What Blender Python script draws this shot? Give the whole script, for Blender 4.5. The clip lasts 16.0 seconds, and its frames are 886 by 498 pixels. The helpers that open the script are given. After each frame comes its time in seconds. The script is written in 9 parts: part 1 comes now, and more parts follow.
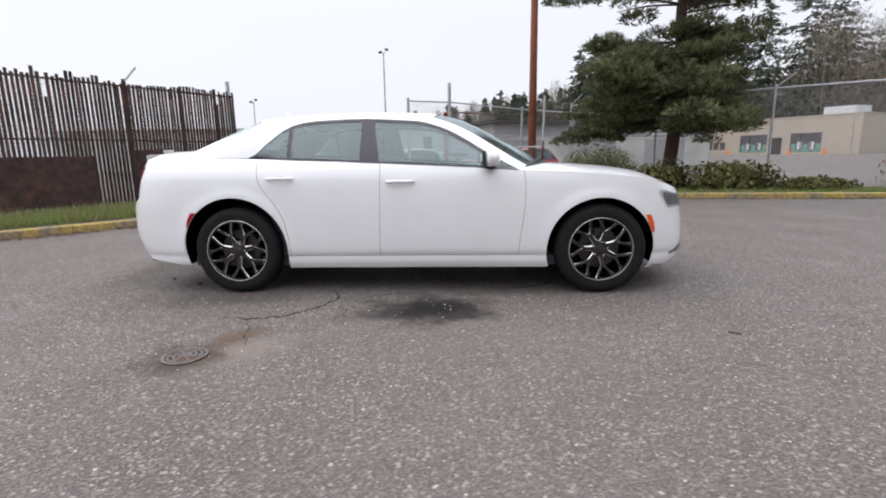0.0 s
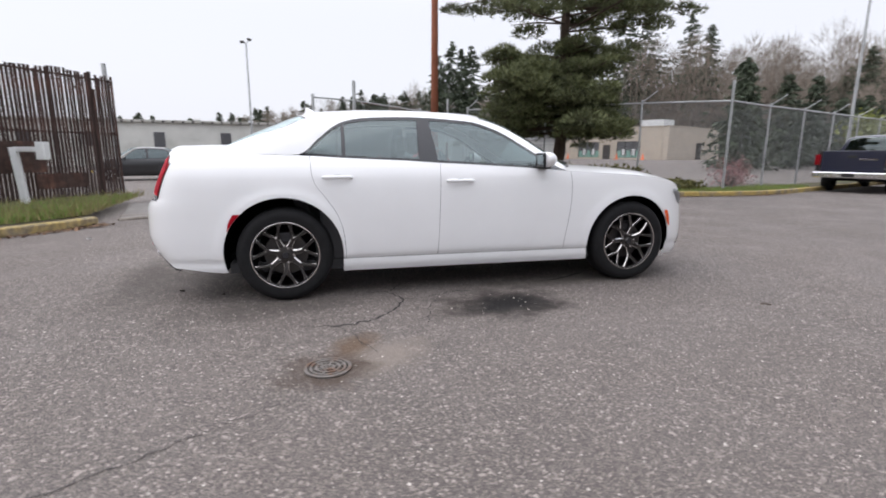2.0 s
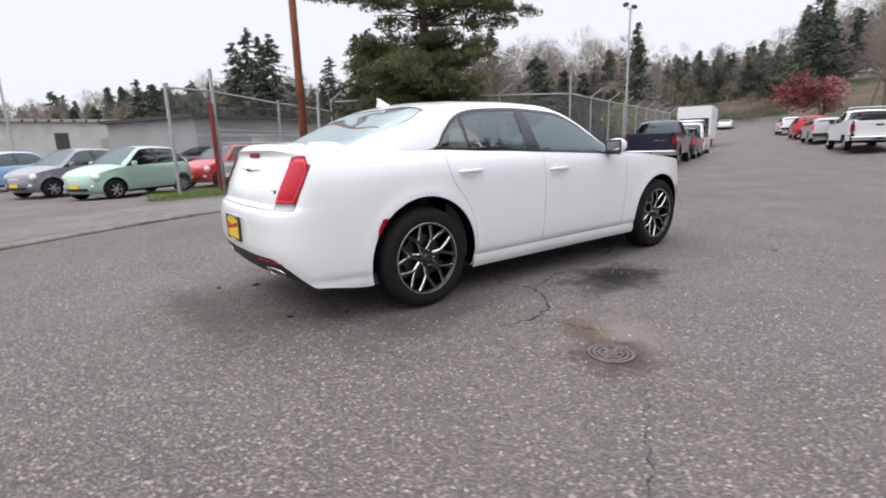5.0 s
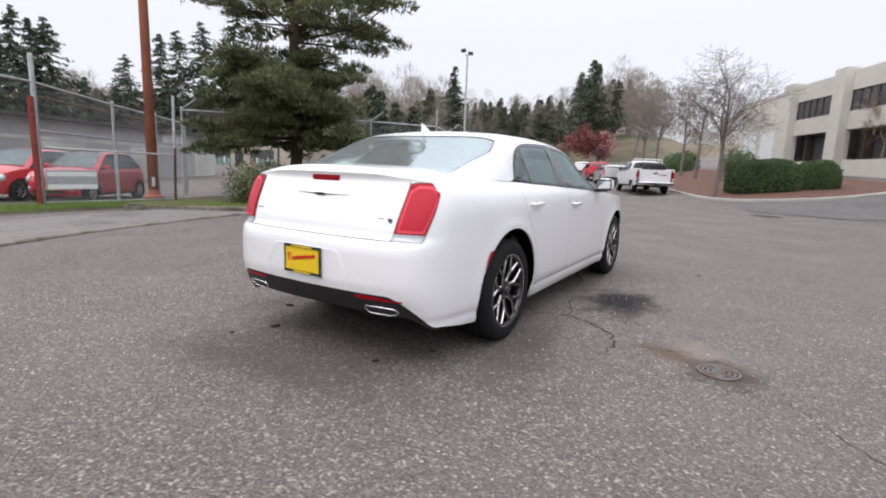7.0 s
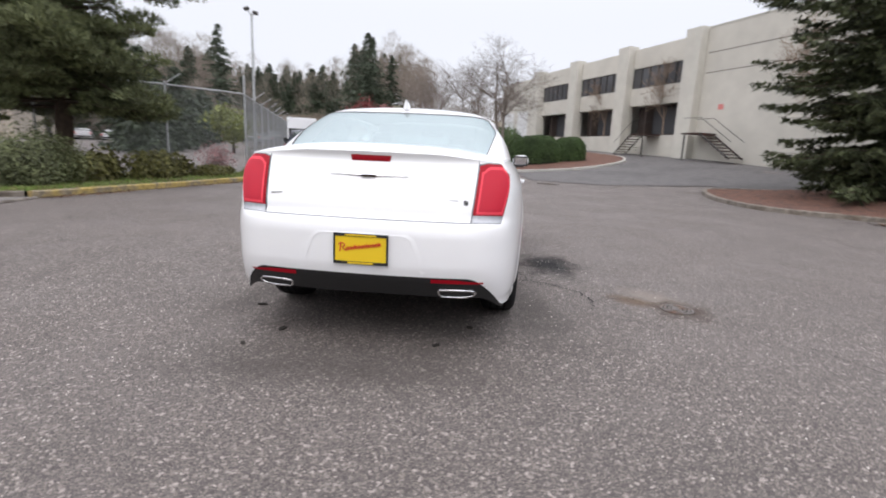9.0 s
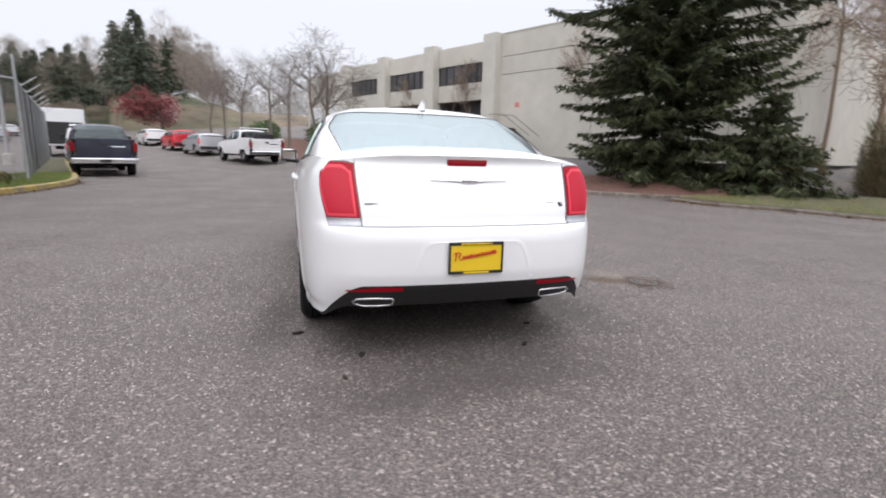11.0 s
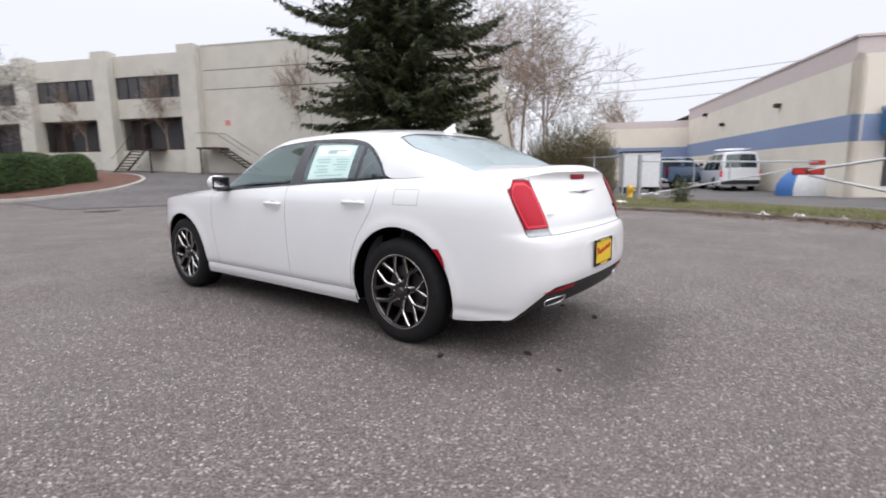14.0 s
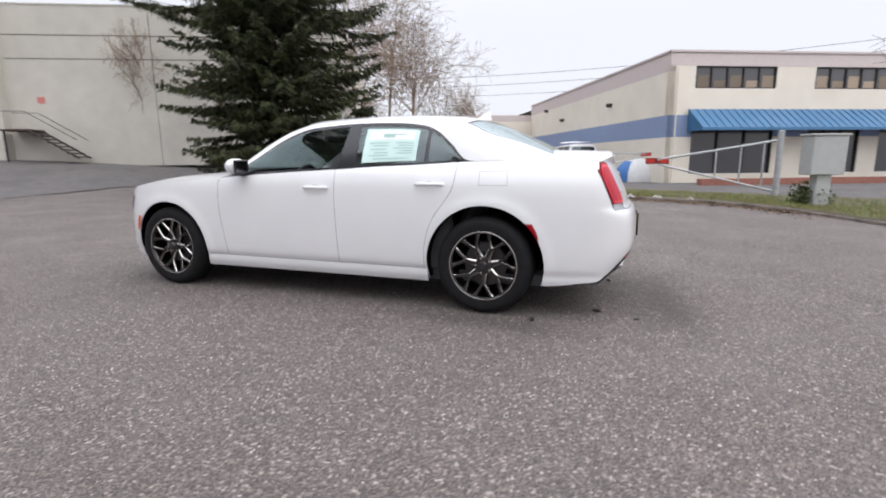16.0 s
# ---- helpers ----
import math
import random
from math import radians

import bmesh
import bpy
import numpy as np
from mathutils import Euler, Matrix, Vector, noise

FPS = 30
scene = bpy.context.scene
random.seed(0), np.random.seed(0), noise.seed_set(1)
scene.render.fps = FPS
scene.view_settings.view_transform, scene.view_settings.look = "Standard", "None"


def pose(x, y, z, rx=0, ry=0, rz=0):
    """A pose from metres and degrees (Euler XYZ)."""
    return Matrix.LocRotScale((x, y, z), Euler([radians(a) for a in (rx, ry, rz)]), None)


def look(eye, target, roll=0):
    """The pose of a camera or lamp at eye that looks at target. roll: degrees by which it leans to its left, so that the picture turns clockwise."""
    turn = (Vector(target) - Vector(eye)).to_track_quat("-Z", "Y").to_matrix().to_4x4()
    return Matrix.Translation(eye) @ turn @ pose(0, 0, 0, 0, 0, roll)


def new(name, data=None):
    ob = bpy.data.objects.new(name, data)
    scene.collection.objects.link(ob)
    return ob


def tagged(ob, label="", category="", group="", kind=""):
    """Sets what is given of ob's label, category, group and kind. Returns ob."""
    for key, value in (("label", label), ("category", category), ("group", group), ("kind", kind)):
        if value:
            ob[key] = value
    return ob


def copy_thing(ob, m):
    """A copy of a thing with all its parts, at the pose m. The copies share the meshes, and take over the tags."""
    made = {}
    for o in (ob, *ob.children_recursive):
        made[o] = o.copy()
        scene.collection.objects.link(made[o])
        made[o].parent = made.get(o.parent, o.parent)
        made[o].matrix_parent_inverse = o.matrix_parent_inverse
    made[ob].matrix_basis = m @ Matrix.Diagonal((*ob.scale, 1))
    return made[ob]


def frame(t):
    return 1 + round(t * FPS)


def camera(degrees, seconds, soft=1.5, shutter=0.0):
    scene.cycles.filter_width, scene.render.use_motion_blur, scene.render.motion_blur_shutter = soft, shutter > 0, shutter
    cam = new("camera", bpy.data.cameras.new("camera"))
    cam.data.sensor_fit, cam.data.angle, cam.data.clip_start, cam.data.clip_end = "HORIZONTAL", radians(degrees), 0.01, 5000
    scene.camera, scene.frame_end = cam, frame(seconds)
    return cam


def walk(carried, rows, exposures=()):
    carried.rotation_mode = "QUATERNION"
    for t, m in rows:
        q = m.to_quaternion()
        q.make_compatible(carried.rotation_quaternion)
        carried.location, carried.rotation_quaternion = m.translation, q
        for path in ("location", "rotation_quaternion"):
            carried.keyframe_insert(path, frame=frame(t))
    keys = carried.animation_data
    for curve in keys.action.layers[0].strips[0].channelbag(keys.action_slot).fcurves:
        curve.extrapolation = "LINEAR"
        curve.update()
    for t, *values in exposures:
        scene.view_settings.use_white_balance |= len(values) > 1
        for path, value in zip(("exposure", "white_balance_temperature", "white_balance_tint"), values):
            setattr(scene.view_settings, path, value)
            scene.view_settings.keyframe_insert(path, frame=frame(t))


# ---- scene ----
cam = camera(84.2, 16.0, 1.85, 0.5)
PATH = [
    (0, (0.448, -4.91, 1.155), (0.341, -2.949, 0.774), -0.9),
    (0.5, (0.014, -4.932, 1.155), (0.058, -2.975, 0.744), 0.8),
    (1, (-0.425, -4.992, 1.157), (-0.201, -3.048, 0.744), 0.4),
    (1.5, (-0.82, -4.938, 1.144), (-0.471, -3.008, 0.753), -0.5),
    (2, (-1.229, -4.853, 1.16), (-0.758, -2.947, 0.777), 0.3),
    (2.5, (-1.664, -4.757, 1.173), (-1.021, -2.906, 0.772), -0.3),
    (3, (-2.063, -4.581, 1.164), (-1.321, -2.775, 0.73), -0.3),
    (3.5, (-2.495, -4.42, 1.17), (-1.568, -2.693, 0.776), -0.1),
    (3.7, (-2.65, -4.35, 1.177), (-1.687, -2.645, 0.769), 0.5),
    (5.8, (-4.04, -3.217, 1.189), (-2.638, -1.841, 0.817), -1.8),
    (6, (-4.191, -3.051, 1.211), (-2.697, -1.768, 0.862), -0.5),
    (6.5, (-4.469, -2.702, 1.217), (-2.85, -1.587, 0.846), 0.1),
    (7, (-4.685, -2.318, 1.213), (-3.009, -1.275, 0.891), 2.1),
    (7.5, (-4.944, -1.966, 1.202), (-3.149, -1.152, 0.863), 2.3),
    (8, (-5.086, -1.588, 1.185), (-3.222, -0.949, 0.845), 1.5),
    (8.5, (-5.167, -1.172, 1.196), (-3.253, -0.701, 0.855), 2.3),
    (9, (-5.261, -0.747, 1.197), (-3.311, -0.542, 0.802), 2.5),
    (9.5, (-5.267, -0.325, 1.197), (-3.311, -0.284, 0.783), 1.9),
    (10, (-5.264, 0.111, 1.198), (-3.306, -0.052, 0.822), 1.9),
    (12.3, (-4.601, 2.058, 1.19), (-2.954, 0.986, 0.813), 1.4),
    (12.5, (-4.535, 2.242, 1.188), (-2.935, 1.094, 0.839), 1.3),
    (13, (-4.349, 2.66, 1.195), (-2.863, 1.371, 0.831), 0.7),
    (13.5, (-4.056, 2.992, 1.193), (-2.654, 1.61, 0.84), -0.8),
    (14, (-3.769, 3.339, 1.184), (-2.566, 1.772, 0.872), -0.8),
    (14.5, (-3.465, 3.633, 1.165), (-2.379, 1.983, 0.853), -1.3),
    (15, (-3.118, 3.887, 1.173), (-2.146, 2.165, 0.875), -1.2),
    (15.5, (-2.801, 4.193, 1.188), (-1.985, 2.393, 0.885), -1.4),
    (16, (-2.44, 4.388, 1.154), (-1.783, 2.533, 0.796), -0.5),
]
walk(cam, [(t, look(eye, target, roll)) for t, eye, target, roll in PATH])

# ---------------------------------------------------------------- light
world = bpy.data.worlds.new("overcast_sky")
scene.world = world
world.use_nodes = True
wn, wl = world.node_tree.nodes, world.node_tree.links
wn.clear()
SUN_ELEV, SUN_AZ = radians(56), radians(285)
sky = wn.new("ShaderNodeTexSky")
sky.sky_type = "NISHITA"
sky.sun_disc = False
sky.sun_elevation = SUN_ELEV
sky.sun_rotation = SUN_AZ
sky.air_density, sky.dust_density, sky.ozone_density = 1.0, 6.0, 1.5
veil = wn.new("ShaderNodeMix")
veil.data_type = "RGBA"
veil.inputs["Factor"].default_value = 0.86
veil.inputs["B"].default_value = (8.55, 8.7, 9.45, 1)
bg = wn.new("ShaderNodeBackground")
wo = wn.new("ShaderNodeOutputWorld")
# an overcast dome is about three times brighter overhead than near the horizon
where = wn.new("ShaderNodeTexCoord")
axes = wn.new("ShaderNodeSeparateXYZ")
dome = wn.new("ShaderNodeMapRange")
dome.interpolation_type = "SMOOTHSTEP"
for key, value in (("From Min", 0.22), ("From Max", 0.92), ("To Min", 0.205 * 0.585), ("To Max", 0.205 * 1.27)):
    dome.inputs[key].default_value = value
wl.new(where.outputs["Generated"], axes.inputs[0])
wl.new(axes.outputs["Z"], dome.inputs["Value"])
wl.new(dome.outputs[0], bg.inputs["Strength"])
wl.new(sky.outputs[0], veil.inputs["A"])
wl.new(veil.outputs["Result"], bg.inputs[0])
wl.new(bg.outputs[0], wo.inputs[0])

sun_data = bpy.data.lights.new("sun", "SUN")
sun_data.energy, sun_data.angle, sun_data.color = 0.9, radians(110), (1.0, 0.97, 0.95)
sun = new("sun", sun_data)
# the sky's sun_rotation counts clockwise from +y
sun.matrix_world = look((0, 0, 30), (-30 * math.sin(SUN_AZ), -30 * math.cos(SUN_AZ), 30 - 30 * math.tan(SUN_ELEV)))

# ---------------------------------------------------------------- small tools
def mesh_data(name, verts, faces, mat=None, smooth=False):
    me = bpy.data.meshes.new(name)
    me.from_pydata([tuple(v) for v in verts], [], [tuple(f) for f in faces])
    if mat:
        me.materials.append(mat)
    if smooth:
        me.shade_smooth()
    me.update()
    return me


def part(name, geo, mat=None, parent=None, label="", smooth=False, at=None):
    """One mesh object from (verts, faces), a bmesh or mesh data, under a thing or a part."""
    if isinstance(geo, bmesh.types.BMesh):
        me = bpy.data.meshes.new(name)
        geo.to_mesh(me)
        geo.free()
        if mat:
            me.materials.append(mat)
        if smooth:
            me.shade_smooth()
    elif isinstance(geo, tuple):
        me = mesh_data(name, geo[0], geo[1], mat, smooth)
    else:
        me = geo
    ob = new(name, me)
    if parent is not None:
        ob.parent = parent
    if at is not None:
        ob.matrix_basis = at
    if label:
        tagged(ob, label)
    return ob


def empty(name, at=None, label="", category="", group="", kind=""):
    ob = new(name)
    ob.empty_display_size = 0.2
    if at is not None:
        ob.matrix_basis = at
    return tagged(ob, label, category, group, kind)


def join(*geos):
    verts, faces = [], []
    for v, f in geos:
        n = len(verts)
        verts += [tuple(p) for p in v]
        faces += [tuple(i + n for i in q) for q in f]
    return verts, faces


def moved(geo, m):
    return [m @ Vector(p) for p in geo[0]], geo[1]


def box(x0, x1, y0, y1, z0, z1, bevel=0.0):
    """A box; with a bevel its edges are chamfered."""
    if bevel <= 0:
        v = [(x, y, z) for z in (z0, z1) for y in (y0, y1) for x in (x0, x1)]
        return v, [(0, 2, 3, 1), (4, 5, 7, 6), (0, 1, 5, 4), (2, 6, 7, 3), (0, 4, 6, 2), (1, 3, 7, 5)]
    b = min(bevel, abs(x1 - x0) * 0.45, abs(y1 - y0) * 0.45, abs(z1 - z0) * 0.45)
    ring = lambda dx, dy, z: [(x0 + dx, y0 + dy, z), (x1 - dx, y0 + dy, z), (x1 - dx, y1 - dy, z), (x0 + dx, y1 - dy, z)]
    def octo(d, z):
        return [(x0 + d + b, y0 + d, z), (x1 - d - b, y0 + d, z), (x1 - d, y0 + d + b, z), (x1 - d, y1 - d - b, z),
                (x1 - d - b, y1 - d, z), (x0 + d + b, y1 - d, z), (x0 + d, y1 - d - b, z), (x0 + d, y0 + d + b, z)]
    rows = [octo(b * 0.6, z0), octo(0, z0 + b * 0.6), octo(0, z1 - b * 0.6), octo(b * 0.6, z1)]
    v = [p for r in rows for p in r]
    f = [tuple(range(7, -1, -1)), tuple(range(24, 32))]
    for r in range(3):
        for i in range(8):
            j = (i + 1) % 8
            f.append((r * 8 + i, r * 8 + j, r * 8 + 8 + j, r * 8 + 8 + i))
    return v, f


def rod(a, b, r0, r1=None, n=8, caps=True):
    """A tapered rod from a to b."""
    r1 = r0 if r1 is None else r1
    a, b = Vector(a), Vector(b)
    d = (b - a).normalized()
    u = d.orthogonal().normalized()
    w = d.cross(u)
    v = []
    for p, r in ((a, r0), (b, r1)):
        for i in range(n):
            k = 2 * math.pi * i / n
            v.append(p + u * (r * math.cos(k)) + w * (r * math.sin(k)))
    f = [(i, (i + 1) % n, n + (i + 1) % n, n + i) for i in range(n)]
    if caps:
        f += [tuple(range(n - 1, -1, -1)), tuple(range(n, 2 * n))]
    return v, f


def pipe(points, r, n=8, closed=False):
    """A round tube along a line of points."""
    pts = [Vector(p) for p in points]
    v, f, m = [], [], len(pts)
    side = None
    for i, p in enumerate(pts):
        a = pts[(i - 1) % m] if closed or i else p
        b = pts[(i + 1) % m] if closed or i < m - 1 else p
        d = (b - a).normalized()
        side = d.orthogonal().normalized() if side is None else (side - d * side.dot(d)).normalized()
        w = d.cross(side)
        rr = r[i] if isinstance(r, (list, tuple)) else r
        v += [p + side * (rr * math.cos(2 * math.pi * k / n)) + w * (rr * math.sin(2 * math.pi * k / n)) for k in range(n)]
    for i in range(m if closed else m - 1):
        j = (i + 1) % m
        f += [(i * n + k, i * n + (k + 1) % n, j * n + (k + 1) % n, j * n + k) for k in range(n)]
    if not closed:
        f += [tuple(range(n - 1, -1, -1)), tuple((m - 1) * n + k for k in range(n))]
    return v, f


def lathe(profile, n=48, axis="y", closed=False):
    """A body of revolution; profile of (radius, along) about the given axis."""
    v, f, m = [], [], len(profile)
    for i in range(n):
        k = 2 * math.pi * i / n
        for r, h in profile:
            v.append((r * math.cos(k), h, r * math.sin(k)) if axis == "y" else (r * math.cos(k), r * math.sin(k), h))
    for i in range(n):
        j = (i + 1) % n
        for q in range(m if closed else m - 1):
            p = (q + 1) % m
            f.append((i * m + q, i * m + p, j * m + p, j * m + q))
    return v, f


def sheet(fn, us, vs):
    """A grid of faces from fn(u, v); a None point leaves its faces out."""
    idx, v, f = {}, [], []
    for i, a in enumerate(us):
        for j, b in enumerate(vs):
            p = fn(a, b)
            if p is not None:
                idx[i, j] = len(v)
                v.append(p)
    for i in range(len(us) - 1):
        for j in range(len(vs) - 1):
            q = [(i, j), (i + 1, j), (i + 1, j + 1), (i, j + 1)]
            if all(k in idx for k in q):
                f.append(tuple(idx[k] for k in q))
    return v, f


def outer_sheet(fn, us, vs):
    """A sheet with its faces turned round, to look outwards."""
    v, f = sheet(fn, us, vs)
    return v, [q[::-1] for q in f]


def steps(a, b, n):
    return [a + (b - a) * i / n for i in range(n + 1)]


def curve_at(table, x):
    """Smooth reading (monotone cubic) of a table of (x, value)."""
    xs, ys = [p[0] for p in table], [p[1] for p in table]
    if x <= xs[0]:
        return ys[0]
    if x >= xs[-1]:
        return ys[-1]
    i = max(k for k in range(len(xs)) if xs[k] <= x)
    i = min(i, len(xs) - 2)
    h = xs[i + 1] - xs[i]
    def slope(k):
        if k == 0 or k == len(xs) - 1:
            return 0.0 if len(xs) > 2 else (ys[1] - ys[0]) / h
        l, r = (ys[k] - ys[k - 1]) / (xs[k] - xs[k - 1]), (ys[k + 1] - ys[k]) / (xs[k + 1] - xs[k])
        return 0.0 if l * r <= 0 else 2 * l * r / (l + r)
    if i == 0 and len(xs) > 2:
        m0 = (ys[1] - ys[0]) / h
    else:
        m0 = slope(i)
    m1 = slope(i + 1) if i + 1 < len(xs) - 1 else (ys[-1] - ys[-2]) / h
    t = (x - xs[i]) / h
    return ((2 * t**3 - 3 * t * t + 1) * ys[i] + (t**3 - 2 * t * t + t) * h * m0 + (3 * t * t - 2 * t**3) * ys[i + 1] + (t**3 - t * t) * h * m1)


def spline(points, n):
    """A Catmull-Rom line through points, n steps a stretch."""
    P = [np.array(p, float) for p in points]
    P = [2 * P[0] - P[1]] + P + [2 * P[-1] - P[-2]]
    out = []
    for i in range(1, len(P) - 2):
        for k in range(n):
            t = k / n
            a, b, c, d = P[i - 1 : i + 3]
            out.append(0.5 * (2 * b + (c - a) * t + (2 * a - 5 * b + 4 * c - d) * t * t + (3 * b - a - 3 * c + d) * t**3))
    return out + [P[-2]]


def smooth01(a, b, x):
    t = min(1.0, max(0.0, (x - a) / (b - a)))
    return t * t * (3 - 2 * t)


# ---------------------------------------------------------------- materials
def material(name, base, rough=0.6, metal=0.0, vary=0.0, scale=8.0, bump=0.0, bump_scale=60.0, coat=0.0, second=None, second_at=(0.5, 0.65), second_scale=2.0, random_hue=0.0, spec=None, island=False):
    """Principled surface: base colour with a grain (vary), patches of a second colour and fine relief."""
    m = bpy.data.materials.new(name)
    m.use_nodes = True
    t = m.node_tree
    n, l = t.nodes, t.links
    b = n["Principled BSDF"]
    b.inputs["Roughness"].default_value = rough
    b.inputs["Metallic"].default_value = metal
    b.inputs["Coat Weight"].default_value = coat
    b.inputs["Coat Roughness"].default_value = 0.04
    if spec is not None:
        b.inputs["Specular IOR Level"].default_value = spec
    b.inputs["Base Color"].default_value = (*base, 1)
    co = n.new("ShaderNodeTexCoord")
    colour = None
    if vary or second:
        colour = n.new("ShaderNodeRGB").outputs[0]
        colour.default_value = (*base, 1)
    if second:
        tex = n.new("ShaderNodeTexNoise")
        tex.inputs["Scale"].default_value = second_scale
        tex.inputs["Detail"].default_value = 6
        l.new(co.outputs["Object"], tex.inputs["Vector"])
        ramp = n.new("ShaderNodeMapRange")
        ramp.inputs["From Min"].default_value, ramp.inputs["From Max"].default_value = second_at
        l.new(tex.outputs["Fac"], ramp.inputs["Value"])
        mix = n.new("ShaderNodeMix")
        mix.data_type = "RGBA"
        l.new(ramp.outputs[0], mix.inputs["Factor"])
        l.new(colour, mix.inputs["A"])
        mix.inputs["B"].default_value = (*second, 1)
        colour = mix.outputs["Result"]
    if vary:
        tex = n.new("ShaderNodeTexNoise")
        tex.inputs["Scale"].default_value = scale
        tex.inputs["Detail"].default_value = 8
        l.new(co.outputs["Object"], tex.inputs["Vector"])
        ramp = n.new("ShaderNodeMapRange")
        ramp.inputs["From Min"].default_value, ramp.inputs["From Max"].default_value = 0.3, 0.7
        ramp.inputs["To Min"].default_value, ramp.inputs["To Max"].default_value = 1 - vary, 1 + vary
        l.new(tex.outputs["Fac"], ramp.inputs["Value"])
        hsv = n.new("ShaderNodeHueSaturation")
        l.new(colour, hsv.inputs["Color"])
        l.new(ramp.outputs[0], hsv.inputs["Value"])
        colour = hsv.outputs[0]
    if random_hue:
        src = n.new("ShaderNodeNewGeometry").outputs["Random Per Island"] if island else n.new("ShaderNodeObjectInfo").outputs["Random"]
        ramp = n.new("ShaderNodeMapRange")
        ramp.inputs["To Min"].default_value, ramp.inputs["To Max"].default_value = 1 - random_hue, 1 + random_hue
        l.new(src, ramp.inputs["Value"])
        hsv = n.new("ShaderNodeHueSaturation")
        if colour is None:
            hsv.inputs["Color"].default_value = (*base, 1)
        else:
            l.new(colour, hsv.inputs["Color"])
        l.new(ramp.outputs[0], hsv.inputs["Value"])
        colour = hsv.outputs[0]
    if colour is not None:
        l.new(colour, b.inputs["Base Color"])
    if bump:
        tex = n.new("ShaderNodeTexNoise")
        tex.inputs["Scale"].default_value = bump_scale
        tex.inputs["Detail"].default_value = 6
        l.new(co.outputs["Object"], tex.inputs["Vector"])
        bp = n.new("ShaderNodeBump")
        bp.inputs["Strength"].default_value = min(1.0, bump)
        bp.inputs["Distance"].default_value = 0.01
        l.new(tex.outputs["Fac"], bp.inputs["Height"])
        l.new(bp.outputs[0], b.inputs["Normal"])
    return m


def glass_material(name, tint, gloss=0.18, edge=0.55, rough=0.0, painted_sheen=0.0):
    """A thin pane: tinted clear glass with the gloss of its surface, stronger at a slant."""
    m = bpy.data.materials.new(name)
    m.use_nodes = True
    n, l = m.node_tree.nodes, m.node_tree.links
    n.clear()
    clear = n.new("ShaderNodeBsdfTransparent")
    clear.inputs[0].default_value = (*tint, 1)
    shine = n.new("ShaderNodeBsdfGlossy")
    shine.inputs["Roughness"].default_value = rough
    shine.inputs["Color"].default_value = (0.84, 0.97, 0.98, 1)
    lw = n.new("ShaderNodeLayerWeight")
    lw.inputs["Blend"].default_value = 0.5
    pw = n.new("ShaderNodeMath")
    pw.operation = "POWER"
    pw.inputs[1].default_value = 4.0
    ramp = n.new("ShaderNodeMapRange")
    ramp.inputs["To Min"].default_value, ramp.inputs["To Max"].default_value = gloss, edge
    mix = n.new("ShaderNodeMixShader")
    out = n.new("ShaderNodeOutputMaterial")
    l.new(lw.outputs["Facing"], pw.inputs[0])
    l.new(pw.outputs[0], ramp.inputs["Value"])
    l.new(ramp.outputs[0], mix.inputs[0])
    l.new(clear.outputs[0], mix.inputs[1])
    l.new(shine.outputs[0], mix.inputs[2])
    # pale diffuse layer: the brightness of sky reflections painted onto the pane
    sheen_coat = n.new("ShaderNodeBsdfDiffuse")
    sheen_coat.inputs["Color"].default_value = (0.62, 0.66, 0.66, 1)
    top = n.new("ShaderNodeMixShader")
    top.inputs[0].default_value = painted_sheen
    l.new(mix.outputs[0], top.inputs[1])
    l.new(sheen_coat.outputs[0], top.inputs[2])
    l.new(top.outputs[0], out.inputs[0])
    return m


WHITE_PAINT = material("white_car_paint", (0.815, 0.818, 0.83), 0.28, coat=0.8, vary=0.015, scale=3)
BLACK_TRIM = material("gloss_black_trim", (0.02, 0.02, 0.024), 0.22, coat=0.3)
BLACK_PLASTIC = material("black_plastic", (0.014, 0.014, 0.015), 0.55, bump=0.15, bump_scale=300, vary=0.1)
UNDERBODY = material("underbody_black", (0.008, 0.008, 0.009), 0.9, spec=0.1, vary=0.2)
WELL_BLACK = material("black_arch_liner", (0.003, 0.003, 0.003), 0.95, spec=0.02)
RUBBER = material("tyre_rubber", (0.012, 0.012, 0.013), 0.75, spec=0.2, vary=0.15, scale=20, bump=0.2, bump_scale=150)
DARK_CHROME = material("dark_chrome_wheel", (0.085, 0.082, 0.082), 0.3, metal=1.0)
SPOKE_EDGE = material("bright_spoke_edge", (0.66, 0.635, 0.62), 0.26, metal=1.0)
WHEEL_POCKET = material("wheel_pocket_grey", (0.05, 0.05, 0.055), 0.4, metal=0.6)
BRAKE_METAL = material("brake_disc_metal", (0.085, 0.08, 0.078), 0.5, metal=0.8, vary=0.15)
BADGE_SILVER = material("badge_silver", (0.62, 0.63, 0.65), 0.4, metal=0.4)
CHROME = material("chrome", (0.82, 0.82, 0.84), 0.12, metal=1.0)
TAIL_RED = material("red_tail_lamp", (0.78, 0.06, 0.09), 0.3, spec=0.25)
LAMP_MID_RED = material("mid_red_lamp", (0.46, 0.010, 0.030), 0.3, spec=0.25)
LAMP_DARK_RED = material("dark_red_lamp", (0.24, 0.004, 0.010), 0.3, spec=0.2)
SEAM_GREY = material("seam_grey", (0.16, 0.165, 0.18), 0.5)
TAIL_RED_DEEP = material("deep_red_lamp", (0.34, 0.004, 0.014), 0.3, spec=0.2)
HOUSING_GREY = material("dark_lamp_housing", (0.16, 0.165, 0.175), 0.3, metal=0.5, vary=0.2, scale=30)
LAMP_FOOT = material("grey_lamp_foot", (0.36, 0.37, 0.39), 0.2, coat=0.6, metal=0.4, vary=0.12, scale=40)
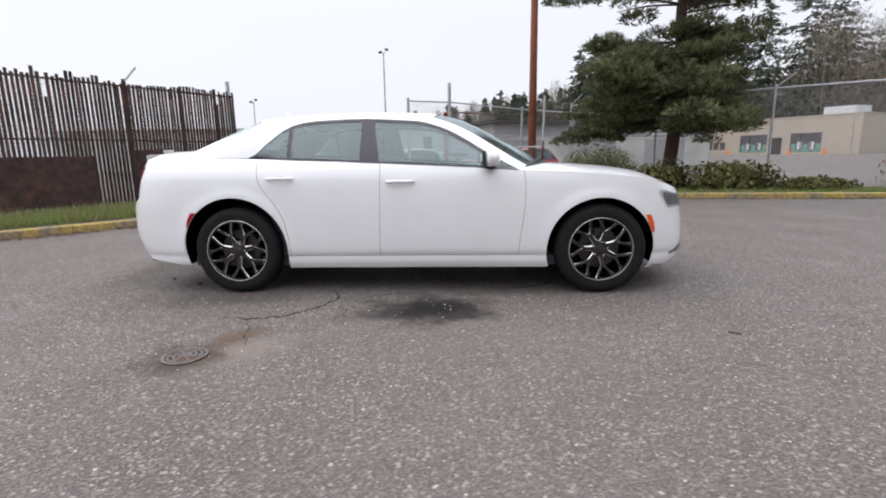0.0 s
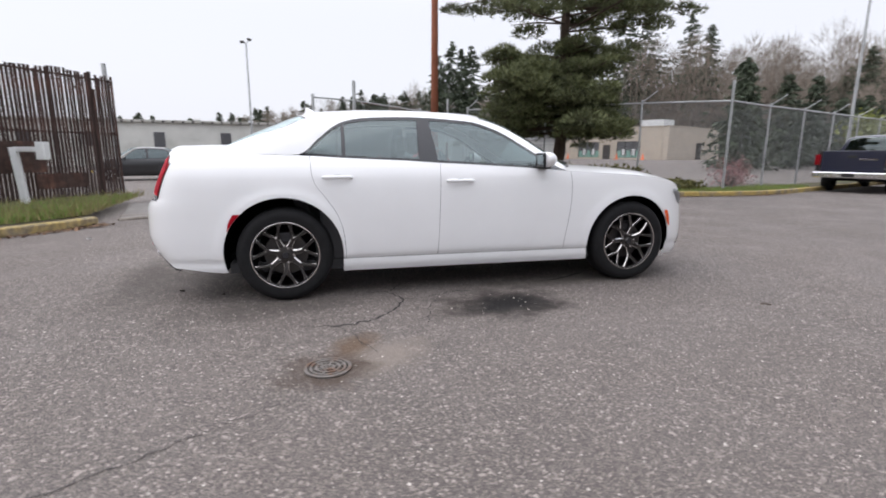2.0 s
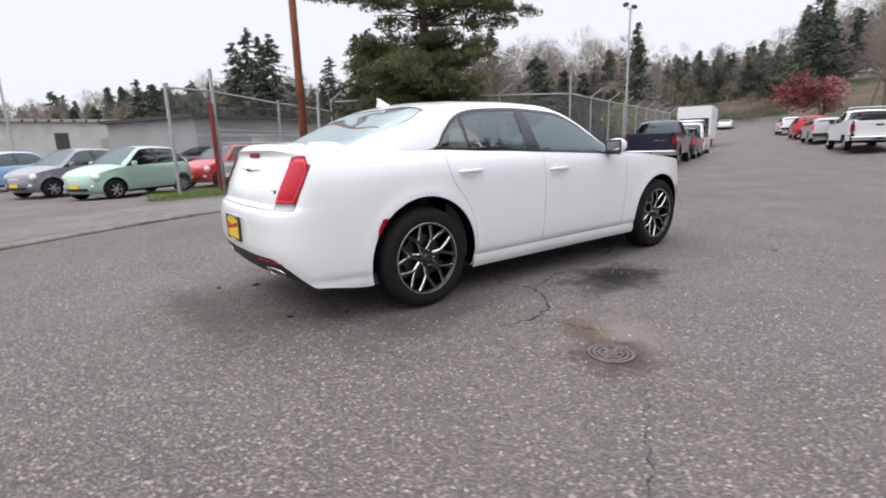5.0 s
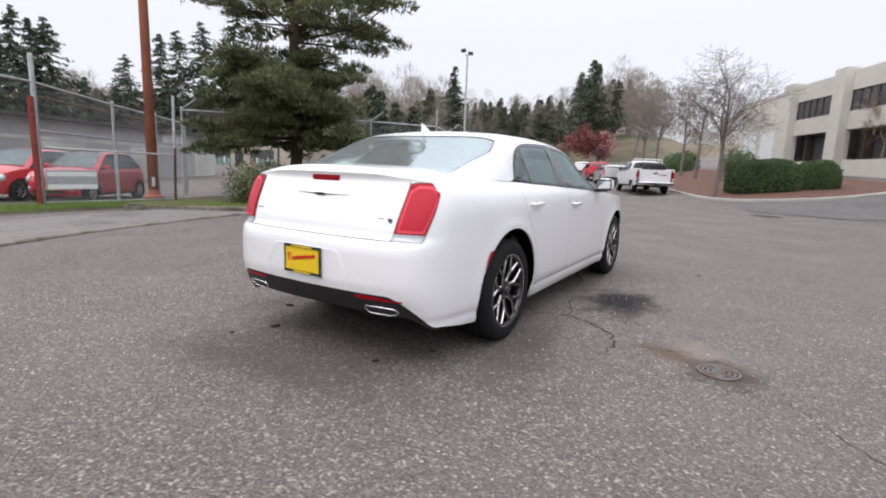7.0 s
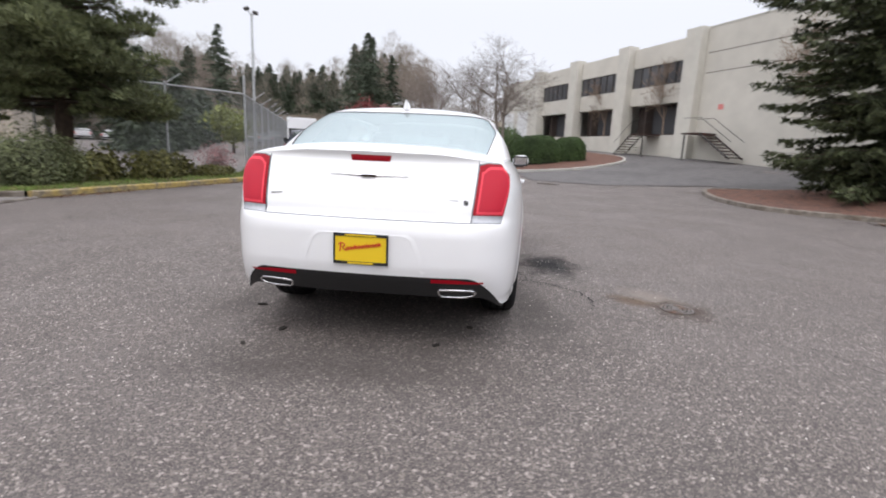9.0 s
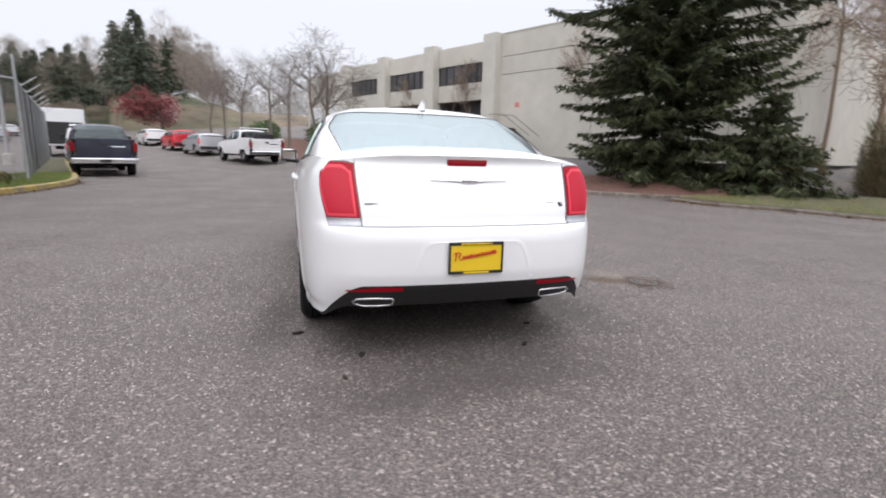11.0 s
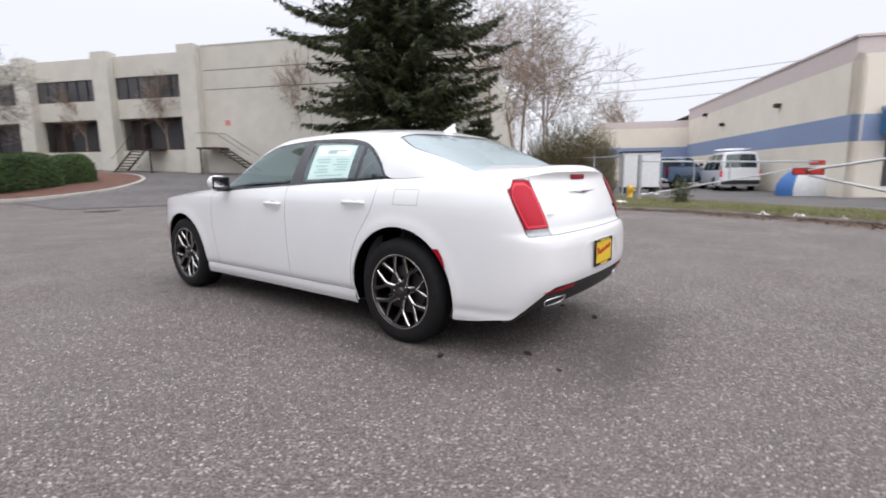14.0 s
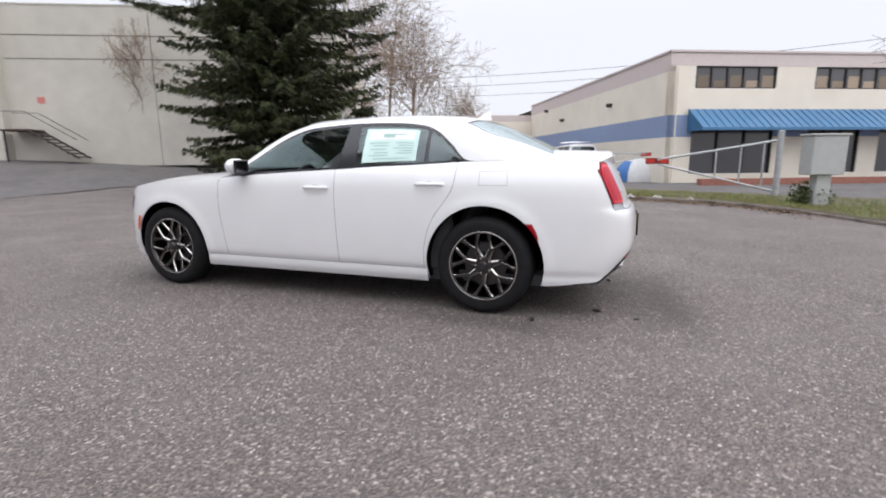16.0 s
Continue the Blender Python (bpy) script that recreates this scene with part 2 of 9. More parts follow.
LAMP_CLEAR = material("clear_lamp_plastic", (0.55, 0.57, 0.60), 0.15, coat=0.9, metal=0.3)
AMBER = material("amber_marker", (0.75, 0.10, 0.015), 0.18, coat=0.6)
CAR_GLASS = glass_material("car_window_glass", (0.30, 0.36, 0.36), 0.125, 0.46, painted_sheen=0.03)
WINDSCREEN_GLASS = glass_material("windscreen_glass", (0.30, 0.36, 0.36), 0.16, 0.85, painted_sheen=0.03)
REAR_GLASS = glass_material("rear_window_glass", (0.26, 0.34, 0.35), 0.36, 0.74, painted_sheen=0.16)
INTERIOR = material("dark_interior", (0.045, 0.045, 0.048), 0.7, vary=0.15, bump=0.2, bump_scale=200)
HEADLINER = material("headliner_cloth", (0.28, 0.28, 0.28), 0.9, vary=0.05)
PLATE_YELLOW = material("yellow_plate", (0.80, 0.55, 0.02), 0.4)
PLATE_RED = material("red_script", (0.55, 0.03, 0.02), 0.4)
PAPER = material("window_sticker_paper", (0.62, 0.80, 0.76), 0.7)
PAPER_INK = material("sticker_ink", (0.36, 0.54, 0.50), 0.7)
PAPER_WHITE = material("sticker_white_panel", (0.80, 0.84, 0.82), 0.7)

# ---------------------------------------------------------------- ground
E1 = Vector((math.cos(radians(25)), math.sin(radians(25)), 0))   # along the street
E2 = Vector((-E1.y, E1.x, 0))                                    # across it


def ground_z(x, y):
    """Level by the car, rising towards the long concrete building and down the street."""
    p = 0.5 * (x - 14) + 0.5 * min(max(-y - 3, -60), 10) - 1.3
    near = 0.14 * max(0.0, p) if p > 1.2 else 0.14 * 1.2 * smooth01(-1.2, 1.2, p) ** 2
    dip = (-0.1 * smooth01(11.5, 13.5, y - 0.42 * max(0.0, x - 4)) + 0.62 * smooth01(4, 24, x) * smooth01(20, 44, y)) if x < 60 else 0.45 * smooth01(20, 44, y)
    return min(near, 6.0 + 0.004 * max(0.0, p)) + dip


def build_ground():
    xs = sorted(set([round(v, 2) for v in steps(-30, 60, 90)] + [-2500, -1200, -600, -300, -150, -80, -50, 75, 90, 110, 150, 220, 300, 600, 1200, 2500]))
    ys = sorted(set([round(v, 2) for v in steps(-45, 45, 90)] + [-2500, -1200, -600, -300, -150, -80, -60, 60, 80, 110, 150, 220, 300, 600, 1200, 2500]))
    g = part("ground", sheet(lambda x, y: (x, y, ground_z(x, y)), xs, ys), ASPHALT, None, smooth=True)
    return tagged(g, "worn grey asphalt with pale aggregate, cracks and oil stains", "asphalt", kind="structure")


def asphalt_material():
    m = bpy.data.materials.new("worn_asphalt")
    m.use_nodes = True
    n, l = m.node_tree.nodes, m.node_tree.links
    b = n["Principled BSDF"]
    co = n.new("ShaderNodeTexCoord").outputs["Object"]
    def noise(scale, detail=4, rough=0.6, vec=co):
        t = n.new("ShaderNodeTexNoise")
        t.inputs["Scale"].default_value, t.inputs["Detail"].default_value, t.inputs["Roughness"].default_value = scale, detail, rough
        l.new(vec, t.inputs["Vector"])
        return t.outputs["Fac"]
    def rng(v, a, b_, c, d):
        t = n.new("ShaderNodeMapRange")
        for k, x in zip(("From Min", "From Max", "To Min", "To Max"), (a, b_, c, d)):
            t.inputs[k].default_value = x
        l.new(v, t.inputs["Value"])
        return t.outputs[0]
    def mix(f, a, c, mode="MIX"):
        t = n.new("ShaderNodeMix")
        t.data_type, t.blend_type = "RGBA", mode
        if isinstance(f, float):
            t.inputs["Factor"].default_value = f
        else:
            l.new(f, t.inputs["Factor"])
        for k, v in (("A", a), ("B", c)):
            if isinstance(v, tuple):
                t.inputs[k].default_value = (*v, 1)
            else:
                l.new(v, t.inputs[k])
        return t.outputs["Result"]
    # stones of the aggregate: two sizes of cells, each with its own shade
    def stones(scale):
        t = n.new("ShaderNodeTexVoronoi")
        t.inputs["Scale"].default_value = scale
        l.new(co, t.inputs["Vector"])
        sep = n.new("ShaderNodeSeparateColor")
        l.new(t.outputs["Color"], sep.inputs[0])
        return t.outputs["Distance"], sep.outputs[0], sep.outputs[1]
    d1, r1, r1b = stones(135.0)
    d2, r2, r2b = stones(78.0)
    base = mix(rng(noise(0.35, 6), 0.35, 0.65, 0.0, 1.0), (0.115, 0.099, 0.092), (0.152, 0.131, 0.123))
    base = mix(rng(noise(2.3, 8, 0.7), 0.40, 0.66, 0.0, 0.55), base, (0.098, 0.085, 0.078))
    pale = mix(r1b, (0.172, 0.149, 0.134), (0.283, 0.243, 0.217))
    dark = (0.047, 0.042, 0.040)
    base = mix(rng(r1, 0.68, 0.80, 0.0, 0.75), base, pale)
    base = mix(rng(r1, 0.34, 0.18, 0.0, 0.7), base, dark)
    base = mix(rng(r2, 0.88, 0.93, 0.0, 0.85), base, mix(r2b, (0.223, 0.196, 0.179), (0.429, 0.376, 0.343)))
    base = mix(rng(noise(0.12, 3), 0.5, 0.75, 0.0, 0.35), base, (0.163, 0.141, 0.130))
    # oil, rust and darker patches with their own outlines: centre, radii, turn, strength, colour
    def tone_patch(base, cx, cy, rx, ry, deg, amount, rgb, edge=0.5):
        mp = n.new("ShaderNodeMapping")
        mp.vector_type = "TEXTURE"
        mp.inputs["Location"].default_value = (cx, cy, 0)
        mp.inputs["Rotation"].default_value = (0, 0, radians(deg))
        mp.inputs["Scale"].default_value = (rx, ry, 10)
        l.new(co, mp.inputs["Vector"])
        ln = n.new("ShaderNodeVectorMath")
        ln.operation = "LENGTH"
        l.new(mp.outputs[0], ln.inputs[0])
        sm = n.new("ShaderNodeMath")
        sm.operation = "ADD"
        l.new(ln.outputs["Value"], sm.inputs[0])
        l.new(rng(noise(5.0, 6, 0.7), 0.3, 0.7, -0.35, 0.35), sm.inputs[1])
        return mix(rng(sm.outputs[0], 1.0, 1.0 - edge, 0.0, amount), base, rgb)
    base = tone_patch(base, 0.14, -1.36, 0.66, 0.44, 5, 0.90, (0.040, 0.032, 0.028), 0.5)
    base = tone_patch(base, 0.17, -1.36, 0.44, 0.27, 5, 1.0, (0.006, 0.005, 0.005), 0.6)
    base = tone_patch(base, -1.07, -1.98, 0.30, 0.16, 60, 0.75, (0.105, 0.062, 0.032), 0.7)
    base = tone_patch(base, -0.92, -2.18, 0.46, 0.22, 40, 0.70, (0.225, 0.190, 0.163), 0.7)
    base = tone_patch(base, -1.245, -2.29, 0.31, 0.27, 0, 0.85, (0.052, 0.034, 0.024), 0.55)
    # darker patches behind the rear bumper and along the car's sides
    base = tone_patch(base, -2.75, 0.0, 0.36, 1.3, 0, 0.40, (0.066, 0.056, 0.050), 0.6)
    base = tone_patch(base, -2.9, 0.3, 0.22, 0.95, 8, 0.40, (0.058, 0.049, 0.044), 0.7)
    base = tone_patch(base, 0.9, -0.8, 1.3, 0.22, 3, 0.65, (0.072, 0.060, 0.053), 0.7)
    base = tone_patch(base, -1.6, -1.1, 0.9, 0.28, 10, 0.6, (0.070, 0.060, 0.054), 0.7)
    base = tone_patch(base, -1.6, 1.1, 0.9, 0.22, -6, 0.55, (0.070, 0.060, 0.054), 0.7)
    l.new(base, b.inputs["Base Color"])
    b.inputs["Roughness"].default_value = 0.78
    l.new(rng(noise(0.8, 5), 0.35, 0.65, 0.62, 0.86), b.inputs["Roughness"])
    b.inputs["Specular IOR Level"].default_value = 0.34
    bp = n.new("ShaderNodeBump")
    bp.inputs["Strength"].default_value, bp.inputs["Distance"].default_value = 0.7, 0.006
    h = n.new("ShaderNodeMath")
    h.operation = "ADD"
    l.new(rng(d1, 0.0, 0.7, 1.0, 0.0), h.inputs[0])
    l.new(rng(noise(25.0, 5), 0.3, 0.7, 0.0, 1.0), h.inputs[1])
    l.new(h.outputs[0], bp.inputs["Height"])
    l.new(bp.outputs[0], b.inputs["Normal"])
    return m


ASPHALT = asphalt_material()
ground = build_ground()

# ---------------------------------------------------------------- car bodies
class Shell:
    """The lower wall of a car body: a plan outline carried up along side, rear and front profiles."""

    def __init__(self, outline, side, rear, front, top, arches, flare=0.012):
        pts = spline(outline, 10)
        self.xy = np.array(pts)
        seg = np.r_[0, np.cumsum(np.hypot(*np.diff(self.xy, axis=0).T))]
        self.s, self.length = seg, seg[-1]
        d = np.gradient(self.xy, axis=0)
        d /= np.linalg.norm(d, axis=1)[:, None]
        self.n = np.stack([d[:, 1], -d[:, 0]], 1)  # inward normal for the half at +y
        self.side, self.rear, self.front, self.top = side, rear, front, top
        self.arches, self.flare = arches, flare

    def s_of(self, x):
        return float(np.interp(x, self.xy[:, 0], self.s))

    def s_of_rear_y(self, y):
        k = int(np.argmax(self.xy[:, 1]))
        return float(np.interp(y, self.xy[:k, 1], self.s[:k]))

    def s_of_front_y(self, y):
        k = int(np.argmax(self.xy[:, 1]))
        return float(np.interp(-y, -self.xy[k:, 1], self.s[k:]))

    def plan(self, s):
        return np.array([np.interp(s, self.s, self.xy[:, 0]), np.interp(s, self.s, self.xy[:, 1])])

    def wall(self, s, z, out=0.0):
        """The point of the wall on the +y half."""
        p = self.plan(s)
        n = np.array([np.interp(s, self.s, self.n[:, 0]), np.interp(s, self.s, self.n[:, 1])])
        n /= np.linalg.norm(n)
        rear, front = max(0.0, n[0]) ** 1.5, max(0.0, -n[0]) ** 1.5
        inset = (1 - rear - front) * curve_at(self.side, z)
        along = rear * curve_at(self.rear, z) - front * curve_at(self.front, z)
        bulge = 0.0
        for cx, cz, r in self.arches:
            q = math.hypot(p[0] - cx, z - cz)
            bulge += self.flare * math.exp(-(((q - r - 0.015) / 0.05) ** 2)) * (1 - rear - front)
        p = p + n * (inset - bulge - out) + np.array([along, 0.0])
        return Vector((p[0], max(p[1], 0.0), z))

    def top_z(self, s):
        return curve_at(self.top, s)

    def panel(self, s0, s1, z0, z1, ds=0.022, dz=0.022, sign=1, out=0.0, cut=True, gap=0.0):
        """A panel of the wall between s0(z), s1(z) and z0(s), z1(s) (numbers or functions), with wheel arches cut out of it."""
        f = lambda a: a if callable(a) else (lambda _: a)
        s0, s1, z0, z1 = f(s0), f(s1), f(z0), f(z1)
        zr = [min(z0(s0(0.6)), z0(s1(0.6))), max(z1(s0(0.9)), z1(s1(0.9)))]
        nu = max(2, round((s1(0.7) - s0(0.7)) / ds))
        nv = max(1, round((zr[1] - zr[0]) / dz))
        idx, verts, faces = {}, [], []
        flat = []
        for i in range(nu + 1):
            u = i / nu
            for j in range(nv + 1):
                z = zr[0]
                sm = s0(0.7) + (s1(0.7) - s0(0.7)) * u
                for _ in range(2):
                    za, zb = z0(sm) + gap, z1(sm) - gap
                    z = za + (zb - za) * j / nv
                    sm = s0(z) + gap + (s1(z) - s0(z) - 2 * gap) * u
                flat.append((sm, z))
        def inside(s, z):
            if not cut:
                return None
            x = self.plan(s)[0]
            for c in self.arches:
                if math.hypot(x - c[0], z - c[1]) < c[2]:
                    return c
            return None
        keep, gone = [], set()
        for i in range(nu):
            for j in range(nv):
                q = [i * (nv + 1) + j, (i + 1) * (nv + 1) + j, (i + 1) * (nv + 1) + j + 1, i * (nv + 1) + j + 1]
                c = np.mean([flat[k] for k in q], axis=0)
                if inside(*c) is None:
                    keep.append(q)
                else:
                    gone.update(q)
        used = sorted({k for q in keep for k in q})
        for k in used:
            s, z = flat[k]
            if k in gone:
                x = self.plan(s)[0]
                c = min(self.arches, key=lambda a: abs(math.hypot(x - a[0], z - a[1]) - a[2]))
                d = math.hypot(x - c[0], z - c[1])
                x, z = c[0] + (x - c[0]) * c[2] / d, c[1] + (z - c[1]) * c[2] / d
                s = self.s_of(x)
            idx[k] = len(verts)
            p = self.wall(s, z, out)
            verts.append((p.x, p.y * sign, p.z))
        for q in keep:
            w = [idx[k] for k in q]
            faces.append(tuple(w if sign < 0 else w[::-1]))
        return verts, faces

    def both(self, *a, **k):
        return join(self.panel(*a, sign=1, **k), self.panel(*a, sign=-1, **k))

    def arch_lip(self, c, sign, depth=0.011):
        """The folded edge round a wheel arch."""
        ks = [k for k in steps(-0.42, math.pi + 0.42, 56)]
        def at(k, d):
            x, z = c[0] + c[2] * math.cos(k), c[1] + c[2] * math.sin(k)
            p = self.wall(self.s_of(x), z)
            return (p.x, (p.y - d) * sign, p.z)
        ks = [k for k in ks if c[1] + c[2] * math.sin(k) > 0.235]
        return sheet(lambda k, d: at(k, d), ks, [0.0, depth * 0.5, depth])

    def well(self, c, sign, inner):
        """The dark inside of a wheel arch."""
        r = c[2] + 0.004
        low = math.asin((c[1] - 0.25) / r)
        ks = steps(-low, math.pi + low, 30)
        def edge(k, f):
            x, z = c[0] + r * math.cos(k), c[1] + r * math.sin(k)
            return (x, sign * (inner + (self.wall(self.s_of(x), z).y - 0.012 - inner) * f), z)
        a = sheet(edge, ks, [0.0, 0.5, 0.9, 1.0])
        b = sheet(lambda k, q: (c[0] + q * r * math.cos(k), sign * inner, c[1] + q * r * math.sin(k)), ks, [0.02, 0.5, 1.0])
        return join(a, b)

    def top_patch(self, sa, sb, crown, n=24, m=20, power=2.2):
        """A hood or a deck: across from the wall's top edge on one half to the other."""
        def at(s, f):
            e = self.wall(s, self.top_z(s))
            w = abs(f)
            return (e.x, e.y * f, e.z + crown(s) * (1 - w**power))
        ss = steps(sa, sb, n)
        v, fc = sheet(at, ss, [math.copysign(abs(f) ** 0.75, f) for f in steps(-1, 1, m)])
        return v, fc


class Cabin:
    """The upper shell: stations of a centre point and a side point, from the windscreen's foot to the rear window's foot."""

    def __init__(self, stations, belt, flat_back=0.0):
        self.flat_back = flat_back
        self.st = np.array(stations, float)
        self.belt = belt
        self.u = np.arange(len(stations), dtype=float)
        self.fine = np.array(spline([tuple(s) for s in stations], 12))
        self.uf = np.linspace(0, len(stations) - 1, len(self.fine))

    def at(self, u, f, out=0.0):
        c = [np.interp(u, self.uf, self.fine[:, k]) for k in range(5)]
        w = abs(f)
        flat = smooth01(8.8, 11.0, u) * self.flat_back
        zdrop = (0.42 - 0.36 * flat) * w**2 + (0.58 + 0.36 * flat) * w ** (7 + 6 * flat)
        x = c[0] + (c[2] - c[0]) * w ** (2 + 4 * flat)
        z = c[1] + (c[4] - c[1]) * zdrop
        return Vector((x, c[3] * f, z + out))

    def rail(self, x):
        """The side line (y, z) of the roof at x."""
        k = np.argsort(self.fine[:, 2])
        return float(np.interp(x, self.fine[k, 2], self.fine[k, 3])), float(np.interp(x, self.fine[k, 2], self.fine[k, 4]))

    def side(self, x, k, sign=1, out=0.0):
        """A point of the side window band: k = 0 at the belt, 1 at the rail."""
        y1, z1 = self.rail(x)
        y0, z0 = self.belt(x)
        z1 = max(z1, z0 + 0.002)
        bow = 0.012 * 4 * k * (1 - k)
        return Vector((x, sign * (y0 + (y1 - y0) * k + bow + out), z0 + (z1 - z0) * k))

    def band(self, x0, x1, lo, hi, sign, out=0.0, nx=None, nk=6):
        """A pane or strip of the band between x0(k), x1(k), lo metres over the belt and hi metres under the rail."""
        f = lambda a: a if callable(a) else (lambda _: a)
        x0, x1 = f(x0), f(x1)
        nx = nx or max(2, round(abs(x1(0.5) - x0(0.5)) / 0.03))
        def at(i, k):
            x = x0(k) + (x1(k) - x0(k)) * i
            y1, z1 = self.rail(x)
            y0, z0 = self.belt(x)
            h = max(z1 - z0, 1e-3)
            a, b = (lo / h if lo >= 0 else 1 + lo / h), (1 - hi / h if hi >= 0 else -hi / h)
            a, b = min(max(a, 0), 1), min(max(b, 0), 1)
            if b < a:
                a = b = (a + b) / 2
            return self.side(x, a + (b - a) * k, sign, out)
        v, fc = sheet(at, steps(0, 1, nx), steps(0, 1, nk))
        return v, (fc if sign < 0 else [q[::-1] for q in fc])


def y_spoke_wheel(parent, sign, R=0.370, rim=0.258, width=0.235, forks=7, metal=None, spin=0.0):
    """Tyre, rim with Y spokes, hub, nuts and brake disc about the origin; the outer face looks to sign * y."""
    o = sign
    prof = [(rim - 0.012, -width / 2), (rim + 0.012, -width / 2 - 0.004), (rim + 0.05, -width / 2 - 0.012), (R - 0.035, -width / 2 - 0.006), (R - 0.008, -width / 2 + 0.018),
            (R, -width / 4), (R, width / 4), (R - 0.008, width / 2 - 0.018), (R - 0.035, width / 2 + 0.006), (rim + 0.05, width / 2 + 0.012), (rim + 0.012, width / 2 + 0.004), (rim - 0.012, width / 2)]
    tyre = part("tyre", lathe(prof, 64), RUBBER, parent, "black rubber tyre", smooth=True)
    groove = []
    for gy in (-0.05, 0.0, 0.05):
        groove.append(lathe([(R + 0.0008, gy - 0.005), (R + 0.0012, gy), (R + 0.0008, gy + 0.005)], 48))
    part("tread_groove", join(*groove), UNDERBODY, tyre)
    face = width / 2 - 0.004
    rimprof = [(rim + 0.006, face + 0.004), (rim, face + 0.008), (rim - 0.012, face), (rim - 0.018, face - 0.03), (rim - 0.03, -0.06), (rim - 0.03, -0.11)]
    part("rim_flange", lathe([(rim + 0.007, o * (face + 0.003)), (rim + 0.002, o * (face + 0.0095)), (rim - 0.006, o * (face + 0.004))], 64), metal or SPOKE_EDGE, parent, smooth=True)
    rimob = part("rim", lathe([(r, h * o) for r, h in rimprof], 64), metal or DARK_CHROME, parent, "dark chrome alloy rim", smooth=True)
    def ribbon(line):
        """A forged bar along points (radius, angle, half width, height): dark flat top, bright bevelled flanks."""
        P = [Vector((r * math.cos(a), 0, r * math.sin(a))) for r, a, _, _ in line]
        v = []
        for j, (p, (_, _, w, h)) in enumerate(zip(P, line)):
            d = (P[min(j + 1, len(P) - 1)] - P[max(j - 1, 0)]).normalized()
            t = Vector((-d.z, 0, d.x))
            v += [p + t * w + Vector((0, o * (h - 0.030), 0)), p + t * w + Vector((0, o * (h - 0.007), 0)), p + t * w * 0.62 + Vector((0, o * h, 0)), p - t * w * 0.62 + Vector((0, o * h, 0)), p - t * w + Vector((0, o * (h - 0.007), 0)), p - t * w + Vector((0, o * (h - 0.030), 0))]
        def faces(edges):
            return [(q * 6 + e, q * 6 + e + 1, q * 6 + e + 7, q * 6 + e + 6) for q in range(len(P) - 1) for e in edges]
        return (v, faces((0, 2, 4))), (v, faces((1, 3)))
    for i in range(forks):
        k = spin + 2 * math.pi * i / forks
        arms = [ribbon([(0.045, k, 0.030, face - 0.026), (0.085, k, 0.021, face - 0.021), (0.138, k, 0.019, face - 0.013)])]
        for sg in (-1, 1):
            arms.append(ribbon([(0.122, k + sg * 0.02, 0.012, face - 0.0145), (0.150, k + sg * 0.075, 0.0125, face - 0.011), (0.182, k + sg * 0.165, 0.0125, face - 0.007), (0.215, k + sg * 0.235, 0.0125, face - 0.004), (rim - 0.003, k + sg * 0.292, 0.0165, face)]))
        spoke = part("spoke", join(*[a for a, _ in arms]), metal or DARK_CHROME, rimob)
        part("spoke_edge", join(*[b for _, b in arms]), metal or SPOKE_EDGE, spoke)
    part("hub", lathe([(0.0, o * (face - 0.004)), (0.03, o * (face - 0.004)), (0.034, o * (face - 0.010)), (0.064, o * (face - 0.014)), (0.070, o * (face - 0.06))], 32), metal or DARK_CHROME, rimob)
    for i in range(5):
        k = spin + 2 * math.pi * i / 5 + 0.3
        part("wheel_nut", moved(rod((0, o * (face - 0.035), 0), (0, o * (face - 0.012), 0), 0.0095, 0.008, 6), pose(0.058 * math.cos(k), 0, 0.058 * math.sin(k))), CHROME, rimob)
    part("centre_cap", lathe([(0.0, o * (face + 0.001)), (0.022, o * (face + 0.001)), (0.026, o * (face - 0.004))], 24), BLACK_TRIM, rimob)
    part("brake_disc", lathe([(0.0, o * 0.03), (0.165, o * 0.03), (0.168, o * 0.02), (0.168, o * 0.005)], 48), BRAKE_METAL, parent, "grey steel brake disc", smooth=False)
    part("brake_caliper", moved(box(-0.06, 0.06, -0.035, 0.045, 0.09, 0.175, 0.015), pose(0, o * 0.02, 0, 0, 0, 0)), WHEEL_POCKET, parent)
    part("barrel", lathe([(rim - 0.03, -0.11 * o), (0.02, -0.10 * o)], 32), UNDERBODY, rimob)


# ---- the white saloon: body outline, profiles and stations (metres; +x is its front)
SEDAN_OUTLINE = [(-2.600, 0.0), (-2.594, 0.22), (-2.578, 0.45), (-2.545, 0.64), (-2.475, 0.768), (-2.36, 0.848), (-2.18, 0.896), (-1.9, 0.924), (-1.5, 0.938), (-1.0, 0.936), (0.0, 0.934), (1.0, 0.936),
                 (1.5, 0.936), (1.78, 0.92), (1.98, 0.88), (2.13, 0.80), (2.24, 0.68), (2.32, 0.5), (2.37, 0.25), (2.385, 0.0)]
SEDAN_SIDE = [(0.20, 0.075), (0.235, 0.05), (0.29, 0.034), (0.325, 0.034), (0.345, 0.022), (0.40, 0.012), (0.55, 0.003), (0.72, 0.0), (0.88, 0.006), (0.97, 0.016), (1.02, 0.030), (1.07, 0.052), (1.11, 0.080), (1.15, 0.115)]
SEDAN_REAR = [(0.20, 0.20), (0.28, 0.12), (0.335, 0.085), (0.40, 0.048), (0.47, 0.014), (0.55, 0.0), (0.70, 0.004), (0.765, 0.018), (0.795, 0.043), (0.812, 0.068), (0.87, 0.084), (0.98, 0.130), (1.08, 0.178), (1.14, 0.200), (1.18, 0.184), (1.20, 0.190)]
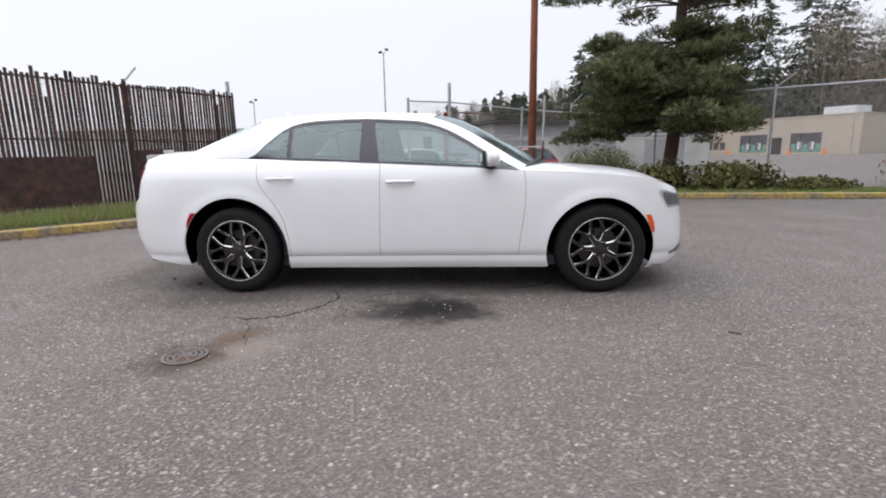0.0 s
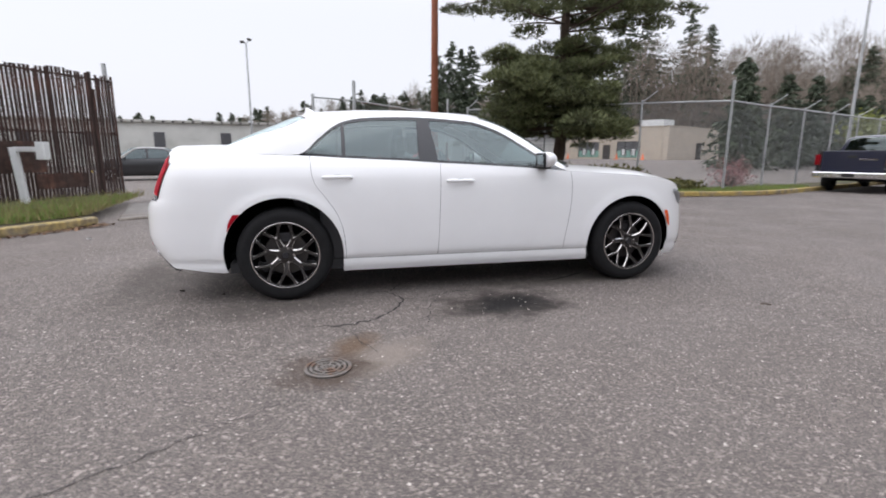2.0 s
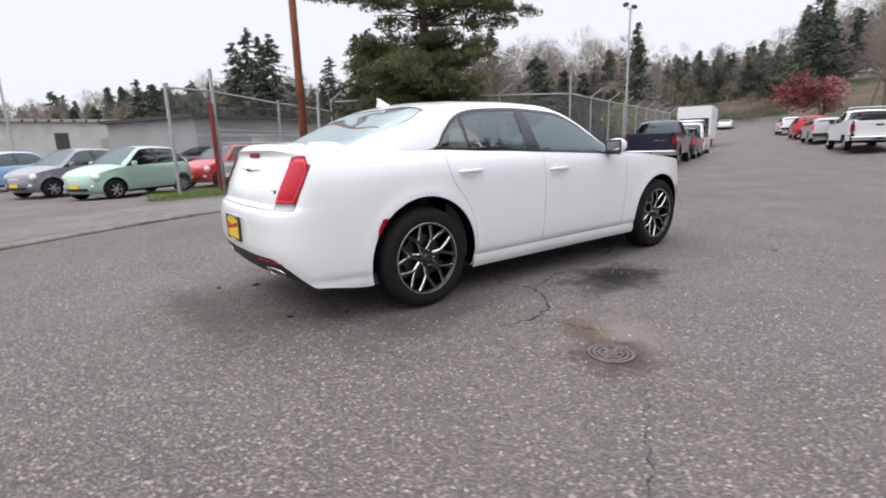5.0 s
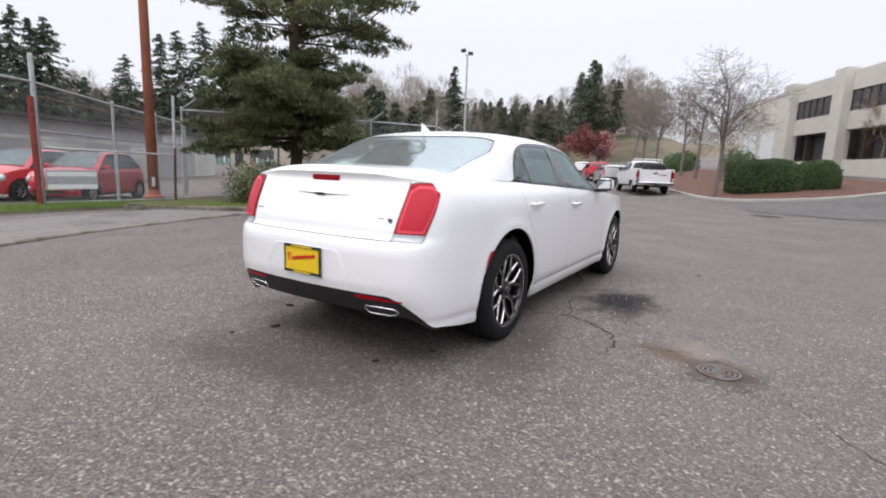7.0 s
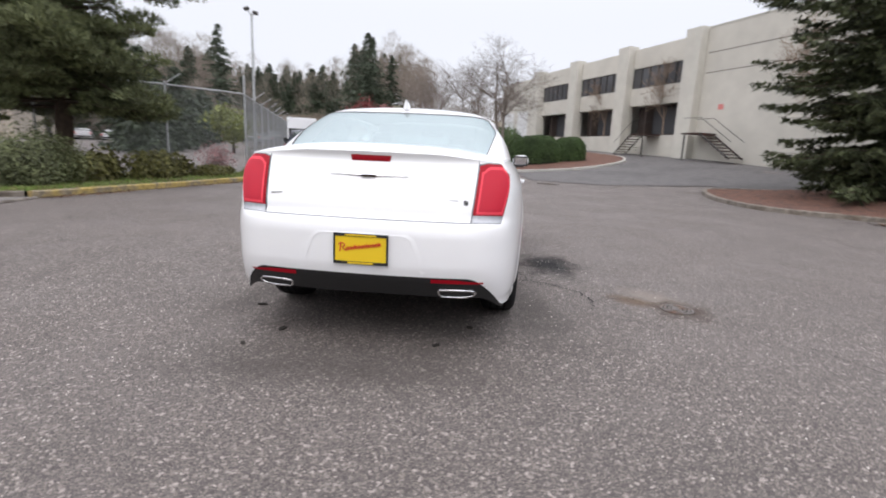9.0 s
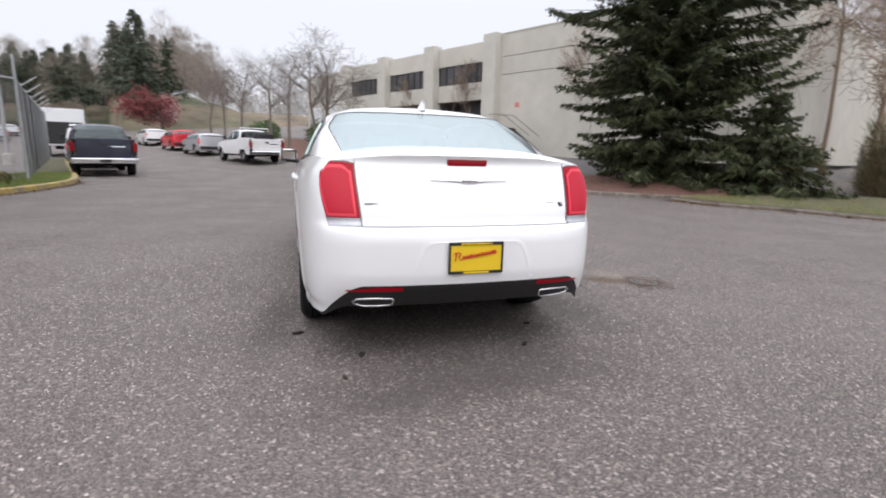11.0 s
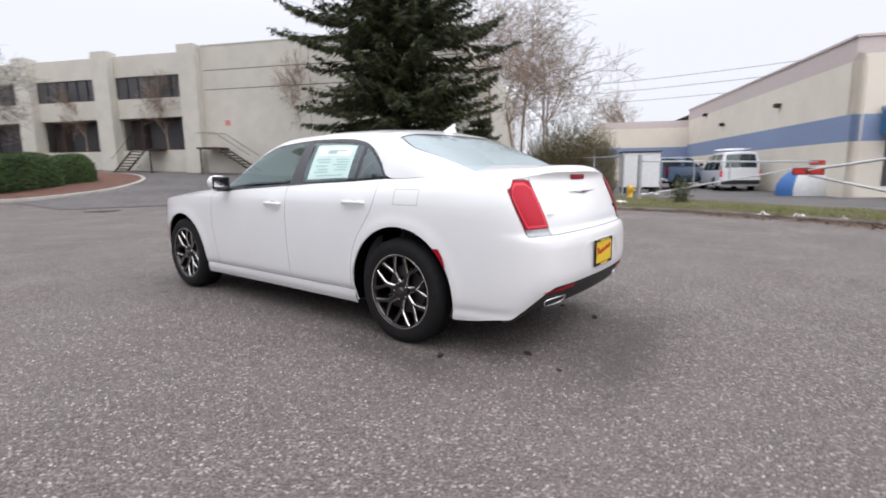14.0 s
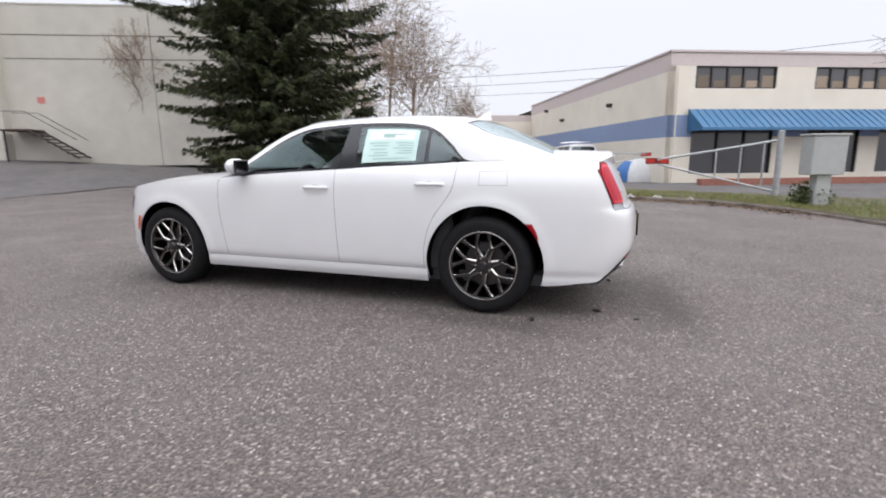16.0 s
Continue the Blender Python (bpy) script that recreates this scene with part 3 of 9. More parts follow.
SEDAN_FRONT = [(0.18, 0.16), (0.23, 0.05), (0.30, 0.01), (0.42, 0.0), (0.55, 0.012), (0.66, 0.03), (0.78, 0.055), (0.85, 0.10), (0.95, 0.22)]
ARCH_R, ARCH_F = (-1.526, 0.372, 0.450), (1.518, 0.356, 0.438)


def sedan_belt(x):
    z = curve_at([(-2.0, 1.150), (-1.38, 1.138), (-1.0, 1.120), (-0.6, 1.104), (-0.3, 1.088), (0.13, 1.066), (0.54, 1.042), (0.9, 1.015), (1.2, 1.0)], x)
    y = 0.936 - curve_at(SEDAN_SIDE, z) - 0.002
    return y - 0.012 * smooth01(-0.9, -1.5, x), z


def build_sedan():
    car = empty("sedan_car", pose(0, 0, 0), "clean white four-door saloon parked on worn asphalt", "car")
    sh = Shell(SEDAN_OUTLINE, SEDAN_SIDE, SEDAN_REAR, SEDAN_FRONT, [(0, 1)], [ARCH_R, ARCH_F], 0.010)
    S = sh.s_of
    L = sh.length
    # upper edge of the wall along the way from rear middle to front middle
    sh.top = [(0.0, 1.172), (sh.s_of_rear_y(0.4), 1.168), (sh.s_of_rear_y(0.62), 1.150), (S(-2.42), 1.138), (S(-2.2), 1.144), (S(-1.8), 1.150), (S(-1.38), 1.140), (S(-1.0), 1.120), (S(-0.6), 1.104), (S(-0.3), 1.088), (S(0.13), 1.066),
              (S(0.54), 1.042), (S(0.86), 1.018), (S(1.2), 0.998), (S(1.6), 0.972), (S(1.9), 0.936), (S(2.1), 0.892), (S(2.25), 0.850), (L, 0.835)]
    top = sh.top_z

    def rear_door_seam(z):
        return S(curve_at([(0.3, -1.055), (0.45, -1.06), (0.6, -1.085), (0.72, -1.135), (0.82, -1.205), (0.92, -1.275), (1.0, -1.30), (1.14, -1.31)], z))

    def front_door_seam(z):
        return S(curve_at([(0.3, 0.845), (0.5, 0.870), (0.75, 0.902), (0.9, 0.905), (1.03, 0.890)], z))

    b_seam = lambda z: S(curve_at([(0.3, -0.30), (0.7, -0.285), (1.1, -0.275)], z))
    g = 0.0014

    def lamp_outer(z):
        return S(curve_at([(0.79, -2.470), (0.85, -2.455), (1.0, -2.405), (1.10, -2.365), (1.16, -2.345)], z))

    def lamp_inner(z):
        return sh.s_of_rear_y(curve_at([(0.79, 0.612), (1.14, 0.640), (1.2, 0.642)], z))
    DOOR_FOOT = 0.325
    split = lambda s: 0.7945 + 0.05 * smooth01(S(-2.25), S(-1.95), s)
    backing = join(sh.both(0.0, L, lambda s: 0.36 - 0.10 * smooth01(S(-2.3), S(-2.0), s), lambda s: top(s) - 0.01, ds=0.03, dz=0.03, out=-0.012))
    part("inner_body", backing, UNDERBODY, car, smooth=True)
    for sg in (1, -1):
        part("front_door", sh.panel(b_seam, front_door_seam, DOOR_FOOT, top, sign=sg, gap=g), WHITE_PAINT, car, smooth=True)
        part("rear_door", sh.panel(rear_door_seam, b_seam, DOOR_FOOT, top, sign=sg, gap=g), WHITE_PAINT, car, smooth=True)
        part("sill", sh.panel(S(-1.08), S(1.12), 0.215, DOOR_FOOT, sign=sg, gap=g, ds=0.03), WHITE_PAINT, car, smooth=True)
        part("front_fender", join(sh.panel(front_door_seam, S(1.98), DOOR_FOOT, top, sign=sg, gap=g)), WHITE_PAINT, car, smooth=True)
        lamp_out = lambda z: lamp_outer(z) + 0.006
        part("quarter_panel", join(sh.panel(lamp_out, rear_door_seam, lambda s: split(s) - 0.0015, top, sign=sg, gap=g, ds=0.02, dz=0.018),
                                   sh.panel(S(-1.487) - g, rear_door_seam, DOOR_FOOT, lambda s: split(s) + 0.002, sign=sg, gap=g, ds=0.012)), WHITE_PAINT, car, smooth=True)
        for c in (ARCH_R, ARCH_F):
            part("arch_lip", sh.arch_lip(c, sg), WHITE_PAINT, car, smooth=True)
            part("wheel_well", sh.well(c, sg, 0.50), WELL_BLACK, car, "black wheel-arch liner")
    bumper_low = lambda s: 0.478 - (0.478 - 0.282) * smooth01(sh.s_of_rear_y(0.60), S(-2.36), s) - 0.040 * smooth01(S(-2.36), S(-1.98), s)
    bumper = part("rear_bumper", join(sh.both(-g, S(-1.487) + g, bumper_low, lambda s: split(s) + 0.003, gap=g, ds=0.02, dz=0.02)), WHITE_PAINT, car, smooth=True)
    part("valance", sh.both(0.0, S(-2.33), lambda s: 0.350 - 0.085 * smooth01(sh.s_of_rear_y(0.66), S(-2.36), s), lambda s: max(0.270, bumper_low(s) - 0.001), ds=0.02, dz=0.02, out=-0.004), BLACK_PLASTIC, bumper, "matt black lower valance", smooth=True)
    for sg in (1, -1):
        part("reflector", sh.panel(sh.s_of_rear_y(0.40), sh.s_of_rear_y(0.70), lambda s: 0.446, lambda s: 0.470 - 0.014 * smooth01(sh.s_of_rear_y(0.52), sh.s_of_rear_y(0.70), s), sign=sg, out=0.004, dz=0.01), TAIL_RED_DEEP, bumper, "long red reflector strip", smooth=True)
        # exhaust finisher: a flattened chrome ring round a dark mouth
        def mouth(y, z):
            e = sh.wall(sh.s_of_rear_y(y), z, 0.0)
            return (e.x, sg * e.y, z)
        ring = [mouth(y, z) for y, z in [(0.447, 0.364), (0.442, 0.388), (0.452, 0.398), (0.54, 0.400), (0.635, 0.398), (0.662, 0.382), (0.645, 0.364), (0.605, 0.352), (0.54, 0.350), (0.465, 0.352)]]
        pipe_ob = part("exhaust_tip", pipe(ring, 0.0065, 8, True), CHROME, bumper, "flat chrome exhaust finisher", smooth=True)
        part("exhaust_mouth", ([(x + 0.006, y, z) for x, y, z in ring], [tuple(range(10))]), UNDERBODY, pipe_ob)
    # plate with its frame in the bumper's recess
    outline = [(-0.37, 0.505), (-0.345, 0.60), (-0.30, 0.70), (-0.26, 0.722), (0.0, 0.727), (0.26, 0.722), (0.30, 0.70), (0.345, 0.60), (0.37, 0.505)]
    inner = [(y * 0.93, z - 0.012) for y, z in outline]
    def rear_x(y, z):
        return sh.wall(sh.s_of_rear_y(max(abs(y), 0.001)), z).x
    v = [(rear_x(y, z) - 0.0005, y, z) for y, z in outline] + [(rear_x(y, z) - 0.0035, y, z) for y, z in inner]
    n = len(outline)
    part("plate_recess_edge", (v, [(i, i + 1, n + i + 1, n + i) for i in range(n - 1)]), WHITE_PAINT, bumper, smooth=True)
    px = rear_x(0.0, 0.62) - 0.004
    fr = part("plate_frame", join(box(px - 0.012, px, -0.158, 0.158, 0.540, 0.556), box(px - 0.012, px, -0.158, 0.158, 0.700, 0.716), box(px - 0.012, px, -0.158, -0.148, 0.556, 0.700), box(px - 0.012, px, 0.148, 0.158, 0.556, 0.700)), BLACK_PLASTIC, bumper, "black frame of the dealer plate")
    plate = part("plate", box(px - 0.008, px - 0.001, -0.149, 0.149, 0.555, 0.701), PLATE_YELLOW, bumper, "bright yellow dealer plate with red script")
    # the red script as one flowing, slanting stroke
    strokes = []
    line = [(0.128, 0.648), (0.122, 0.658), (0.102, 0.660), (0.092, 0.648), (0.102, 0.636), (0.092, 0.622), (0.082, 0.618)]
    strokes.append(pipe([(px - 0.010, y, z) for y, z in spline(line, 5)], 0.0032, 5))
    strokes.append(pipe([(px - 0.010, 0.114, 0.658), (px - 0.010, 0.121, 0.612)], 0.0032, 5))
    wave = [(0.082 - 0.0055 * k, 0.626 + 0.0009 * k + (0.012 if k % 2 else -0.009) * (1.5 if k in (9, 21, 33) else 1.0)) for k in range(37)]
    strokes.append(pipe([(px - 0.010, y, z) for y, z in spline(wave, 3)], 0.0026, 5))
    part("script", join(*strokes), PLATE_RED, plate)
    for w, z0, z1 in ((0.09, 0.704, 0.712), (0.075, 0.543, 0.553)):
        part("frame_lettering", box(px - 0.0145, px - 0.0125, -w, w, z0, z1), PLATE_YELLOW, fr)
    # boot lid: rear face and deck
    lid_y = lambda z: lamp_inner(z) - 0.006
    face_low = 0.7965
    lid = part("boot_lid", sh.both(-g, lid_y, face_low, top, gap=g, ds=0.02, dz=0.016), WHITE_PAINT, car, "white boot lid with a lip spoiler", smooth=True)
    crown = lambda s: 0.052 * smooth01(0.0, 0.9, s) + 0.026 * smooth01(sh.s_of_rear_y(0.3), sh.s_of_rear_y(0.62), s)
    part("boot_deck", sh.top_patch(0.0, S(-1.66), crown, 40, 28, 3.0), WHITE_PAINT, lid, smooth=True)
    for sg in (1, -1):
        part("lid_seam", join(sh.panel(lambda z: lid_y(z) - 0.0022, lambda z: lid_y(z) + 0.0022, face_low, lambda s: top(s) - 0.012, sign=sg, out=0.0016, ds=0.0022, cut=False),
                              sh.panel(0.0, sh.s_of_rear_y(0.612), face_low - 0.003, face_low + 0.0025, sign=sg, out=0.0016, ds=0.02, dz=0.003, cut=False)), SEAM_GREY, lid)
    bz = 1.118
    part("high_brake_lamp", sheet(lambda y, k: (rear_x(y, bz + 0.034 * k) - 0.003 - 0.006 * (1 - abs(2 * k - 1)), y * (1 - 0.06 * (1 - k)), bz + 0.034 * k), steps(-0.122, 0.122, 12), steps(0, 1, 4)), LAMP_DARK_RED, lid, "dark red high brake lamp", smooth=True)
    # winged emblem: plain swept bars with a small shield
    wing = []
    for sg in (1, -1):
        wing.append(sheet(lambda k, j: (rear_x(0.03 + 0.2 * k, 1.035) - 0.003 - 0.008 * (1 - abs(j)), sg * (0.02 + 0.215 * k), 1.032 + 0.010 * k + j * (0.011 * (1 - k) + 0.001)), steps(0, 1, 10), [-1, 0, 1]))
    emblem = part("emblem", join(*wing), CHROME, lid, "slim chrome winged emblem", smooth=True)
    ex = rear_x(0.0, 1.032)
    part("emblem_shield", box(ex - 0.014, ex, -0.045, 0.045, 1.022, 1.044, 0.004), CHROME, emblem)
    bx = rear_x(0.55, 0.905)
    part("badge", join(box(bx - 0.004, bx + 0.01, 0.52, 0.59, 0.913, 0.918, 0.001)), BADGE_SILVER, lid)
    part("badge", join(box(bx - 0.004, bx + 0.01, -0.53, -0.45, 0.914, 0.920, 0.001)), BADGE_SILVER, lid)
    part("badge", join(*[box(bx - 0.004, bx + 0.01, -0.586 + a, -0.586 + b, c, d) for a, b, c, d in ((0, 0.024, 0.914, 0.918), (0, 0.024, 0.904, 0.908), (0, 0.024, 0.894, 0.898), (0.020, 0.024, 0.904, 0.918), (0, 0.004, 0.894, 0.906))]), BLACK_TRIM, lid, "small black letter badge")
    # tail lamps
    for sg in (1, -1):
        t0, t1 = lamp_inner, lamp_outer
        off = lambda e, d: (lambda z: e(z) + d)
        sa, sb = lamp_inner(1.12), lamp_outer(1.12)
        tip = lambda s: 1.128 - 0.055 * smooth01(sa + 0.55 * (sb - sa), sb, s) - 0.010 * smooth01(sa + 0.05, sa, s)
        round_tip = lambda s: tip(s) - 0.014 - 0.025 * smooth01(sa + 0.06, sa + 0.02, s) - 0.025 * smooth01(sb - 0.06, sb - 0.02, s)
        lamp = part("tail_lamp", sh.panel(t0, t1, 0.838, tip, sign=sg, out=0.006, ds=0.012, dz=0.014, cut=False), TAIL_RED_DEEP, car, "tall red tail lamp with a clear foot", smooth=True)
        part("light_ring", sh.panel(off(t0, 0.014), off(t1, -0.016), 0.846, round_tip, sign=sg, out=0.0115, ds=0.010, dz=0.014, cut=False), TAIL_RED, lamp, smooth=True)
        part("inner_lens", sh.panel(off(t0, 0.027), off(t1, -0.030), 0.862, lambda s: round_tip(s) - 0.017, sign=sg, out=0.0135, ds=0.012, cut=False), LAMP_MID_RED, lamp, smooth=True)
        part("reversing_lens", sh.panel(t0, t1, 0.799, 0.838, sign=sg, out=0.006, ds=0.012, dz=0.012, cut=False), LAMP_FOOT, lamp, "clear foot of the lamp", smooth=True)
        part("bezel", join(sh.panel(off(t0, -0.005), t0, 0.800, lambda s: tip(s) + 0.005, sign=sg, out=0.003, ds=0.0026, cut=False), sh.panel(t1, off(t1, 0.005), 0.800, lambda s: tip(s) + 0.005, sign=sg, out=0.003, ds=0.0026, cut=False),
                           sh.panel(t0, t1, tip, lambda s: tip(s) + 0.006, sign=sg, out=0.003, ds=0.012, cut=False)), SEAM_GREY, lamp, smooth=True)
    # white filler over the lamps up to the deck
    for sg in (1, -1):
        part("lamp_surround", sh.panel(lid_y, lambda z: lamp_outer(z) + 0.007, lambda s: 1.134 - 0.055 * smooth01(lamp_inner(1.12) + 0.55 * (lamp_outer(1.12) - lamp_inner(1.12)), lamp_outer(1.12), s) - 0.010 * smooth01(lamp_inner(1.12) + 0.05, lamp_inner(1.12), s), top, ds=0.012, dz=0.01, sign=sg), WHITE_PAINT, car, smooth=True)
        part("fender_corner", sh.panel(S(1.80), S(1.985), 0.205, top, gap=0, ds=0.02, dz=0.02, sign=sg), WHITE_PAINT, car, smooth=True)
    # side markers, fuel door
    for sg in (1, -1):
        mk = lambda z: S(curve_at([(0.56, -1.935), (0.62, -1.925), (0.70, -1.885)], z))
        part("side_marker", sh.panel(mk, lambda z: mk(z) + 0.05, 0.572, 0.700, sign=sg, out=0.006, ds=0.012, dz=0.016), TAIL_RED_DEEP, car, "slanted red side marker", smooth=True)
        mf = lambda z: S(curve_at([(0.5, 1.905), (0.58, 1.895), (0.655, 1.865)], z))
        part("side_marker", sh.panel(mf, lambda z: mf(z) + 0.045, 0.508, 0.652, sign=sg, out=0.006, ds=0.012, dz=0.016), AMBER, car, "amber side marker", smooth=True)
    fd = []
    a, b, c, d = S(-1.70), S(-1.49), 0.968, 1.072
    for s0, s1, z0, z1 in ((a, b, c, c + 0.002), (a, b, d - 0.002, d), (a, a + 0.002, c, d), (b - 0.002, b, c, d)):
        fd.append(sh.panel(s0, s1, z0, z1, sign=1, out=0.0012, ds=0.02, dz=0.02))
    part("fuel_door_seam", join(*fd), SEAM_GREY, car)
    # front end
    front = part("front_bumper", sh.both(S(1.98), L + g, lambda s: 0.225 - 0.03 * smooth01(S(2.0), S(2.3), s), top, gap=g, ds=0.022, dz=0.022), WHITE_PAINT, car, smooth=True)
    part("grille", sh.both(sh.s_of_front_y(0.42), L, 0.47, 0.79, ds=0.03, dz=0.03, out=0.004), BLACK_TRIM, front, smooth=True)
    part("lower_intake", sh.both(sh.s_of_front_y(0.55), L, 0.24, 0.36, ds=0.03, dz=0.03, out=0.004), BLACK_PLASTIC, front, smooth=True)
    for sg in (1, -1):
        hl = lambda s: 0.845 - 0.035 * smooth01(S(2.02), S(2.2), s)
        lo = lambda s: 0.815 - 0.115 * smooth01(S(1.985), S(2.09), s)
        lamp = part("headlamp", sh.panel(S(1.995), sh.s_of_front_y(0.5), lo, hl, sign=sg, out=0.004, ds=0.012, dz=0.015, cut=False), LAMP_CLEAR, car, "clear swept headlamp", smooth=True)
        part("lamp_housing", sh.panel(S(2.03), sh.s_of_front_y(0.56), lambda s: lo(s) + 0.018, lambda s: hl(s) - 0.015, sign=sg, out=0.0055, ds=0.012, dz=0.015, cut=False), HOUSING_GREY, lamp, smooth=True)
        fog = part("fog_lamp", sh.panel(S(2.12), sh.s_of_front_y(0.55), lambda s: 0.318, lambda s: 0.322 + 0.055 * smooth01(S(2.12), S(2.26), s), sign=sg, out=0.004, ds=0.012, dz=0.012), BLACK_TRIM, front, smooth=True)
        part("fog_trim", sh.panel(S(2.12), sh.s_of_front_y(0.55), 0.306, 0.318, sign=sg, out=0.006, ds=0.012, dz=0.01), CHROME, fog, smooth=True)
    hood_crown = lambda s: 0.062 * smooth01(L, S(1.75), s)
    hood = part("hood", sh.top_patch(L, S(0.80), hood_crown, 44, 28, 3.2), WHITE_PAINT, car, "long white bonnet", smooth=True)
    for sg in (1, -1):
        part("hood_seam", sheet(lambda s, k: (lambda e: (e.x, sg * (e.y - 0.03 - 0.004 * k), e.z + hood_crown(s) * (1 - ((e.y - 0.03) / e.y) ** 3.2) + 0.0012))(sh.wall(s, top(s))), steps(S(1.0), S(2.15), 30), [0, 1]), UNDERBODY, hood)

    # ---- upper shell
    cab = Cabin([(1.20, 1.052, 0.90, 0.845, 1.008), (1.02, 1.142, 0.80, 0.826, 1.052), (0.80, 1.262, 0.66, 0.795, 1.130), (0.56, 1.388, 0.50, 0.757, 1.226), (0.37, 1.470, 0.31, 0.717, 1.336), (0.20, 1.512, 0.12, 0.693, 1.408),
                 (0.03, 1.530, -0.04, 0.684, 1.434), (-0.40, 1.542, -0.42, 0.680, 1.455), (-0.80, 1.540, -0.80, 0.684, 1.446), (-1.06, 1.530, -1.0, 0.692, 1.420), (-1.26, 1.508, -1.12, 0.713, 1.366), (-1.45, 1.452, -1.245, 0.765, 1.264),
                 (-1.62, 1.380, -1.385, 0.832, 1.150), (-1.82, 1.292, -1.66, 0.826, 1.148), (-2.05, 1.178, -1.95, 0.800, 1.136)], sedan_belt, 1.0)
    fine = [math.copysign(1 - (1 - abs(f)) ** 1.6, f) for f in steps(-1, 1, 36)]
    clip = lambda lo, hi: sorted({lo, hi} | {f for f in fine if lo < f < hi})
    WS, BL = 0.865, 0.835
    roof = part("roof", outer_sheet(lambda u, f: cab.at(u, f), steps(5.0, 10.75, 64), fine), WHITE_PAINT, car, smooth=True)
    for lo, hi in ((-1, -WS), (WS, 1)):
        part("front_pillar", outer_sheet(lambda u, f: cab.at(u, f), steps(0, 5.0, 50), clip(lo, hi)), WHITE_PAINT, car, smooth=True)
    half = lambda u: 0.868 + (BL - 0.868) * (u - 10.75) / 3.15
    for sg in (-1, 1):
        rp = sheet(lambda u, q: cab.at(u, sg * (half(u) + (1 - half(u)) * q)), steps(10.75, 14, 50), steps(0, 1, 8))
        part("rear_pillar", rp if sg < 0 else (rp[0], [q[::-1] for q in rp[1]]), WHITE_PAINT, car, smooth=True)
    ws = part("windscreen", outer_sheet(lambda u, f: cab.at(u, f, -0.004), steps(0.05, 5.0, 40), clip(-WS, WS)), WINDSCREEN_GLASS, car, smooth=True)
    bl = part("rear_window", outer_sheet(lambda u, q: cab.at(u, q * half(u), -0.004), steps(10.75, 13.9, 40), steps(-1, 1, 30)), REAR_GLASS, car, "green-tinted rear window", smooth=True)
    for ob in (ws, bl):
        ob.visible_shadow = False
    part("window_border", join(outer_sheet(lambda u, q: cab.at(u, q * half(u), -0.002), steps(10.75, 10.83, 2), steps(-1, 1, 24)), *[outer_sheet(lambda u, k: cab.at(u, (half(u) - 0.010 * k) * sg, -0.002), steps(10.75, 13.9, 30), [0, 1]) for sg in (-1, 1)]), BLACK_TRIM, bl)
    part("cowl", outer_sheet(lambda u, f: cab.at(u, f, 0.004), steps(-0.02, 0.35, 3), clip(-0.93, 0.93)), BLACK_PLASTIC, car, smooth=True)
    wip = [cab.at(0.45, 0.5, 0.012), cab.at(0.35, 0.15, 0.014), cab.at(0.3, -0.2, 0.014)]
    part("wiper", pipe(wip, 0.006, 6), BLACK_PLASTIC, car)
    part("wiper", pipe([cab.at(0.42, -0.1, 0.012), cab.at(0.36, -0.45, 0.014), cab.at(0.34, -0.7, 0.014)], 0.006, 6), BLACK_PLASTIC, car)
    # shark-fin aerial
    base = cab.at(10.15, 0.0)
    fin = []
    for k in steps(0, 1, 6):
        w, x0, x1 = 0.032 * (1 - k) ** 0.7 + 0.003, -0.075 + 0.025 * k, 0.085 - 0.125 * k
        fin.append([(base.x + x0, 0, base.z - 0.008 + 0.075 * k), (base.x + (x0 + x1) / 2 - 0.02, w, base.z - 0.006 + 0.075 * k), (base.x + x1, 0, base.z + 0.004 + 0.062 * k), (base.x + (x0 + x1) / 2 - 0.02, -w, base.z - 0.006 + 0.075 * k)])
    v = [p for r in fin for p in r]
    f = [(r * 4 + i, r * 4 + (i + 1) % 4, r * 4 + 4 + (i + 1) % 4, r * 4 + 4 + i) for r in range(6) for i in range(4)] + [(24, 25, 26, 27)]
    part("aerial", (v, f), WHITE_PAINT, roof, "white shark-fin aerial", smooth=True)
    # side windows: glass, black frames and pillars
    bp = lambda k: -0.452 + 0.012 * k
    bq = lambda k: -0.288 - 0.052 * k
    for sg in (1, -1):
        if sg < 0:
            pane = part("window_pane", cab.band(bq, 0.74, 0.016, 0.024, sg, 0.0), CAR_GLASS, car, "closed front side window", smooth=True)
            pane.visible_shadow = False
        pane = part("window_pane", cab.band(lambda k: -1.036 + 0.004 * k, bp, 0.016, 0.024, sg, 0.0), CAR_GLASS, car, "rear side window", smooth=True)
        pane.visible_shadow = False
        qp = part("quarter_pane", cab.band(-1.335, lambda k: -1.062, 0.016, 0.024, sg, 0.0), CAR_GLASS, car, "small rear quarter window", smooth=True)
        qp.visible_shadow = False
        part("window_frame", join(cab.band(-1.385, 0.90, 0.0, -0.017, sg, 0.003, 70, 1), cab.band(-1.12, 0.90, -0.026, 0.0, sg, 0.004, 80, 2), cab.band(-1.385, -1.12, -0.015, 0.0, sg, 0.0012, 16, 2)), BLACK_TRIM, car, "gloss black window surround", smooth=True)
        part("centre_pillar", cab.band(bp, bq, 0.0, 0.0, sg, 0.005, 4, 8), BLACK_TRIM, car, "gloss black centre pillar", smooth=True)
        part("divider_bar", cab.band(-1.064, -1.034, 0.0, 0.0, sg, 0.004, 2, 6), BLACK_TRIM, car, smooth=True)
        part("mirror_sail", cab.band(0.70, 0.90, 0.0, 0.0, sg, 0.004, 8, 4), BLACK_TRIM, car, smooth=True)
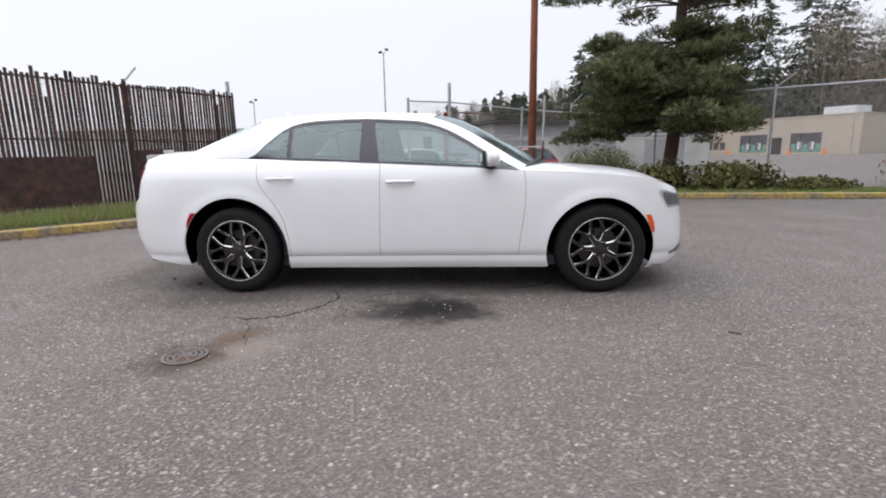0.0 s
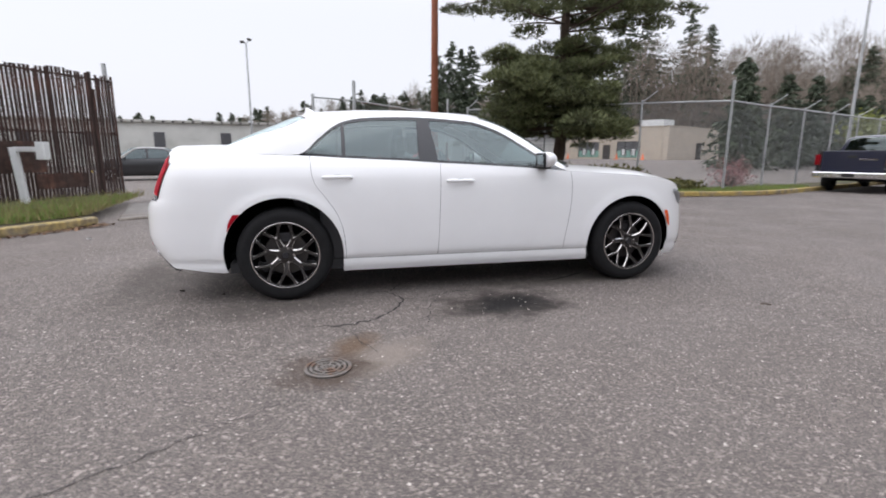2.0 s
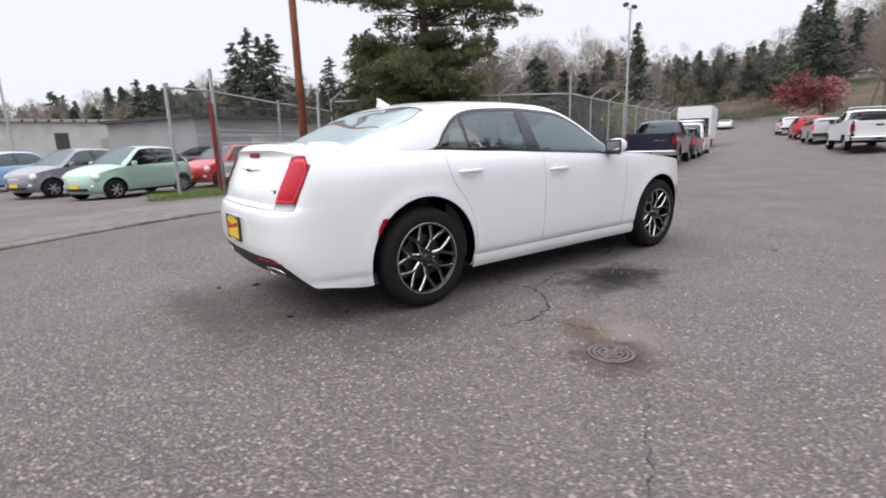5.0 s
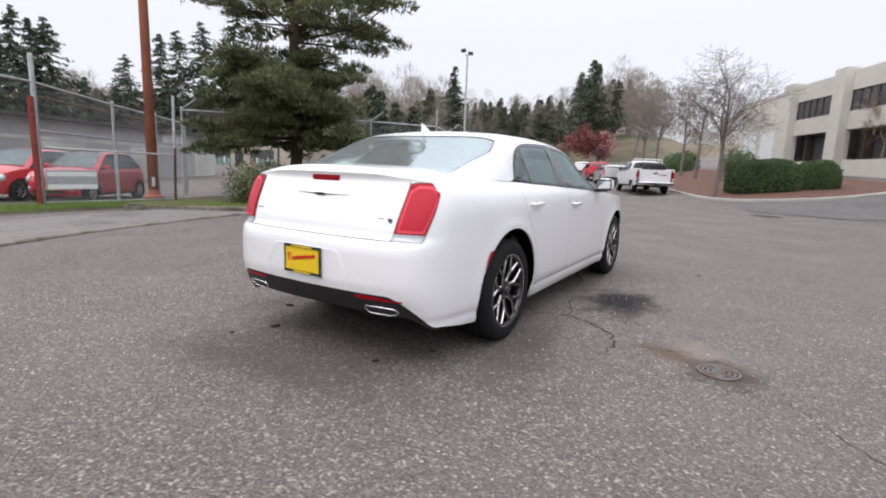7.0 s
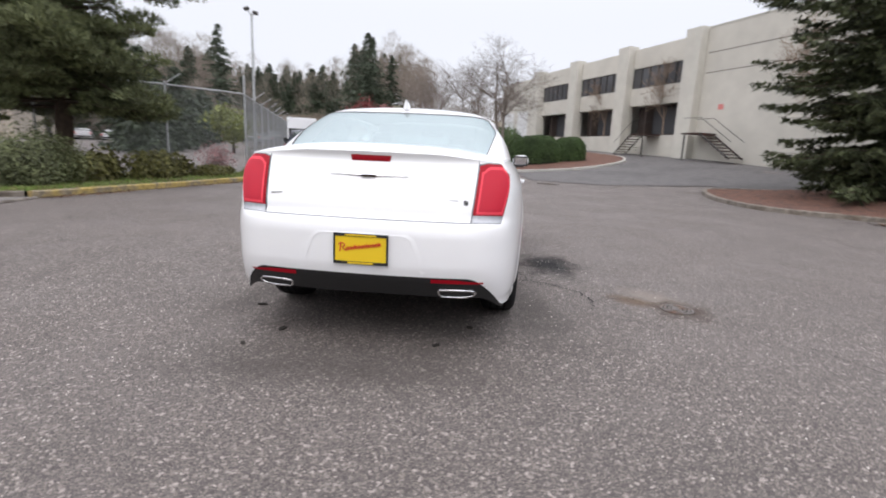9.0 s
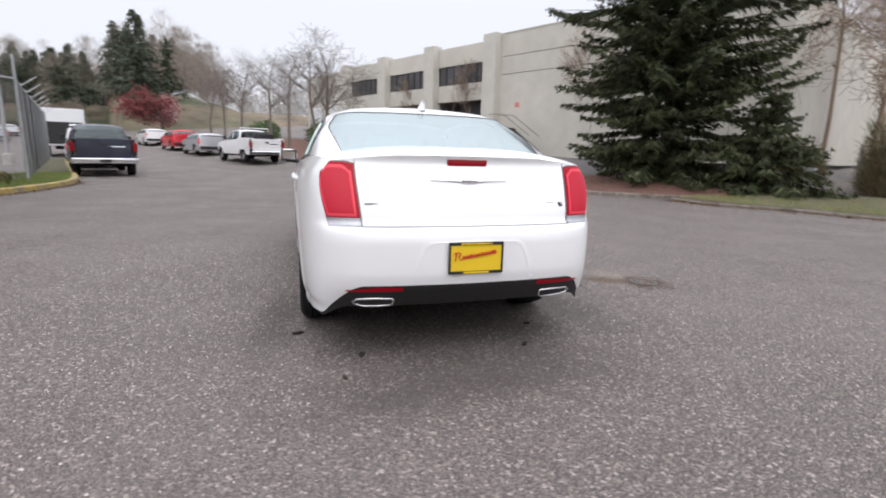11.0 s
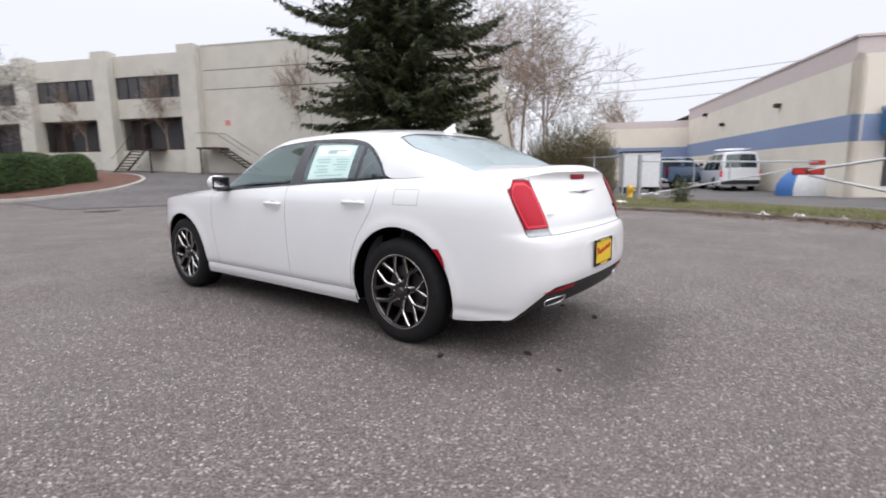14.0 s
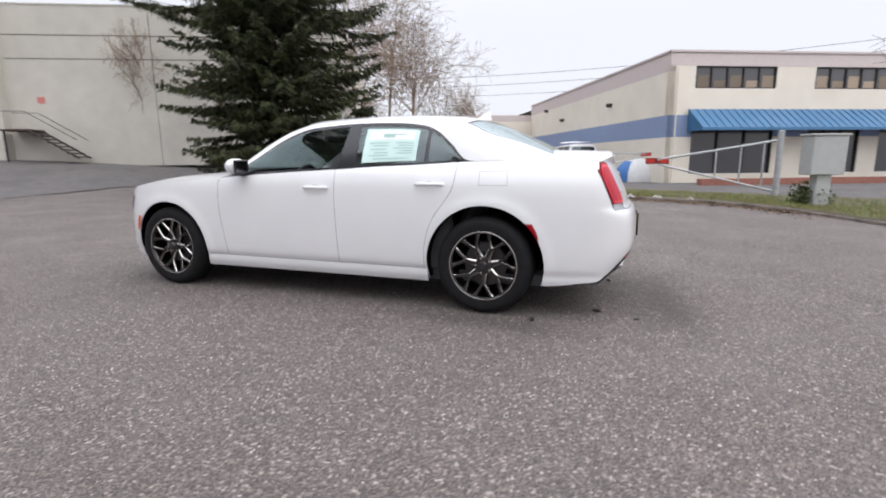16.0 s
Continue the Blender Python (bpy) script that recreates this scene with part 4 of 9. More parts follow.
    # mirrors
    for sg in (1, -1):
        def mir(a, k):
            # k across, a round
            y = 0.90 + 0.185 * k
            r = (1 - abs(2 * k - 1) ** 3.2) ** 0.5 if 0 < k < 1 else 0.0
            cx, cz = 0.60 + 0.015 * k, 1.108
            return Vector((cx + (0.085 * max(0, math.cos(a)) + 0.035 * min(0, math.cos(a))) * r, sg * y, cz + (0.066 * math.sin(a)) * r + 0.008 * k))
        mirror = part("door_mirror", sheet(mir, steps(0, 2 * math.pi, 28), [0.0, 0.01, 0.04, 0.1, 0.2, 0.35, 0.5, 0.65, 0.8, 0.9, 0.96, 0.99, 1.0]), WHITE_PAINT, car, "white door mirror on a black foot", smooth=True)
        part("mirror_glass", sheet(lambda i, j: (0.5640 - 0.006 * j, sg * (0.925 + 0.135 * i), 1.070 + 0.080 * j + 0.006 * i), steps(0, 1, 2), steps(0, 1, 2)), CHROME, mirror)
        part("mirror_rim", pipe([(0.566, sg * 0.92, 1.062), (0.566, sg * 1.065, 1.066), (0.566, sg * 1.065, 1.158), (0.566, sg * 0.92, 1.158)], 0.012, 8, True), BLACK_TRIM, mirror)
        part("mirror_foot", join(box(0.585, 0.66, min(sg * 0.84, sg * 0.95), max(sg * 0.84, sg * 0.95), 1.032, 1.062, 0.012), box(0.58, 0.65, min(sg * 0.92, sg * 1.03), max(sg * 0.92, sg * 1.03), 1.040, 1.056, 0.008)), BLACK_PLASTIC, mirror)
        # door handles: a chrome-edged white bar over a cup
        for hx, hz in ((-1.105, 0.972), (-0.11, 0.938)):
            s = S(hx)
            w = sh.wall(s, hz)
            y = w.y
            bar = [(hx - 0.115, sg * (y + 0.004), hz), (hx - 0.09, sg * (y + 0.026), hz + 0.002), (hx, sg * (y + 0.034), hz + 0.003), (hx + 0.09, sg * (y + 0.026), hz + 0.002), (hx + 0.115, sg * (y + 0.004), hz)]
            geo = pipe(bar, [0.008, 0.0115, 0.012, 0.0115, 0.008], 8)
            handle = part("door_handle", ([(p[0], p[1], hz + (p[2] - hz) * 1.25) for p in geo[0]], geo[1]), WHITE_PAINT, car, "white pull handle", smooth=True)
            part("handle_cup", sheet(lambda a, r: (hx + 0.062 * r * math.cos(a), sg * (y + 0.0012), hz + 0.021 * r * math.sin(a)), steps(0, 2 * math.pi, 24), [0.0, 1.0]), LAMP_CLEAR, handle)
    # ---- interior
    part("floor_pan", box(-1.95, 1.2, -0.80, 0.80, 0.22, 0.30), INTERIOR, car)
    part("underbody", join(box(-2.2, 2.0, -0.60, 0.60, 0.25, 0.33, 0.02), box(-1.0, 1.0, -0.82, 0.82, 0.225, 0.27, 0.01)), UNDERBODY, car)
    part("dashboard", join(box(0.55, 1.05, -0.74, 0.74, 0.62, 0.98, 0.06), box(0.50, 0.75, 0.20, 0.58, 0.90, 1.04, 0.05)), INTERIOR, car)
    part("parcel_shelf", box(-1.95, -1.35, -0.72, 0.72, 1.02, 1.10, 0.02), INTERIOR, car)
    part("headliner", outer_sheet(lambda u, f: cab.at(u, f, -0.035), steps(5.2, 10.2, 20), steps(-0.9, 0.9, 12)), HEADLINER, car)
    for sg in (1, -1):
        part("door_card", join(box(-1.25, 0.85, min(sg * 0.76, sg * 0.82), max(sg * 0.76, sg * 0.82), 0.3, 1.02, 0.02)), INTERIOR, car)
    ring = [(0.40 + 0.07 * math.sin(k) * -1, 0.37 + 0.185 * math.cos(k), 0.94 + 0.17 * math.sin(k)) for k in steps(0, 2 * math.pi, 24)[:-1]]
    wheel_ob = part("steering_wheel", join(pipe(ring, 0.016, 8, True), box(0.40, 0.46, 0.31, 0.43, 0.88, 0.99, 0.02), box(0.40, 0.43, 0.20, 0.54, 0.92, 0.945)), INTERIOR, car, smooth=True)
    part("inner_mirror", box(0.26, 0.30, -0.12, 0.12, 1.335, 1.395, 0.012), INTERIOR, car)
    def seat(x, y):
        st = part("seat", join(moved(box(-0.25, 0.27, -0.25, 0.25, 0.42, 0.60, 0.06), pose(x, y, 0)), moved(box(-0.07, 0.09, -0.25, 0.25, 0, 0.62, 0.07), pose(x - 0.26, y, 0.52, 0, -14, 0))), INTERIOR, car, "dark front seat")
        part("headrest", moved(box(-0.05, 0.06, -0.13, 0.13, 0, 0.19, 0.05), pose(x - 0.43, y, 1.15, 0, -8, 0)), INTERIOR, st)
    for y in (0.38, -0.38):
        seat(0.02, y)
    rear = part("rear_bench", join(box(-1.20, -0.68, -0.68, 0.68, 0.40, 0.58, 0.06), moved(box(-0.08, 0.08, -0.68, 0.68, 0, 0.62, 0.06), pose(-1.28, 0, 0.5, 0, -20, 0))), INTERIOR, car)
    for y in (0.36, -0.36):
        part("headrest", box(-1.56, -1.46, y - 0.13, y + 0.13, 1.10, 1.24, 0.04), INTERIOR, rear)
    # price sheet on the rear side window beside the open one
    def on_glass(x, k, o=0.003):
        return cab.side(x, k, 1, o)
    st = part("window_sticker", sheet(lambda x, k: on_glass(x, k), steps(-0.965, -0.50, 14), steps(0.10, 0.86, 10)), PAPER, car, "pale green price sheet stuck on the window")
    part("sticker_panel", sheet(lambda x, k: on_glass(x, k, 0.005), steps(-0.93, -0.53, 10), steps(0.60, 0.82, 4)), PAPER_WHITE, st)
    part("sticker_bars", join(*[sheet(lambda x, k: on_glass(x, k, 0.006), steps(a, b, 4), [c, c + 0.02]) for a, b, c in ((-0.93, -0.78, 0.52), (-0.93, -0.80, 0.46), (-0.93, -0.76, 0.40), (-0.93, -0.82, 0.34), (-0.93, -0.79, 0.28), (-0.72, -0.55, 0.52), (-0.72, -0.58, 0.46), (-0.70, -0.56, 0.38), (-0.72, -0.60, 0.30), (-0.72, -0.56, 0.24), (-0.90, -0.60, 0.16), (-0.86, -0.66, 0.72))]
                             + [sheet(lambda x, k: on_glass(x, k, 0.006), steps(-0.76, -0.66, 4), steps(0.66, 0.74, 2))]), PAPER_INK, st)
    # ---- wheels
    for x, z, sg, spin in ((-1.522, 0.370, -1, -1.571), (1.522, 0.370, -1, -1.37), (-1.522, 0.370, 1, -1.571), (1.522, 0.370, 1, -1.3)):
        w = empty("wheel", pose(x, sg * 0.80, z))
        w.parent = car
        tagged(w, "dark chrome Y-spoke alloy wheel")
        y_spoke_wheel(w, sg, spin=spin)
    return car


sedan = build_sedan()

# ---------------------------------------------------------------- other vehicles
def plain_wheel(parent, sign, R=0.29, rim=0.19, width=0.18, metal=None):
    prof = [(rim - 0.01, -width / 2), (rim + 0.02, -width / 2 - 0.006), (R - 0.03, -width / 2 - 0.004), (R - 0.006, -width / 2 + 0.02), (R, 0), (R - 0.006, width / 2 - 0.02), (R - 0.03, width / 2 + 0.004), (rim + 0.02, width / 2 + 0.006), (rim - 0.01, width / 2)]
    part("tyre", lathe(prof, 28), RUBBER, parent, smooth=True)
    o, face = sign, width / 2 - 0.01
    geos = [lathe([(rim + 0.004, o * face), (rim - 0.012, o * (face + 0.004)), (rim - 0.02, o * (face - 0.05))], 28), lathe([(0.0, o * face), (0.045, o * (face - 0.004)), (0.05, o * (face - 0.03))], 16)]
    for i in range(6):
        k = 2 * math.pi * i / 6
        geos.append(moved(box(0.04, rim - 0.01, -0.022, 0.022, -0.02, 0.0), pose(0, o * (face - 0.006), 0) @ Matrix.Rotation(-k, 4, "Y") @ pose(0, 0, 0, -90 * o, 0, 0)))
    part("rim", join(*geos), metal or WHEEL_SILVER, parent)
    part("barrel", lathe([(rim - 0.015, o * (face - 0.05)), (0.0, o * (face - 0.055))], 20), UNDERBODY, parent)


WHEEL_SILVER = material("silver_wheel", (0.55, 0.55, 0.56), 0.35, metal=0.8, vary=0.05)
GLASS_DARK = glass_material("dark_car_glass", (0.16, 0.19, 0.20), 0.10, 0.5)


def paint(name, rgb, metal=0.0):
    return material(name, rgb, 0.3, metal=metal, coat=0.7, vary=0.03, scale=4)


def build_small_car(name, paint_mat, label, plate=True):
    """A short two-door hatchback about 3.6 m long; its front looks to +x."""
    car = empty(name, None, label, "car", "cars in the lot")
    out = [(-1.78, 0.0), (-1.765, 0.3), (-1.70, 0.56), (-1.55, 0.70), (-1.3, 0.775), (-0.9, 0.80), (0.0, 0.805), (0.9, 0.80), (1.25, 0.775), (1.52, 0.69), (1.68, 0.52), (1.75, 0.28), (1.77, 0.0)]
    side = [(0.18, 0.08), (0.26, 0.03), (0.45, 0.0), (0.65, 0.0), (0.82, 0.018), (0.93, 0.05), (1.0, 0.10)]
    rear = [(0.2, 0.14), (0.32, 0.03), (0.45, 0.0), (0.62, 0.01), (0.8, 0.05), (1.0, 0.10)]
    front = [(0.2, 0.12), (0.3, 0.02), (0.45, 0.0), (0.6, 0.02), (0.72, 0.07), (0.8, 0.12), (0.9, 0.2)]
    arches = [(-1.15, 0.29, 0.345), (1.15, 0.29, 0.345)]
    sh = Shell(out, side, rear, front, [(0, 1)], arches, 0.02)
    S, L = sh.s_of, sh.length
    sh.top = [(0, 0.99), (S(-1.6), 0.985), (S(-1.0), 0.965), (S(0.0), 0.94), (S(0.75), 0.915), (S(1.2), 0.86), (S(1.5), 0.79), (S(1.66), 0.73), (L, 0.71)]
    top = sh.top_z
    body = part("body", sh.both(0.0, L, 0.2, top, ds=0.055, dz=0.05), paint_mat, car, smooth=True)
    part("hood", sh.top_patch(L, S(0.72), lambda s: 0.10 * smooth01(L, S(1.2), s), 14, 12, 2.6), paint_mat, car, smooth=True)
    belt = lambda x: (0.802 - curve_at(side, top(S(x))) - 0.002, top(S(x)))
    cab = Cabin([(0.92, 1.01, 0.78, 0.745, 0.915), (0.62, 1.20, 0.55, 0.70, 1.06), (0.30, 1.39, 0.27, 0.61, 1.27), (0.08, 1.46, 0.06, 0.565, 1.38), (-0.30, 1.485, -0.30, 0.55, 1.41), (-0.75, 1.475, -0.75, 0.55, 1.40), (-1.15, 1.44, -1.05, 0.565, 1.36), (-1.42, 1.33, -1.25, 0.63, 1.20), (-1.58, 1.16, -1.38, 0.72, 0.99), (-1.66, 0.995, -1.55, 0.70, 0.985)], belt)
    fine = steps(-1, 1, 18)
    part("roof", outer_sheet(lambda u, f: cab.at(u, f), steps(3.0, 6.0, 12), fine), paint_mat, car, smooth=True)
    W = 0.84
    for lo, hi in ((-1, -W), (W, 1)):
        part("front_pillar", outer_sheet(lambda u, f: cab.at(u, f), steps(0, 3.0, 12), steps(lo, hi, 3)), paint_mat, car, smooth=True)
        part("rear_pillar", outer_sheet(lambda u, f: cab.at(u, f), steps(6.0, 9, 12), steps(lo, hi, 3)), paint_mat, car, smooth=True)
    part("hatch", outer_sheet(lambda u, f: cab.at(u, f), steps(7.9, 9, 5), steps(-W, W, 12)), paint_mat, car, smooth=True)
    part("windscreen", outer_sheet(lambda u, f: cab.at(u, f), steps(0, 3.0, 12), steps(-W, W, 10)), CAR_GLASS, car, smooth=True)
    part("rear_window", outer_sheet(lambda u, f: cab.at(u, f), steps(6.0, 7.9, 10), steps(-W, W, 10)), GLASS_DARK, car, smooth=True)
    for sg in (1, -1):
        part("window_pane", cab.band(-0.28, 0.66, 0.02, 0.03, sg, 0, 14), GLASS_DARK, car, smooth=True)
        part("quarter_pane", cab.band(-1.22, -0.36, 0.02, 0.03, sg, 0, 14), GLASS_DARK, car, smooth=True)
        part("window_frame", join(cab.band(-1.38, 0.78, 0.0, -0.02, sg, 0.002, 30, 1), cab.band(-1.38, 0.78, -0.03, 0.0, sg, 0.002, 30, 1), cab.band(-0.37, -0.27, 0, 0, sg, 0.003, 2, 4), cab.band(0.64, 0.78, 0, 0, sg, 0.002, 4, 4)), BLACK_TRIM, car)
        hp = sh.wall(S(1.60), 0.66)
        lamp = part("headlamp", moved(lathe([(0.0, 0.03), (0.07, 0.022), (0.10, 0.0), (0.105, -0.02)], 20, "y"), Matrix.Translation((hp.x + 0.012, sg * (hp.y + 0.0), hp.z)) @ pose(0, 0, 0, 18, 0, -52) if sg > 0 else Matrix.Translation((hp.x + 0.012, -hp.y, hp.z)) @ pose(0, 0, 0, 18, 0, -128)), LAMP_CLEAR, car, smooth=True)
        fp = sh.wall(S(1.66), 0.40)
        part("fog_lamp", moved(lathe([(0.0, 0.02), (0.05, 0.015), (0.06, -0.01)], 16, "y"), Matrix.Translation((fp.x + 0.006, sg * fp.y, fp.z)) @ pose(0, 0, 0, 0, 0, -90 + 30 * sg)), LAMP_CLEAR, car, smooth=True)
        part("tail_lamp", sh.panel(S(-1.69), S(-1.60), 0.62, 0.84, ds=0.04, dz=0.05, sign=sg, out=0.012), TAIL_RED, car, smooth=True)
        part("door_mirror", box(0.50, 0.60, min(sg * 0.78, sg * 0.95), max(sg * 0.78, sg * 0.95), 0.93, 1.06, 0.03), paint_mat, car)
        part("sill_strip", sh.panel(S(-0.78), S(0.78), 0.2, 0.26, ds=0.1, dz=0.06, sign=sg, out=0.004), BLACK_PLASTIC, car)
        for x in (-1.15, 1.15):
            w = empty("wheel", pose(x, sg * 0.70, 0.29))
            w.parent = car
            plain_wheel(w, sg)
    part("lower_grille", sh.both(sh.s_of_front_y(0.42), L, 0.28, 0.36, ds=0.08, dz=0.04, out=0.006), BLACK_PLASTIC, car)
    part("chrome_moustache", sh.both(sh.s_of_front_y(0.22), L, 0.60, 0.615, ds=0.05, dz=0.02, out=0.01), CHROME, car)
    if plate:
        part("plate", box(1.765, 1.785, -0.17, 0.17, 0.36, 0.46), PLATE_YELLOW, car, "bright yellow dealer plate")
    part("underbody", box(-1.5, 1.5, -0.62, 0.62, 0.2, 0.45), UNDERBODY, car)
    part("cabin_dark", join(box(-1.3, 0.6, -0.66, 0.66, 0.3, 0.86), box(-0.35, -0.2, -0.55, 0.55, 0.8, 1.15, 0.05), box(-1.2, -1.05, -0.5, 0.5, 0.8, 1.1, 0.05)), INTERIOR, car)
    return car


def build_pickup(name, paint_mat, label, utility=False):
    """A crew-cab pickup about 5.6 m long; its front looks to +x."""
    car = empty(name, None, label, "pickup truck")
    out = [(-2.80, 0.0), (-2.79, 0.5), (-2.77, 0.85), (-2.72, 0.96), (-2.4, 0.985), (-1.0, 0.99), (1.0, 0.99), (2.2, 0.97), (2.6, 0.90), (2.76, 0.6), (2.80, 0.0)]
    side = [(0.4, 0.04), (0.5, 0.01), (0.7, 0.0), (0.95, 0.005), (1.1, 0.02), (1.25, 0.05), (1.32, 0.08)]
    arches = [(-1.75, 0.40, 0.46), (1.85, 0.40, 0.46)]
    sh = Shell(out, side, [(0.4, 0.05), (0.6, 0.0), (1.4, 0.0)], [(0.4, 0.06), (0.6, 0.0), (1.0, 0.03), (1.2, 0.12)], [(0, 1)], arches, 0.03)
    S, L = sh.s_of, sh.length
    sh.top = [(0, 1.30), (S(-0.95), 1.28), (S(0.8), 1.24), (S(1.2), 1.20), (S(2.4), 1.10), (L, 1.04)]
    top = sh.top_z
    part("body", sh.both(S(-2.70), L, 0.45, top, ds=0.07, dz=0.06), paint_mat, car, smooth=True)
    gate = part("tailgate", box(-2.80, -2.74, -0.80, 0.80, 0.62, 1.31, 0.02), paint_mat, car)
    part("gate_handle", box(-2.815, -2.80, -0.12, 0.12, 1.08, 1.16, 0.01), BLACK_PLASTIC, gate)
    part("gate_lettering", box(-2.808, -2.80, -0.62, -0.18, 1.02, 1.06), CHROME, gate)
    part("rear_bumper", box(-2.98, -2.74, -0.97, 0.97, 0.46, 0.64, 0.04), CHROME, car, "chrome rear step bumper")
    part("plate", box(-2.995, -2.98, -0.16, 0.16, 0.50, 0.60), BLACK_PLASTIC, car)
    part("hood", sh.top_patch(L, S(1.05), lambda s: 0.06 * smooth01(L, S(2.2), s), 10, 10, 3), paint_mat, car, smooth=True)
    part("bed", join(box(-2.74, -1.0, -0.93, -0.86, 0.7, 1.30), box(-2.74, -1.0, 0.86, 0.93, 0.7, 1.30), box(-2.74, -1.0, -0.9, 0.9, 0.66, 0.74)), BLACK_PLASTIC, car)
    for sg in (1, -1):
        part("tail_lamp", box(-2.812, -2.70, min(sg * 0.84, sg * 0.985), max(sg * 0.84, sg * 0.985), 0.86, 1.18, 0.02), LAMP_DARK_RED, car)
    belt = lambda x: (0.985 - curve_at(side, top(S(x))), top(S(x)))
    cab = Cabin([(1.25, 1.27, 1.05, 0.90, 1.22), (0.85, 1.52, 0.75, 0.86, 1.40), (0.50, 1.74, 0.46, 0.79, 1.64), (0.28, 1.82, 0.25, 0.75, 1.75), (-0.2, 1.85, -0.2, 0.74, 1.78), (-0.70, 1.83, -0.70, 0.75, 1.75), (-0.88, 1.76, -0.82, 0.78, 1.66), (-0.95, 1.5, -0.90, 0.86, 1.45), (-1.0, 1.29, -0.95, 0.90, 1.28)], belt)
    part("roof", outer_sheet(lambda u, f: cab.at(u, f), steps(3.0, 6.0, 8), steps(-1, 1, 14)), paint_mat, car, smooth=True)
    W = 0.86
    for lo, hi in ((-1, -W), (W, 1)):
        part("pillar", outer_sheet(lambda u, f: cab.at(u, f), steps(0, 3.0, 8), steps(lo, hi, 2)), paint_mat, car, smooth=True)
        part("pillar", outer_sheet(lambda u, f: cab.at(u, f), steps(6.0, 8, 8), steps(lo, hi, 2)), paint_mat, car, smooth=True)
    part("windscreen", outer_sheet(lambda u, f: cab.at(u, f), steps(0, 3.0, 8), steps(-W, W, 8)), GLASS_DARK, car, smooth=True)
    part("rear_window", outer_sheet(lambda u, f: cab.at(u, f), steps(6.0, 7.8, 8), steps(-W, W, 8)), GLASS_DARK, car, smooth=True)
    for sg in (1, -1):
        part("window_pane", cab.band(-0.85, 0.02, 0.02, 0.03, sg, 0, 10), GLASS_DARK, car, smooth=True)
        part("window_pane", cab.band(0.1, 0.95, 0.02, 0.03, sg, 0, 10), GLASS_DARK, car, smooth=True)
        part("window_frame", join(cab.band(-0.95, 1.05, -0.03, 0, sg, 0.002, 20, 1), cab.band(0.02, 0.1, 0, 0, sg, 0.002, 2, 3)), paint_mat, car)
        part("door_mirror", box(0.72, 0.84, min(sg * 0.98, sg * 1.18), max(sg * 0.98, sg * 1.18), 1.26, 1.46, 0.03), BLACK_PLASTIC, car)
        for x in (-1.75, 1.85):
            w = empty("wheel", pose(x, sg * 0.84, 0.38))
            w.parent = car
            plain_wheel(w, sg, 0.38, 0.22, 0.24)
    part("underbody", box(-2.6, 2.6, -0.72, 0.72, 0.36, 0.60), UNDERBODY, car)
    part("cabin_dark", join(box(-0.9, 0.9, -0.8, 0.8, 0.6, 1.15), box(-0.1, 0.05, -0.7, 0.7, 1.1, 1.5, 0.05)), INTERIOR, car)
    if utility:
        for sg in (1, -1):
            part("tool_locker", box(-2.72, -1.0, min(sg * 0.72, sg * 1.02), max(sg * 0.72, sg * 1.02), 0.72, 1.36, 0.03), paint_mat, car)
        part("cargo", join(box(-2.5, -1.9, -0.6, 0.5, 0.75, 1.62, 0.08), box(-1.8, -1.1, -0.65, 0.6, 0.75, 1.72, 0.1), box(-2.6, -1.2, 0.3, 0.62, 0.75, 1.48, 0.05)), BLACK_PLASTIC, car, "dark load in the bed")
        part("rack", join(*[pipe([(x, -0.86, 1.3), (x, -0.80, 1.92), (x, 0.80, 1.92), (x, 0.86, 1.3)], 0.03, 6) for x in (-1.05,)]), paint_mat, car)
    return car


